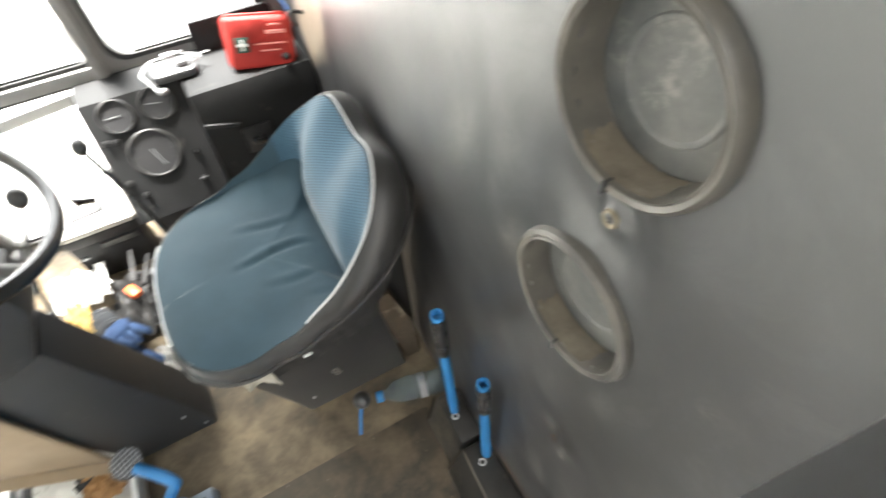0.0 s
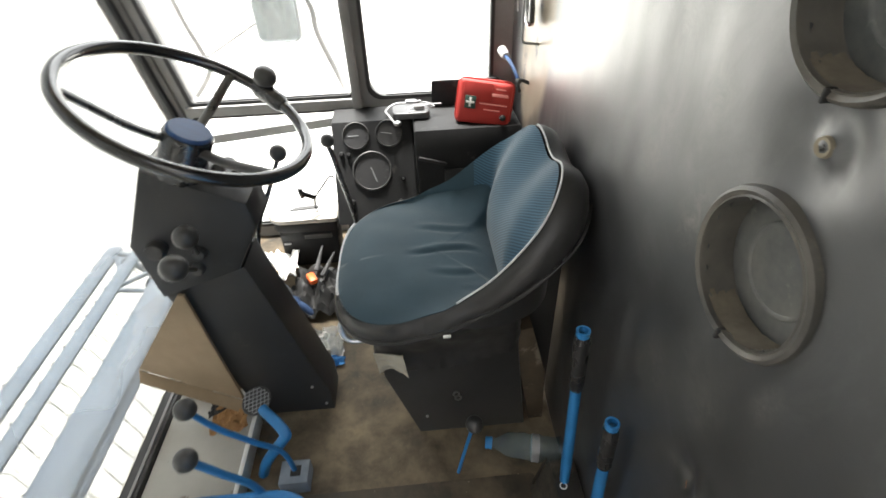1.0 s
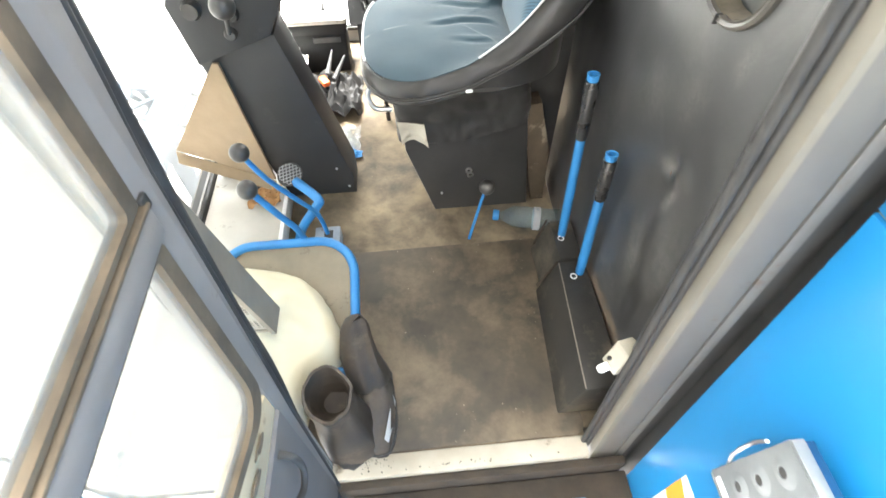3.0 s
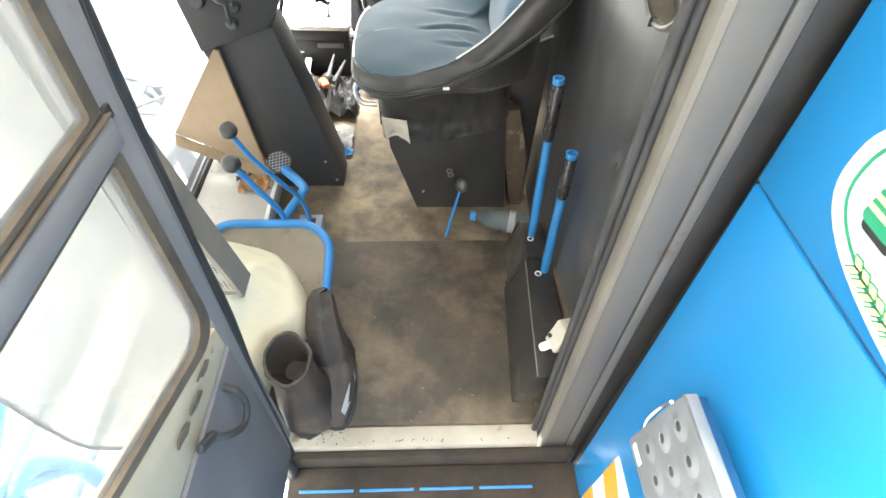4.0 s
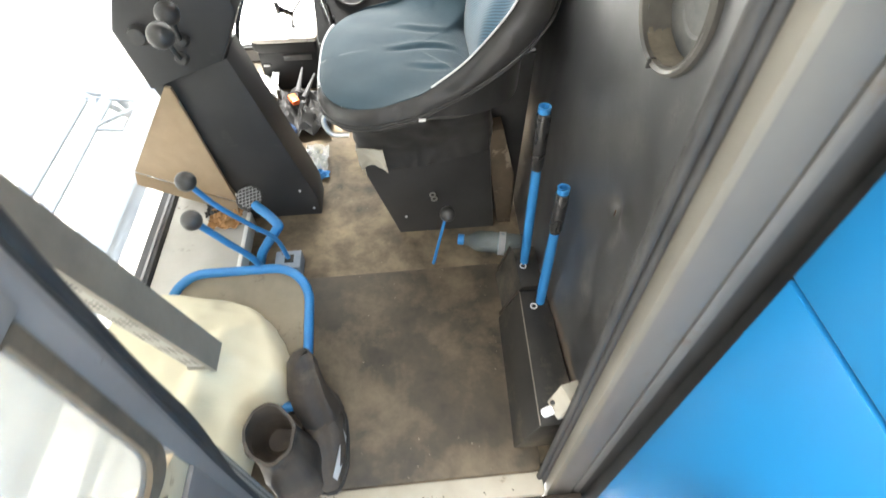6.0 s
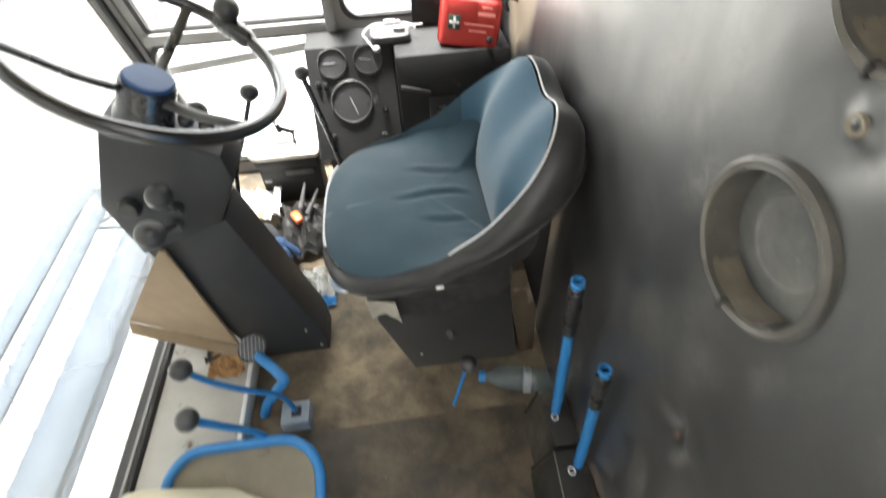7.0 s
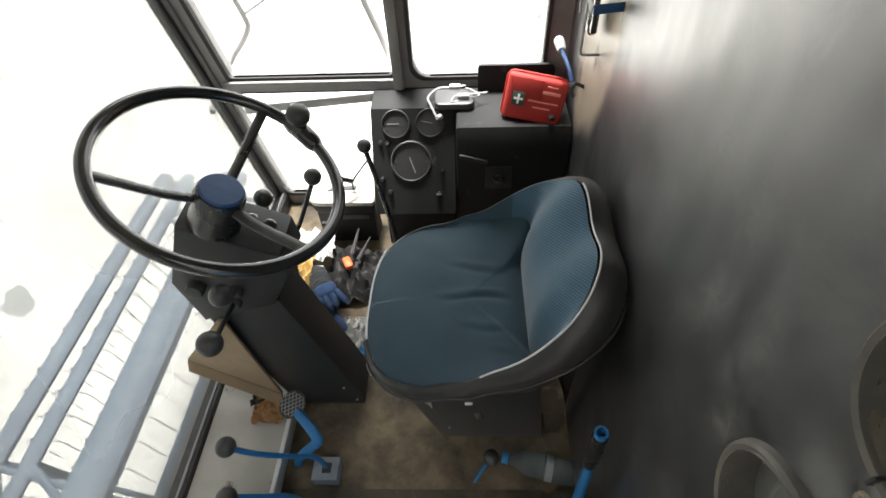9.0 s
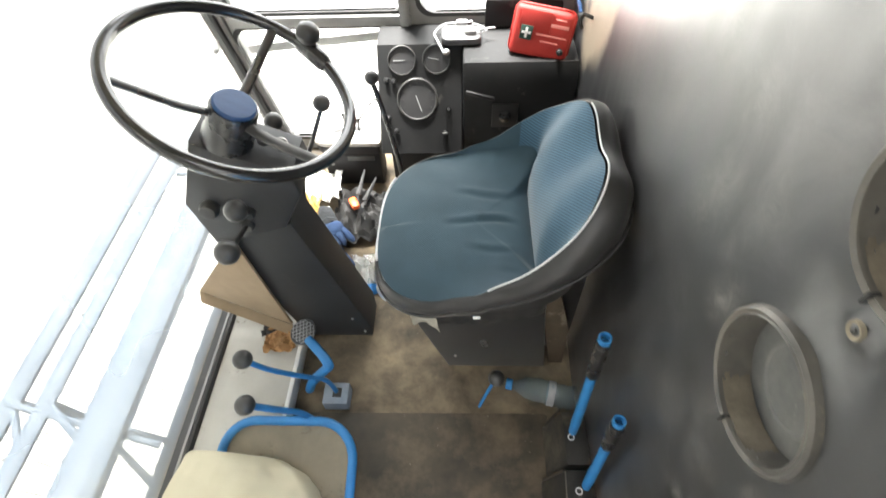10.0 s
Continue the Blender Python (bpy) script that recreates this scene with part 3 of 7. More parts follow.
def right_wall():
    """Side wall with a rear window, a front window and a low window under the rail."""
    wall = thing("wall_right", (-0.2, YR, 0), "grey painted steel window wall with three openings", "wall", kind="structure")
    t = 0.045

    def pl(x, z):
        return (x, YR, z)

    def window(x0, x1, z0, z1, r, ox0, ox1, oz0, oz1, slope=False):
        inner, outer = rounded(x0, x1, z0, z1, r), rounded(ox0, ox1, oz0, oz1, 0.0001)
        if slope:
            inner = [(x if x > (x0 + x1) / 2 else x - 0.19 * (z - z0), z) for x, z in inner]
            outer = [(x if x > (ox0 + ox1) / 2 else x - 0.19 * (z - oz0), z) for x, z in outer]
        part("window_frame", ring_panel(B(), pl, outer, inner, (0, 1, 0), t), M_FRAME, wall)
        lip_out = [(x + (0.012 if x < (x0 + x1) / 2 else -0.012) * -1, z + (0.012 if z < (z0 + z1) / 2 else -0.012) * -1) for x, z in inner]
        part("rubber_seal", ring_panel(B(), lambda a, b: (a, YR - 0.006, b), lip_out, inner, (0, 1, 0), 0.02), M_SEAL, wall, "black rubber glazing seal")
        g = part("pane", slab(B(), [(x, YR + 0.022, z) for x, z in inner], (0, 1, 0), 0.004), M_GLASS, wall, "clear window glass", smooth=False)
        g.visible_shadow = False

    window(-0.187, 0.212, 0.538, 1.68, 0.05, -0.219, 0.30, 0.50, TOP)
    window(-0.775, -0.252, 0.548, 1.68, 0.012, -0.882, -0.2185, 0.522, TOP, True)
    window(-0.725, -0.252, 0.06, 0.493, [0.03, 0.02, 0.05, 0.06], -0.782, -0.2185, 0.0, 0.5215, True)
    part("lower_panel", box(B(), -0.2185, 0.34, YR, YR + t, -0.02, 0.50, 0.002), M_DARKSTEEL, wall)
    part("ledge_rail", box(B(), -0.80, -0.215, YR - 0.018, YR, 0.503, 0.538, 0.006), M_FRAME, wall)
    bm = B()
    bar(bm, (-0.235, YR - 0.014, 0.50), (-0.255, YR - 0.014, TOP), 0.03, 0.024, (1, 0, 0), 0.006)
    part("mullion_cover", bm, M_FRAME, wall)


right_wall()


def front_wall():
    """Windscreen with its lower frame, the right-hand pillar and the left-hand pillar."""
    scr = thing("window_1", (front(0), 0.7, 0), "large raked windscreen in a grey steel frame", "windscreen", kind="structure")
    z0, z1 = 0.03, TOP
    g = part("pane", slab(B(), [(front(z0), -0.08, z0), (front(z0), YR + 0.03, z0), (front(z1), YR + 0.03, z1), (front(z1), -0.08, z1)], (-1, 0, 0), 0.005), M_SCREEN, scr, "hazy windscreen glass", smooth=False)
    g.visible_shadow = False
    part("lower_frame", box(B(), -0.762, -0.722, -0.08, YR + 0.02, -0.02, 0.06, 0.006), M_DARKSTEEL, scr)
    part("frame_bead", box(B(), -0.739, -0.731, -0.08, YR + 0.01, 0.058, 0.066, 0.002), M_FRAME, scr, "thin pale glazing bead")
    part("upper_frame", bar(B(), (front(1.73) + 0.02, -0.08, 1.75), (front(1.73) + 0.02, YR, 1.75), 0.07, 0.05, (1, 0, 0)), M_FRAME, scr)
    pil = thing("pillar_right", (front(0), YR, 0), "slanted grey windscreen pillar with grooved trim", "pillar", kind="structure")
    bar_in = [(0.020, 0.020, M_PILLAR, 0.004), (0.002, 0.016, M_DARKSTEEL, -0.006), (-0.015, 0.018, M_PILLAR, 0.0)]
    for dx, wide, mat, dy in bar_in:
        bm = B()
        bar(bm, (front(-0.05) + dx + 0.02, YR - 0.02 + dy + 0.02, -0.05), (front(TOP) + dx + 0.02, YR - 0.02 + dy + 0.02, TOP), wide, 0.028, (1, 0, 0), 0.005)
        part("pillar_trim", bm, mat, pil)


front_wall()

# front part of the left-hand side, between the door and the windscreen
lw = thing("wall_left_front", (-0.5, YD, 0), "grey steel side panel in front of the door opening", "wall", kind="structure")
bm = B()
slab(bm, [(-0.356, -0.085, -0.1), (-0.374, -0.085, -0.1), (-0.378, -0.085, 0.52), (-0.69, -0.085, TOP), (-0.356, -0.085, TOP)], (0, -1, 0), 0.03)
part("side_panel", bm, M_PERF, lw, "cream perforated lining")
bm = B()
for run in (-0.352, -0.360):
    tube(bm, curve([(run, -0.150, -0.10), (run, -0.143, 0.05), (run, -0.117, 0.3), (run, -0.094, 0.47), (run, -0.090, 0.61), (run, -0.080, 0.77), (run, -0.067, 0.9), (run, 0.018, TOP)]), 0.0115, 10)
part("door_jamb", bm, M_SEAL, lw)
part("rubber_seal", tube(B(), curve([(-0.345, -0.128, 0.0), (-0.344, -0.112, 0.4), (-0.344, -0.098, 0.66), (-0.344, -0.092, 0.82), (-0.343, -0.067, 1.0), (-0.343, -0.020, 1.56), (-0.343, 0.0, TOP)]), 0.006), M_SEAL, lw, "black rubber door seal")

# hazy side window between the door and the windscreen
sw = thing("window_2", (-0.55, -0.12, 0.04), "hazy dusty side window with a thin rubber edge", "side window", kind="structure")
low = [(-0.700, 0.043), (-0.722, 0.050), (-0.737, 0.066), (-0.747, 0.10), (-0.752, 0.17)]
loop = [(-0.380, 0.036)] + low + [(front(0.3) + 0.066, 0.30), (front(TOP) + 0.066, TOP - 0.005), (-0.380, TOP - 0.005)]
g = part("pane", slab(B(), [(x, -0.1195, z) for x, z in loop], (0, -1, 0), 0.004), M_SIDEGLASS, sw, "hazy dusty glass", smooth=False)
g.visible_shadow = False
part("rubber_edge", tube(B(), [(x, -0.1215, z) for x, z in loop[:-1]], 0.006, 8), M_GLAZE, sw, "thin dark rubber edge")

# the inner post that stops short above the folding seat
post = thing("inner_post", (-0.42, 0.09, 0.28), "dark grey steel post with a pale perforated lining", "post", kind="structure")
LEAN_X, LEAN_Y = -0.062, -0.148


def up_post(loop, z0, z1):
    """A leaning prism over a loop given at the post's foot."""
    bm = B()
    a = [bm.verts.new((x + LEAN_X * (z0 - 0.283), y + LEAN_Y * (z0 - 0.283), z0)) for x, y in loop]
    b = [bm.verts.new((x + LEAN_X * (z1 - 0.283), y + LEAN_Y * (z1 - 0.283), z1)) for x, y in loop]
    bm.faces.new(a[::-1]), bm.faces.new(b)
    for k in range(len(a)):
        bm.faces.new((a[k], a[(k + 1) % len(a)], b[(k + 1) % len(a)], b[k]))
    return bm


part("post_plate", up_post([(-0.410, 0.121), (-0.410, 0.067), (-0.418, 0.067), (-0.418, 0.113), (-0.46, 0.121)], 0.283, TOP), M_POST, post)
bm = up_post([(-0.4185, 0.073), (-0.453, 0.075), (-0.453, 0.10), (-0.4185, 0.10)], 0.294, TOP)
part("lining", bm, M_PERF, post, "pale perforated lining")
part("bottom_lip", up_post([(-0.4185, 0.071), (-0.456, 0.073), (-0.456, 0.102), (-0.4185, 0.102)], 0.284, 0.2935), M_POST, post)

# ---- rear door jamb, seal, blue bulkhead ----
jamb = thing("door_frame_rear", (0.19, -0.11, 0), "cream-grey steel door post with a seam and a rubber seal", "door frame", kind="structure")
JAMB_LEAN = -0.032


def leaning(bm):
    """Leans a post's mesh towards the cab's front with height."""
    for v in bm.verts:
        v.co.x += JAMB_LEAN * (v.co.z - 0.6)
    return bm


def jamb_sheet(p, q, depth, bevel=0.003):
    return leaning(slab(B(), [(*p, -0.09), (*q, -0.09), (*q, TOP), (*p, TOP)], (0.12, 0.95, 0), depth, bevel))


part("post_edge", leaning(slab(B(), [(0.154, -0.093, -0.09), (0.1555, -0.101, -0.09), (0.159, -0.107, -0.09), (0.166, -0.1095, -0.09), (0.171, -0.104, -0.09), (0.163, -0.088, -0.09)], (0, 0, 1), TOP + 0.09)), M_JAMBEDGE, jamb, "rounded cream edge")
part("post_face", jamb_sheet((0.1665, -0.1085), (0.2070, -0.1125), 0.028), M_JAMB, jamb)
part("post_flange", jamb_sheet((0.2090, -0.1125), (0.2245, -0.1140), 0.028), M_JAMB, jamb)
part("rubber_seal", leaning(tube(B(), curve([(0.1405, -0.087, 0.0), (0.1415, -0.088, 0.4), (0.1400, -0.087, 0.8), (0.1405, -0.086, TOP)]), 0.0058)), M_SEAL, jamb, "black rubber door seal")
part("rubber_seal", leaning(tube(B(), curve([(0.1497, -0.090, 0.0), (0.1502, -0.090, 0.5), (0.1497, -0.089, TOP)]), 0.0050)), M_SEAL, jamb, "black rubber door seal")
part("seal_lip", jamb_sheet((0.151, -0.086), (0.165, -0.094), 0.004, 0.001), M_SEAL, jamb, "black rubber lip")
part("inner_trim", leaning(slab(B(), [(0.150, -0.080, 0.0), (0.236, -0.045, 0.0), (0.262, -0.032, TOP), (0.150, -0.070, TOP)], (0.3, 0.9, 0), 0.02, 0.003)), M_WALL, jamb, "black inner trim")
# two black sheets paint the shade of the open gap between post and bulkhead
part("gap_strip", leaning(slab(B(), [(0.2255, -0.112, -0.25), (0.306, -0.085, -0.25), (0.306, -0.085, TOP), (0.2255, -0.112, TOP)], (0.12, 0.95, 0), 0.012, 0.002)), M_SEAL, jamb, "black sheet painting the shade in the gap beside the post")
part("gap_backing", box(B(), 0.274, 0.284, -0.30, -0.075, -1.0, TOP, 0.002), M_SEAL, jamb, "black sheet painting the shade in the gap beside the post")


def blue_edge(z):
    return -0.126 + 0.032 * (z - 0.6)


bulk = thing("bulkhead", (0.25, -0.7, 0), "glossy sky-blue steel body wall beside the door", "body wall", kind="structure")
for sheet, z0, z1 in (("upper_sheet", 0.7435, 1.15), ("lower_sheet", -1.2, 0.7385)):
    part(sheet, slab(B(), [(0.25, -1.9, z0), (0.25, blue_edge(z0), z0), (0.25, blue_edge(z1), z1), (0.25, -1.9, z1)], (1, 0, 0), 0.02, 0.003), M_BLUE, bulk)
part("seam_strip", box(B(), 0.256, 0.262, -1.9, blue_edge(0.74), 0.73, 0.75, 0), M_ALU, bulk)

# unseen wall added behind the camera; it blocks sky and ground light at the door
shade_wall = tagged(part("wall_yard", box(B(), -4.6, 2.4, -2.35, -2.15, -2.1, 2.9, 0), M_SHADEWALL), "plain dull wall, unseen, added to cut light on the door side", "wall", kind="structure")

# sill and outside platform
sill = thing("door_sill", (-0.1, -0.1, 0), "worn pale door sill above a brown slotted step edge", "sill", kind="structure")
part("sill_end", box(B(), 0.1655, 0.238, -0.087, -0.060, -0.14, 0.003, 0.002), M_DIRTYRUBBER, sill)
part("sill_strip", box(B(), -0.36, 0.165, -0.118, -0.076, -0.03, 0.006, 0.004), M_CREAM, sill)
part("sill_face", box(B(), -0.36, 0.24, -0.135, -0.1185, -0.22, -0.012, 0.003), M_DIRTYRUBBER, sill)
part("platform_edge", box(B(), -0.36, 0.25, -0.215, -0.137, -0.085, -0.060, 0.004), M_DIRTYRUBBER, sill)
for i in range(4):
    x = -0.335 + 0.125 * i
    part("blue_slot", box(B(), x, x + 0.112, -0.188, -0.182, -0.0615, -0.058, 0.001), M_BLUETUBE, sill)
platform = part("platform", box(B(), -0.36, 0.25, -1.5, -0.20, -0.30, -0.26, 0.004), M_DIRTYRUBBER)
tagged(platform, "dirty brown boarding platform outside the door", "platform", kind="structure")

# ---- the ground and the distance ----
bm = B()
bmesh.ops.create_grid(bm, x_segments=60, y_segments=60, size=900)
for v in bm.verts:
    v.co.z = -2.0 + 0.05 * noise.noise(v.co * 0.02)
ground = part("ground", bm, M_GROUND)
tagged(ground, "pale dry earth yard in strong light", "ground", kind="structure")
tb = thing("timber_pile", (0.92, 7.25, -2.0), "low pile of pale grey timber lying on the ground", "timber")
for k in range(3):
    part("beam", box(B(), 0.56 + 0.05 * k, 1.34 - 0.1 * (k == 1), 7.16 + 0.10 * k, 7.235 + 0.10 * k, -2.04, -1.93 + 0.015 * k, 0.01), M_FARBUILD, tb)
for k in range(6):
    part("spacer", box(B(), 0.66 + 0.11 * k, 0.70 + 0.11 * k, 7.15, 7.36, -1.9285, -1.905, 0.004), M_FARBUILD, tb)
dr = thing("sheet_stack", (1.2, 7.5, -2.0), "pale grey folded metal sheet standing on the ground", "metal sheet")
part("sheet", slab(B(), [(1.05, 7.5, -2.04), (1.38, 7.46, -2.04), (1.38, 7.46, -1.72), (1.13, 7.5, -1.74), (1.10, 7.5, -1.64), (1.06, 7.5, -1.63)], (0, 1, 0), 0.03, 0.004), M_FARBUILD, dr)
part("fold", box(B(), 1.10, 1.36, 7.40, 7.455, -2.04, -1.86, 0.006), M_FARBUILD, dr)


# ---- driver's seat ----
def driver_seat():
    seat = thing("driver_seat", (0.0, 0.685, 0.0), "blue cloth bucket seat with black vinyl sides and white piping", "seat")
    cx, cy = -0.026, 0.689
    N = 180

    def outline(a, grow=0.0):
        """Half-width of the cushion's plan at an angle; 0 points to the rear."""
        ca, sa = math.cos(a), math.sin(a)
        rx, ry, e = (0.208 if ca < 0 else 0.222) + grow, (0.203 if sa < 0 else 0.224) + grow, 3.0
        waist = 1 - 0.03 * math.exp(-((abs(ca) - 0.2) / 0.16) ** 2)
        r = (abs(ca / rx) ** e + abs(sa / ry) ** e) ** (-1 / e) * waist
        return r * ca, r * sa

    RISE = ((0, 0.702), (25, 0.722), (50, 0.645), (75, 0.552), (95, 0.511), (115, 0.490), (140, 0.475), (180, 0.466))

    def rim(a):
        """Height of the piped rim: low in front, rising round the back."""
        d = abs((math.degrees(a) + 180) % 360 - 180)
        z = RISE[-1][1]
        for k in range(len(RISE) - 1):
            (d0, z0), (d1, z1) = RISE[k], RISE[k + 1]
            if d0 <= d <= d1:
                before, after = RISE[max(0, k - 1)], RISE[min(len(RISE) - 1, k + 2)]
                m0 = 0.0 if k == 0 else (z1 - before[1]) / (d1 - before[0])
                m1 = 0.0 if k + 2 == len(RISE) else (after[1] - z0) / (after[0] - d0)
                t, w = (d - d0) / (d1 - d0), d1 - d0
                z = (2 * t ** 3 - 3 * t ** 2 + 1) * z0 + (t ** 3 - 2 * t ** 2 + t) * w * m0 + (3 * t ** 2 - 2 * t ** 3) * z1 + (t ** 3 - t ** 2) * w * m1
                break
        s = min(1.0, max(0.0, (z - 0.478) / 0.22))
        return z, s

    angs = [2 * math.pi * k / N for k in range(N)]
    # cushion with its wrapped backrest, one cloth cover
    bm = B()
    rows = []
    for q in [k / 34 for k in range(35)]:
        row = []
        for a in angs:
            z1, s = rim(a)
            dx, dy = outline(a)
            fade = max(0.0, min(1.0, (abs((math.degrees(a) + 180) % 360 - 180) - 28) / 36))
            inset = (min(1.0, 0.122 / dx) if dx > 0.03 else 1.0)
            inset, inset_y = inset + (1 - inset) * fade ** 2 * (3 - 2 * fade) * 0.9, 1 - 0.07 * max(0.0, min(1.0, (math.cos(a) + 0.2) / 0.8))
            z = 0.482 + 0.018 * (1 - q ** 4) - 0.012 * max(0, math.cos(a)) * q
            side = abs(math.sin(a)) ** 2 * max(0.0, min(1.0, (0.75 - math.cos(a)) / 0.5))
            if math.sin(a) > 0:
                side = max(side, 0.8 * fade ** 2 * (3 - 2 * fade))
            swell = max(0.0, (q - 0.45) / 0.55) ** 2
            z += 0.62 * (z1 - z) * swell * side
            if q > 0.85:
                z -= 0.006 * (1 - s) * (1 - side) * ((q - 0.85) / 0.15) ** 2
            row.append((cx + dx * q * inset, cy + dy * q * inset_y, z))
        rows.append(row)
    last = rows[-1]
    for u in (0.12, 0.28, 0.45, 0.62, 0.78, 0.9, 1.0):
        row = []
        for k, a in enumerate(angs):
            z1, s = rim(a)
            dx, dy = outline(a)
            bx, by, bz = last[k]
            out = u ** 1.25
            px, py = bx + (cx + dx - bx) * out, by + (cy + dy - by) * out
            turned = max(0.0, min(1.0, (abs((math.degrees(a) + 180) % 360 - 180) - 24) / 34))
            bulge = 0.026 * s * math.sin(math.pi * min(1, u * 0.95)) * (1 - turned * turned * (3 - 2 * turned))
            px, py = px - math.cos(a) * bulge, py - math.sin(a) * bulge
            row.append((px, py, bz + (z1 - bz) * u ** 0.85))
        rows.append(row)
    flat = len(rows) - 7

    def backs(k):
        """Whether a step round the seat belongs to the ribbed backrest."""
        d = (k + 0.5) * 360 / N
        return d < 64 or d > 292

    def cover(name, material, label):
        """The ribbed backrest, or the plain cushion with its swelling sides."""
        bm = B()
        cushion = name == "cushion"
        rings = [[bm.verts.new(p) for p in row] for row in (rows[1:] if cushion else rows[flat - 1:])]
        if cushion:
            centre = bm.verts.new(rows[0][0])
            for k in range(N):
                bm.faces.new((centre, rings[0][k], rings[0][(k + 1) % N]))
        for j, (a_, b_) in enumerate(zip(rings, rings[1:])):
            for k in range(N):
                if (j < flat - 2 or not backs(k)) if cushion else backs(k):
                    bm.faces.new((a_[k], a_[(k + 1) % N], b_[(k + 1) % N], b_[k]))
        bmesh.ops.delete(bm, geom=[v for v in bm.verts if not v.link_faces], context="VERTS")
        for v in bm.verts:
            x, y = v.co.x - cx, v.co.y - cy
            if v.co.z < 0.53 and abs(y) < 0.16:
                for yy, x0, x1, dep in ((-0.075, -0.03, 0.09, 0.0045), (0.0, -0.07, 0.10, 0.006), (0.078, -0.05, 0.09, 0.005), (-0.135, 0.03, 0.10, 0.003)):
                    run = max(0.0, min(1.0, (x - x0) / 0.05)) * max(0.0, min(1.0, (x1 - x) / 0.04))
                    dy = y - yy - 0.006 * math.sin(x * 30 + yy * 40)
                    v.co.z += run * dep * 0.55 * (1.0 * math.exp(-((dy - 0.013) / 0.009) ** 2) - 1.1 * math.exp(-(dy / 0.008) ** 2))
            v.co.z += 0.0025 * noise.noise(v.co * 14)
        part(name, bm, material, seat, label)

    bm.free()
    cover("cushion", M_CUSHIONCLOTH, "worn dark teal cloth cushion")
    cover("backrest", M_CLOTH, "blue woven cloth backrest")
    # piping
    pts = []
    for a in angs:
        z1, s = rim(a)
        dx, dy = outline(a, 0.002)
        pts.append((cx + dx, cy + dy, z1 + 0.002))
    back = [pts[k % N] for k in range(-int(N * 84 / 360), int(N * 26 / 360))]
    part("piping", tube(B(), back, 0.0019, 8), M_PIPING, seat, "thin white piping")
    lead = [pts[k] for k in range(int(N * 140 / 360), int(N * 205 / 360))]
    part("piping", tube(B(), lead, 0.0036, 8), M_PIPING, seat, "thin white piping")
    # outer vinyl band
    bm = B()
    prof = ((0.001, -0.002), (0.010, -0.004), (0.020, -0.014), (0.026, -0.032), (0.027, -0.052), (0.021, -0.068), (0.008, -0.078), (0.001, -0.083))

    def band_grow(a, g, s):
        return min(g * (0.35 + 0.75 * s + 0.85 * s * max(0.0, math.cos(a))), 0.247 - (cx + outline(a)[0]) if math.cos(a) > 0.6 else 1)

    rr = []
    for g, h in prof:
        row = []
        for k, a in enumerate(angs):
            z1, s = rim(a)
            crease = 0.0025 * noise.noise((math.cos(a) * 9, math.sin(a) * 9, h * 60)) + 0.0015 * noise.noise((math.cos(a) * 30, math.sin(a) * 30, h * 20))
            dx, dy = outline(a, band_grow(a, g, s) + (crease if math.cos(a) < 0.7 and h < -0.01 else 0))
            drop = h * (0.66 + 0.42 * s)
            row.append(bm.verts.new((cx + dx, cy + dy, z1 + drop + 0.003 * noise.noise((dx * 16, dy * 16, h * 26)) * min(1.0, -h / 0.02))))
        rr.append(row)
    for a_, b_ in zip(rr, rr[1:]):
        for k in range(N):
            bm.faces.new((a_[k], a_[(k + 1) % N], b_[(k + 1) % N], b_[k]))
    shell = [rr[-1]]
    for g, z2 in ((0.0, 0.462), (-0.055, 0.415)):
        shell.append([bm.verts.new((cx + outline(a, g)[0], cy + outline(a, g)[1], min(rr[-1][k].co.z - 0.004, z2))) for k, a in enumerate(angs)])
    for a_, b_ in zip(shell, shell[1:]):
        for k in range(N):
            bm.faces.new((a_[k], a_[(k + 1) % N], b_[(k + 1) % N], b_[k]))
    bm.faces.new(shell[-1])
    part("side_band", bm, M_SHELL, seat, "black vinyl side band")
    for low, g in ((-0.054, 0.029), (-0.064, 0.026)):
        pts = []
        for a in angs:
            z1, s = rim(a)
            dx, dy = outline(a, band_grow(a, g, s))
            pts.append((cx + dx, cy + dy, z1 + low * (0.66 + 0.42 * s)))
        part("welt", tube(B(), pts, 0.0026, 8, closed=True), M_SHELL, seat, "black welt seam")
    # loose vinyl skirt that sags from the band over the pedestal's top
    bm = B()
    rr = []
    for q in [k / 14 for k in range(15)]:
        row = []
        for a in angs:
            z1, s = rim(a)
            ca, sa = math.cos(a), math.sin(a)
            dx, dy = outline(a, -0.03 - 0.03 * s)
            f = (abs(ca) ** 8 + abs(sa) ** 8) ** (-1 / 8)
            bx, by, bz = -0.0165 + 0.163 * f * ca, 0.688 + 0.112 * f * sa, 0.256 + 0.05 * max(0.0, ca)
            e = min(1.0, q * 1.5) ** 0.8
            top = min(z1 - 0.045, 0.448)
            fold = 0.006 * math.sin(math.pi * q) * noise.noise((ca * 4 + q, sa * 4, q * 9)) + 0.003 * noise.noise((ca * 11, sa * 11, q * 22))
            row.append(bm.verts.new((cx * (1 - e) + dx * (1 - e) + bx * e + ca * fold, cy * (1 - e) + dy * (1 - e) + by * e + sa * fold, top + (bz - top) * q + 0.004 * noise.noise((ca * 6, sa * 6, 3)))))
        rr.append(row)
    for a_, b_ in zip(rr, rr[1:]):
        for k in range(N):
            bm.faces.new((a_[k], a_[(k + 1) % N], b_[(k + 1) % N], b_[k]))
    bm.faces.new(rr[-1])
    part("skirt", bm, M_SHELL, seat, "sagging black vinyl skirt")
    # pedestal
    bm = B()
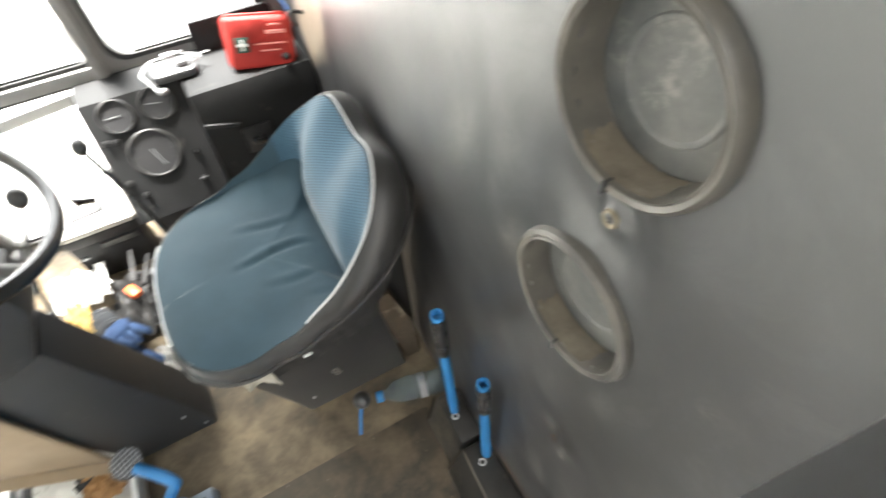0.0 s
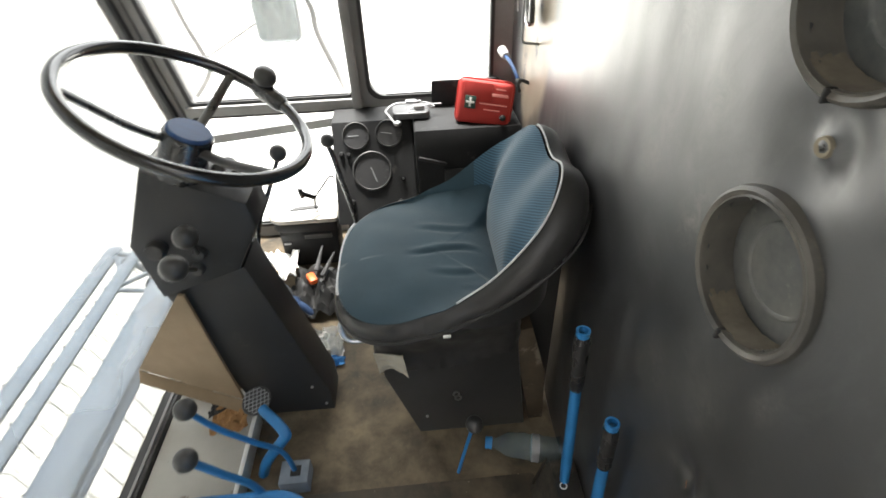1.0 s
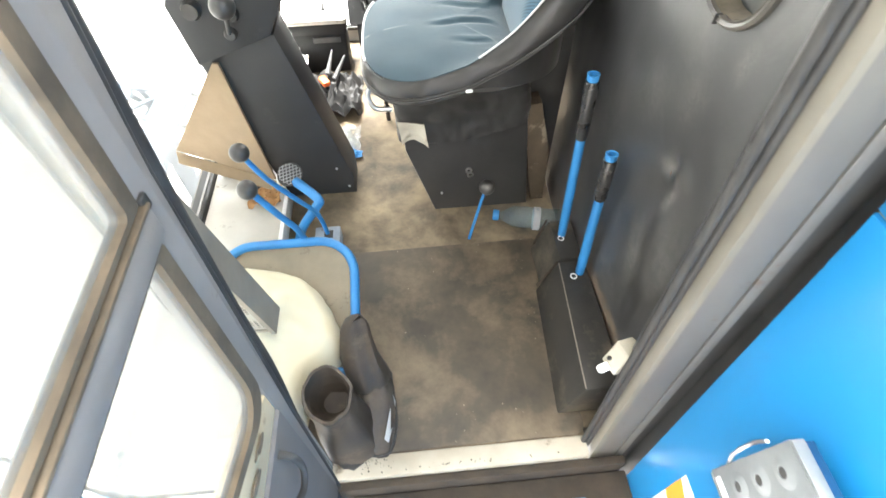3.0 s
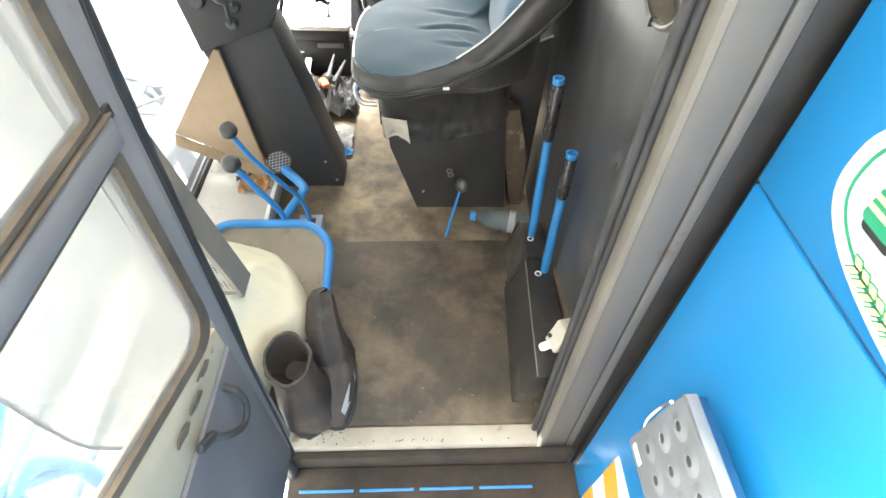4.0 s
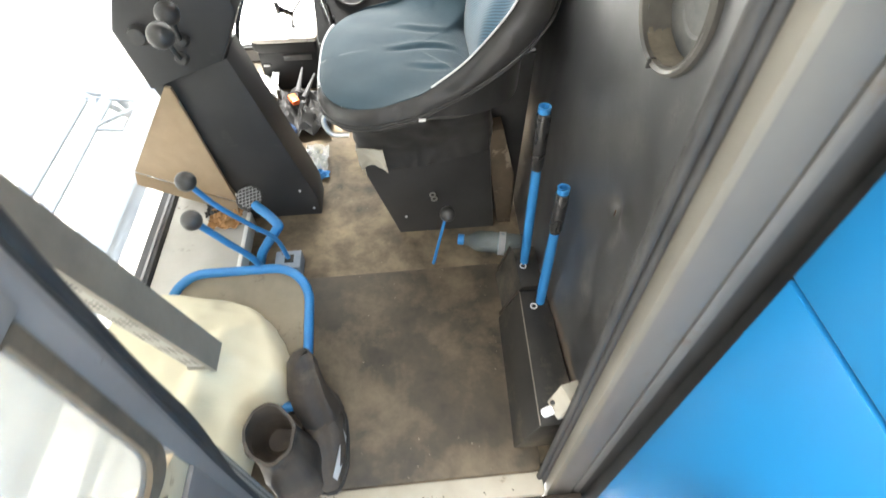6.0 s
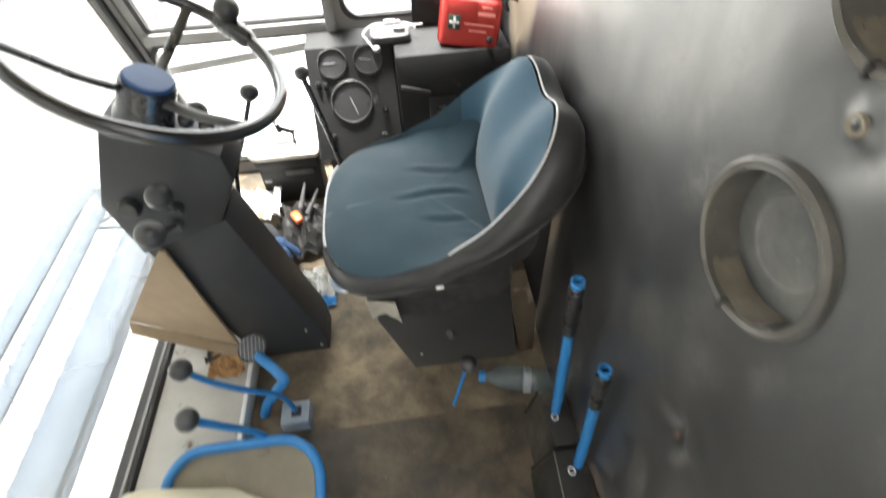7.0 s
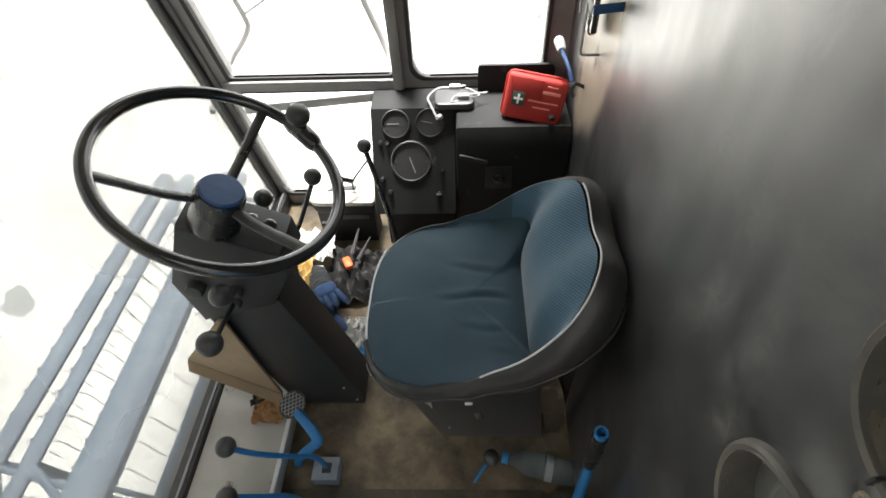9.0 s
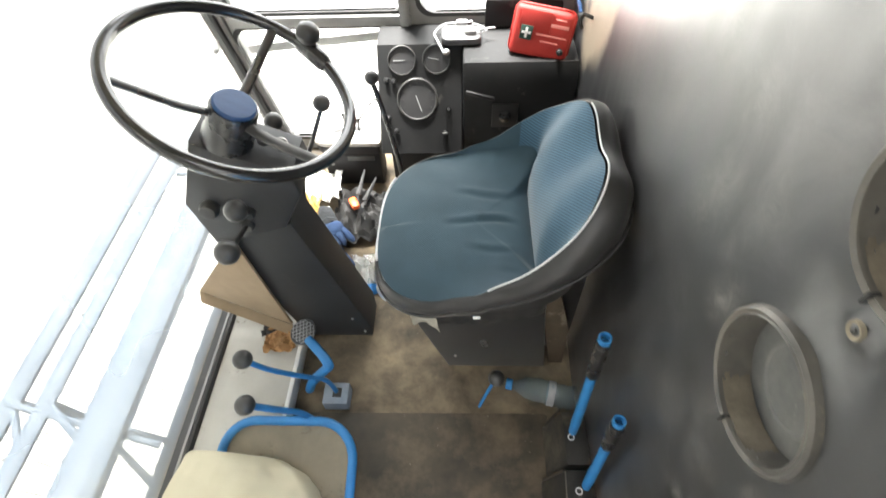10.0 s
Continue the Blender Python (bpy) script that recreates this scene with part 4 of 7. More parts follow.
    slab(bm, [(-0.166, 0.588, 0.29), (-0.162, 0.588, 0.225), (-0.093, 0.588, 0.0), (0.172, 0.588, 0.0), (0.135, 0.588, 0.345), (-0.10, 0.588, 0.345)], (0, 1, 0), 0.20, 0.004)
    part("pedestal", bm, M_SHELL, seat, "black sheet-steel pedestal")
    bm = B()
    slab(bm, [(0.137, 0.60, 0.33), (0.152, 0.60, 0.19), (0.186, 0.60, 0.0), (0.222, 0.60, 0.0), (0.214, 0.60, 0.18), (0.172, 0.60, 0.335)], (0, 1, 0), 0.05, 0.003)
    part("side_board", bm, M_RUST, seat, "rusty brown side plate")
    part("side_sheet", slab(B(), [(0.176, 0.652, 0.0), (0.236, 0.652, 0.0), (0.236, 0.652, 0.50), (0.150, 0.652, 0.46), (0.150, 0.652, 0.30)], (0, 1, 0), 0.012, 0.002), M_SHELL, seat, "black sheet between the pedestal and the wall")
    bm, g = B(), {}
    for i in range(11):
        for k in range(11):
            u, v = i / 10, k / 10
            hang = 0.008 * math.sin(u * 4.2) * (1 - v) + 0.006 * noise.noise((u * 4, v * 4, 2.0))
            g[i, k] = bm.verts.new((-0.176 + 0.062 * u + 0.008 * (1 - v), 0.566 - 0.012 * u + hang, 0.266 + 0.066 * v + 0.012 * math.sin(u * 3.1) * (1 - v)))
    for i in range(10):
        for k in range(10):
            bm.faces.new((g[i, k], g[i + 1, k], g[i + 1, k + 1], g[i, k + 1]))
    r = bmesh.ops.extrude_face_region(bm, geom=bm.faces[:])
    bmesh.ops.translate(bm, vec=(0, 0.003, 0), verts=[q for q in r["geom"] if isinstance(q, bmesh.types.BMVert)])
    part("torn_corner", bm, M_BOXWHITE, seat, "torn pale foam corner of the skirt")
    part("label_tag", box(B(), -0.032, -0.018, 0.462, 0.466, 0.474, 0.480, 0.001), M_WHITE, seat, "small white tag")
    for (x, z) in ((0.0, 0.145), (0.004, 0.13)):
        part("bolt_mark", lathe(B(), [(0.009, 0), (0.009, 0.003), (0.005, 0.003), (0.005, 0.0)], (x, 0.588, z), (0, -1, 0), 14), M_CHROME, seat)
    part("rivet", ball(B(), (-0.073, 0.586, 0.068), 0.004, 10), M_CHROME, seat)
    # chrome adjuster at the seat's front
    part("adjuster", tube(B(), curve([(-0.215, 0.60, 0.43), (-0.235, 0.585, 0.40), (-0.222, 0.575, 0.37), (-0.185, 0.578, 0.362)]), 0.006, 8), M_CHROME, seat, "bent chrome adjuster handle")


driver_seat()


# ---- steering wheel and column ----
WC, WN = Vector((-0.429, 0.709, 0.825)), Vector((0.483, -0.02, 0.875)).normalized()


def steering():
    col = thing("steering_column", (-0.42, 0.74, 0), "dark grey steering console with a black three-spoke wheel", "steering column")
    bm = B()
    slab(bm, [(-0.510, 0.68, 0.0), (-0.318, 0.68, 0.0), (-0.318, 0.68, 0.07), (-0.425, 0.68, 0.50), (-0.610, 0.68, 0.46)], (0, 1, 0), 0.11, 0.006)
    part("shaft_housing", bm, M_DARKSTEEL, col)
    bm = B()
    slab(bm, [(-0.622, 0.668, 0.575), (-0.604, 0.668, 0.44), (-0.43, 0.668, 0.50), (-0.372, 0.668, 0.60), (-0.378, 0.668, 0.655), (-0.545, 0.668, 0.735)], (0, 1, 0), 0.115, 0.008)
    part("console_head", bm, M_DARKSTEEL, col)
    u, v, w = axes(WN)
    bm = B()
    lathe(bm, [(0.047, -0.135), (0.047, -0.115), (0.0425, -0.105), (0.0425, -0.052), (0.040, -0.048), (0.0, -0.048)], WC, WN, 40)
    part("hub", bm, M_BLACKPLASTIC, col)
    bm = B()
    lathe(bm, [(0.038, -0.0475), (0.038, -0.044), (0.035, -0.041), (0.0, -0.040)], WC, WN, 40)
    part("hub_cap", bm, M_NAVY, col, "dusty dark blue hub cap")
    bm = B()
    tube(bm, [WC + 0.195 * (u * math.cos(a) + v * math.sin(a)) for a in (2 * math.pi * k / 96 for k in range(96))], 0.0115, 14, closed=True)
    part("rim", bm, M_RIM, col, "glossy black wheel rim")
    for name, px in SPOKES.items():
        a = px
        e = u * math.cos(a) + v * math.sin(a)
        p = [WC + e * 0.030 - WN * 0.068, WC + e * 0.09 - WN * 0.05, WC + e * 0.15 - WN * 0.022, WC + e * 0.192 - WN * 0.002]
        part("spoke", tube(B(), curve(p, 6), 0.0105, 10, flat=0.7), M_BEZEL if name == "b" else M_BLACKPLASTIC, col)
    e = u * math.cos(SPIN) + v * math.sin(SPIN)
    s = WC + e * 0.195
    knob = part("spinner_clamp", tube(B(), [WC + 0.195 * (u * math.cos(SPIN + q) + v * math.sin(SPIN + q)) for q in (-0.32, -0.26, -0.1, 0.02, 0.08)], 0.016, 14, radii=[0.013, 0.018, 0.019, 0.018, 0.013]), M_BLACKPLASTIC, col)
    bm = B()
    lathe(bm, [(0.012, 0.0), (0.014, 0.012), (0.021, 0.018), (0.0235, 0.028), (0.021, 0.040), (0.013, 0.047), (0.0, 0.049)], s, WN, 24)
    part("spinner_knob", bm, M_KNOB, col, "black spinner knob on the rim")
    # two ball levers on the near face
    for kx, kz, bx, bz, ky in ((-0.465, 0.645, -0.492, 0.555, 0.587), (-0.442, 0.662, -0.508, 0.515, 0.478)):
        bm = B()
        tube(bm, [(bx, 0.672, bz), (bx, 0.655, bz + 0.006), (kx, ky + 0.008, kz - 0.008)], 0.0048, 8)
        lathe(bm, [(0.014, 0), (0.014, 0.010), (0.010, 0.016), (0, 0.017)], (bx, 0.670, bz), (0, -1, 0), 16)
        lev = part("lever", bm, M_BEZEL, col)
        part("lever_knob", ball(B(), (kx, ky, kz), 0.0215, 24), M_KNOB, lev, "black ball knob")
    part("side_knob", lathe(B(), [(0.018, 0), (0.02, 0.012), (0.016, 0.024), (0, 0.027)], (-0.567, 0.668, 0.57), (0, -1, 0.15), 20), M_KNOB, col)
    # ignition and switches under the wheel
    for i, (x, z) in enumerate(((-0.43, 0.70), (-0.40, 0.685))):
        part("switch", lathe(B(), [(0.013, 0), (0.013, 0.012), (0.009, 0.016), (0, 0.017)], (x, 0.72, z - 0.003), (0.35, -0.3, 0.9), 16), M_BLACKPLASTIC, col)
    for x, z in ((-0.36, 0.10), (-0.335, 0.03)):
        part("screw", ball(B(), (x, 0.679, z), 0.004, 8), M_CHROME, col)


SPOKES = {"a": 0.55, "b": 2.61, "c": -1.60}
SPIN = -1.93
steering()


def knob_lever(name, label, knob, path, r, mat, kr=0.0215, group=""):
    """A bent lever with a ball knob."""
    th = thing(name, path[-1], label, "lever", group)
    part("stem", tube(B(), curve(list(path), 8), r, 10), mat, th)
    part("knob", ball(B(), knob, kr, 24), M_KNOB, th, "dusty black ball knob")
    return th


# ---- dashboard on the right-hand side ----
def gauge(parent, centre, way, r, needle):
    g = part("gauge", lathe(B(), [(r, -0.004), (r, 0.006), (r * 0.94, 0.009), (r * 0.9, 0.006), (r * 0.9, 0.002)], centre, way, 40), M_BEZEL, parent, "round dial with a thin dull bezel")
    part("dial_face", lathe(B(), [(r * 0.91, 0.0), (r * 0.91, 0.002), (0.0, 0.002)], centre, way, 40), M_DIAL, g)
    u, v, w = axes(way)
    c = Vector(centre) + w * 0.004
    bm = B()
    for k in range(9):
        a = radians(-120 + 30 * k)
        e = u * math.cos(a) + v * math.sin(a)
        bar(bm, c + e * r * 0.68, c + e * r * 0.82, r * 0.03, 0.0008, e.cross(w), 0)
    part("scale_marks", bm, M_BEZEL, g)
    a = radians(needle)
    e = u * math.cos(a) + v * math.sin(a)
    part("needle", bar(B(), c - e * r * 0.2, c + e * r * 0.6, r * 0.035, 0.001, e.cross(w), 0), M_GREYPLASTIC, g)


def dashboard():
    d = thing("dashboard", (-0.15, 1.35, 0), "black crinkle-finish instrument panel with round dials", "dashboard")
    bm = B()
    slab(bm, [(-0.318, 1.222, 0.225), (-0.318, 1.40, 0.50), (-0.318, 1.50, 0.507), (-0.318, 1.50, 0.225)], (1, 0, 0), 0.262, 0.006)
    part("instrument_box", bm, M_DASH, d)
    w = Vector((0, -0.275, 0.178)).normalized()

    def on(x, z):
        y = 1.222 + (z - 0.225) * 0.178 / 0.275
        return Vector((x, y, z)) + w * 0.001

    gauge(d, on(-0.196, 0.366), w, 0.064, 200)
    gauge(d, on(-0.240, 0.462), w, 0.044, 90)
    gauge(d, on(-0.134, 0.464), w, 0.044, 80)
    for x, z in ((-0.290, 0.415), (-0.268, 0.412), (-0.098, 0.34), (-0.11, 0.28), (-0.265, 0.285), (-0.288, 0.32)):
        part("switch", lathe(B(), [(0.008, 0), (0.008, 0.008), (0.005, 0.014), (0, 0.015)], on(x, z), w, 14), M_BLACKPLASTIC, d)
    part("key", box(B(), -0.0015, 0.0015, -0.008, 0.008, 0, 0.026, 0.001, Matrix.Translation(on(-0.11, 0.28)) @ axes_matrix(w)), M_CHROME, d)
    # side console with its top shelf
    bm = B()
    slab(bm, [(-0.054, 1.262, 0.0), (-0.054, 1.262, 0.45), (-0.054, 1.29, 0.503), (-0.054, 1.505, 0.503), (-0.054, 1.505, 0.0)], (1, 0, 0), 0.335, 0.008)
    part("side_console", bm, M_DASH, d)
    part("lower_panel", box(B(), -0.30, -0.056, 1.30, 1.36, 0.0, 0.222, 0.004), M_DASH, d)
    part("cover_plate", box(B(), 0.035, 0.115, 1.254, 1.261, 0.30, 0.385, 0.003), M_DARKSTEEL, d, "small square grey cover plate")
    part("cover_knob", lathe(B(), [(0.018, 0), (0.018, 0.008), (0.012, 0.012), (0, 0.013)], (0.075, 1.254, 0.342), (0, -1, 0), 20), M_BLACKPLASTIC, d)
    part("grip_slot", bar(B(), (-0.045, 1.254, 0.43), (0.04, 1.254, 0.405), 0.012, 0.01, (0, 0, 1), 0.003), M_DARKSTEEL, d)
    # tall dark backing sheet leaning on the window
    bm = B()
    slab(bm, [(a, 1.485 + 0.02 * (b - 0.5), b) for a, b in rounded(0.014, 0.248, 0.50, 0.588, [0.002, 0.002, 0.022, 0.01], 5)], (0, 1, 0), 0.012, 0.002)
    sheet = part("backing_sheet", bm, M_DASH, d, "dark sheet behind the red bag")


def axes_matrix(way):
    u, v, w = axes(way)
    return Matrix((u, v, w)).transposed().to_4x4()


dashboard()


def first_aid_bag():
    b = thing("first_aid_bag", (0.16, 1.34, 0.525), "red nylon first-aid bag with a white cross patch", "first-aid bag")
    # leans back on the sheet
    m = Matrix.Translation((0.156, 1.31, 0.503)) @ Euler((radians(-14), radians(7), radians(-11))).to_matrix().to_4x4()
    bm = B()
    box(bm, -0.083, 0.083, 0.0, 0.055, 0.0, 0.13, 0.014, m, 4)
    for v in bm.verts:
        v.co += Vector((1, 1, 1)) * 0.002 * noise.noise(v.co * 25)
    part("body", bm, M_RED, b)
    part("zip", tube(B(), [m @ Vector((a, 0.026, c)) for a, c in rounded(-0.085, 0.085, -0.001, 0.132, 0.02, 4)], 0.0035, 8, closed=True), M_RED, b)
    part("pocket", box(B(), -0.066, 0.02, -0.0035, 0.001, 0.068, 0.125, 0.003, m), M_RED, b, "clear-fronted red pocket")
    patch = part("patch", box(B(), -0.060, -0.026, -0.0062, -0.0042, 0.046, 0.084, 0.001, m), M_CROSSGREEN, b, "dark green patch with a white cross")
    bm = B()
    box(bm, -0.0462, -0.0398, -0.008, -0.0068, 0.051, 0.079, 0.0004, m)
    box(bm, -0.056, -0.030, -0.0079, -0.0067, 0.0618, 0.0682, 0.0004, m)
    part("cross", bm, M_WHITE, patch)
    for i, (x0, x1, z) in enumerate(((0.005, 0.07, 0.088), (-0.015, 0.07, 0.062), (0.0, 0.05, 0.045), (0.03, 0.06, 0.108))):
        part("print_bar", box(B(), x0, x1, -0.0012, 0.0004, z, z + (0.009 if i == 0 else 0.004), 0.0003, m), surf_pink, b)
    part("toggle", lathe(B(), [(0.009, 0), (0.009, 0.012), (0.005, 0.016), (0, 0.017)], m @ Vector((0.06, 0, 0.03)), (0, -1, 0.2), 14), M_BLACKPLASTIC, b)


surf_pink = surf("faded_print", (0.75, 0.25, 0.22), (0.8, 0.32, 0.28), rough=0.5, bump=0)
first_aid_bag()


def headlamp_strap():
    """Safety goggles with a pale strap, in a tangle on the shelf."""
    g = thing("goggles", (-0.05, 1.36, 0.545), "grey safety goggles with tangled white straps", "goggles")
    bm = B()
    tube(bm, curve([(-0.105, 1.262, 0.56), (-0.125, 1.32, 0.565), (-0.135, 1.37, 0.562), (-0.105, 1.405, 0.57), (-0.06, 1.41, 0.57), (-0.02, 1.41, 0.575)]), 0.0034, 8, flat=0.4)
    part("strap", bm, M_STRAP, g, "grey-white strap")
    part("strap", tube(B(), curve([(-0.02, 1.40, 0.572), (0.0, 1.375, 0.58), (0.02, 1.35, 0.575), (-0.03, 1.335, 0.572), (-0.06, 1.32, 0.575), (-0.05, 1.345, 0.58), (0.0, 1.345, 0.585), (0.045, 1.36, 0.58)]), 0.0024, 8, flat=0.45), M_STRAP, g, "grey-white strap")
    bm = B()
    slab(bm, [(a, b, 0.55) for a, b in rounded(-0.115, 0.005, 1.31, 1.395, 0.02, 5)], (0, 0.1, 1), 0.022, 0.006)
    part("lens", bm, M_SMOKE, g, "scratched smoke-grey lens")
    part("buckle", box(B(), -0.07, -0.035, 1.398, 1.418, 0.566, 0.578, 0.003), M_STRAP, g)
    part("buckle", box(B(), -0.045, -0.01, 1.332, 1.35, 0.574, 0.586, 0.003), M_STRAP, g)
    part("clip", ball(B(), (-0.098, 1.263, 0.56), 0.012, 14, 0.7), M_CHROME, g, "rounded metal clip")
    g.location += Vector((-0.004, 0.062, -0.043))


headlamp_strap()


def lever_tray():
    t = thing("lever_console", (-0.455, 1.35, 0), "pale worn lever console with a dark slot", "console")
    bm = B()
    slab(bm, [(a, b, 0.187) for a, b in rounded(-0.575, -0.335, 1.298, 1.425, [0.055, 0.012, 0.012, 0.05], 8)], (0, 0, 1), 0.018, 0.006)
    part("top_plate", bm, M_TRAYTOP, t, "worn cream-painted top plate")
    part("rim", slab(B(), [(a, b, 0.150) for a, b in rounded(-0.566, -0.34, 1.304, 1.42, [0.05, 0.01, 0.01, 0.045], 8)], (0, 0, 1), 0.0365, 0.004), M_DASH, t)
    part("body", box(B(), -0.545, -0.345, 1.312, 1.41, 0.0, 0.1495, 0.006), M_DASH, t)
    part("worn_strip", box(B(), -0.46, -0.365, 1.3075, 1.3115, 0.118, 0.138, 0.001), M_BEZEL, t, "rubbed bare strip")
    part("clip", box(B(), -0.535, -0.512, 1.304, 1.3115, 0.100, 0.108, 0.002), M_STRAP, t, "small bright clip")
    part("slot_plate", slab(B(), [(-0.535, 1.338, 0.2055), (-0.36, 1.352, 0.2055), (-0.375, 1.395, 0.2055), (-0.52, 1.385, 0.2055)], (0, 0, 1), 0.003, 0.001), M_STRAP, t, "bright slot plate")
    part("slot", slab(B(), [(-0.505, 1.352, 0.209), (-0.405, 1.362, 0.209), (-0.405, 1.380, 0.209), (-0.485, 1.374, 0.209)], (0, 0, 1), 0.003, 0.0005), M_SEAL, t, "dark slot")
    bm = B()
    tube(bm, curve([(-0.415, 1.366, 0.208), (-0.403, 1.345, 0.262), (-0.375, 1.362, 0.295), (-0.347, 1.372, 0.325), (-0.333, 1.372, 0.318)]), 0.0036, 8)
    part("thin_rod", bm, M_DARKSTEEL, t)
    part("t_handle", bar(B(), (-0.438, 1.315, 0.300), (-0.402, 1.338, 0.266), 0.017, 0.014, (0, 0, 1), 0.005), M_BLACKPLASTIC, t, "short black T-handle")
    part("t_handle_end", bar(B(), (-0.441, 1.312, 0.322), (-0.437, 1.314, 0.282), 0.016, 0.014, (1, 0, 0), 0.005), M_BLACKPLASTIC, t, "black handle end")


lever_tray()
knob_lever("long_lever", "long black lever beside the instrument panel", (-0.291, 1.13, 0.563), [(-0.291, 1.13, 0.555), (-0.27, 1.11, 0.47), (-0.235, 1.06, 0.32), (-0.22, 1.02, 0.15), (-0.215, 1.01, 0.0)], 0.0075, M_BLACKPLASTIC, 0.019, "control levers")
knob_lever("ball_lever", "thin black lever with a ball knob behind the wheel", (-0.371, 0.928, 0.631), [(-0.371, 0.928, 0.625), (-0.41, 0.90, 0.54), (-0.45, 0.88, 0.45), (-0.47, 0.875, 0.30), (-0.47, 0.875, 0.0)], 0.0055, M_BLACKPLASTIC, 0.020, "control levers")
knob_lever("short_lever", "short black lever with a ball knob by the console", (-0.451, 0.832, 0.654), [(-0.451, 0.832, 0.645), (-0.455, 0.825, 0.60), (-0.46, 0.815, 0.54), (-0.465, 0.80, 0.46)], 0.0065, M_BLACKPLASTIC, 0.020, "control levers")

# gear lever on the floor in front of the pedestal
knob_lever("gear_lever", "thin blue floor lever with a dusty ball knob", (0.026, 0.462, 0.205), [(0.024, 0.463, 0.20), (0.01, 0.467, 0.12), (-0.009, 0.473, 0.0)], 0.0042, M_BLUETUBE, 0.019)
knob_lever("blue_lever", "curved blue lever with a dusty black knob", (-0.485, 0.405, 0.411), [(-0.483, 0.407, 0.40), (-0.462, 0.425, 0.32), (-0.425, 0.455, 0.22), (-0.395, 0.485, 0.13), (-0.385, 0.492, 0.03)], 0.0058, M_BLUETUBE, 0.0195, "blue floor levers")
knob_lever("blue_lever", "straight blue lever with a dusty black knob", (-0.464, 0.321, 0.391), [(-0.461, 0.324, 0.38), (-0.44, 0.35, 0.29), (-0.415, 0.38, 0.18), (-0.395, 0.40, 0.0)], 0.0072, M_BLUETUBE, 0.0195, "blue floor levers")
br = thing("lever_bracket", (-0.39, 0.485, 0), "pale blue U-shaped lever bracket bolted to the floor", "bracket")
part("bracket_block", box(B(), -0.42, -0.354, 0.458, 0.516, 0.0, 0.045, 0.003), M_BRACKET, br)
part("bracket_slot", box(B(), -0.395, -0.372, 0.475, 0.50, 0.0455, 0.047, 0), M_SEAL, br)
pd = thing("blue_pedal", (-0.47, 0.514, 0), "bent blue tube pedal with a dull dark pad", "pedal")
part("pedal_arm", tube(B(), curve([(-0.473, 0.514, 0.0), (-0.452, 0.516, 0.05), (-0.40, 0.519, 0.125), (-0.392, 0.522, 0.14), (-0.415, 0.55, 0.145), (-0.455, 0.588, 0.15)], 10), 0.0125, 12), M_BLUETUBE, pd)
pm = Matrix.Translation((-0.468, 0.604, 0.16)) @ Euler((radians(25), radians(-10), radians(60))).to_matrix().to_4x4()
bm = B()
slab(bm, [tuple(pm @ Vector((0.036 * math.cos(2 * math.pi * k / 28), 0.030 * math.sin(2 * math.pi * k / 28), -0.004))) for k in range(28)], pm.to_3x3() @ Vector((0, 0, 1)), 0.008, 0.002)
pad = part("pedal_pad", bm, M_BEZEL, pd, "worn bare-metal pad")
for turn in (0.6, -0.6):
    for k in range(-3, 4):
        off, half = k * 0.0085, 0.029 * math.sqrt(max(0.05, 1 - (k / 3.7) ** 2))
        d = Vector((math.cos(turn), math.sin(turn), 0))
        n_ = Vector((-d.y, d.x, 0))
        part("rib", bar(B(), pm @ (n_ * off - d * half + Vector((0, 0, 0.0045))), pm @ (n_ * off + d * half + Vector((0, 0, 0.0045))), 0.002, 0.0025, pm.to_3x3() @ n_, 0.0005), M_STRAP, pad)


# ---- hand levers beside the rear wall ----
def hand_lever(base, top, label):
    th = thing("hand_lever", base, label, "lever", "hand levers by the wall")
    b, t = Vector(base), Vector(top)
    w = (t - b).normalized()
    L_ = (t - b).length
    part("rod", tube(B(), [b - w * 0.03, b + w * L_ * 0.1, b + w * (L_ * 0.68)], 0.0095, 14, radii=[0.0095, 0.011, 0.0095]), M_BLUETUBE, th)
    part("grip", tube(B(), [b + w * (L_ * 0.66), b + w * (L_ * 0.69), b + w * (L_ - 0.02), b + w * (L_ - 0.012)], 0.0125, 16, radii=[0.0105, 0.0125, 0.0135, 0.0125]), M_BLACKPLASTIC, th, "black rubber grip")
    u, v, ww = axes(w)
    part("tube_end", lathe(B(), [(0.0105, -0.02), (0.0115, 0.0), (0.0082, 0.0), (0.0082, -0.012), (0.0, -0.012)], t, w, 20), M_BLUETUBE, th, "open blue tube end")


hand_lever((0.204, 0.374, 0.13), (0.186, 0.383, 0.553), "long blue hand lever with a black grip")
hand_lever((0.217, 0.255, 0.13), (0.213, 0.279, 0.456), "shorter blue hand lever with a black grip")

lb = thing("lever_box", (0.19, 0.2, 0), "dusty black sheet-metal lever cover along the wall", "cover")
bm = B()
near = [bm.verts.new(p) for p in ((0.119, -0.026, 0.0), (0.157, -0.024, 0.118), (0.237, -0.024, 0.118), (0.237, -0.026, 0.0))]
away = [bm.verts.new(p) for p in ((0.137, 0.289, 0.0), (0.175, 0.287, 0.118), (0.237, 0.287, 0.118), (0.237, 0.289, 0.0))]
bm.faces.new(near[::-1]), bm.faces.new(away)
for k in range(4):
    bm.faces.new((near[k], near[(k + 1) % 4], away[(k + 1) % 4], away[k]))
bmesh.ops.bevel(bm, geom=bm.edges[:], offset=0.003, segments=2, profile=0.5, affect="EDGES")
part("long_cover", bm, M_DUSTSTEEL, lb)
part("worn_edge", bar(B(), (0.1580, -0.022, 0.1185), (0.1755, 0.285, 0.1185), 0.0026, 0.003, (1, 0, 0), 0.001), M_POST, lb, "bare worn edge")
bm = B()
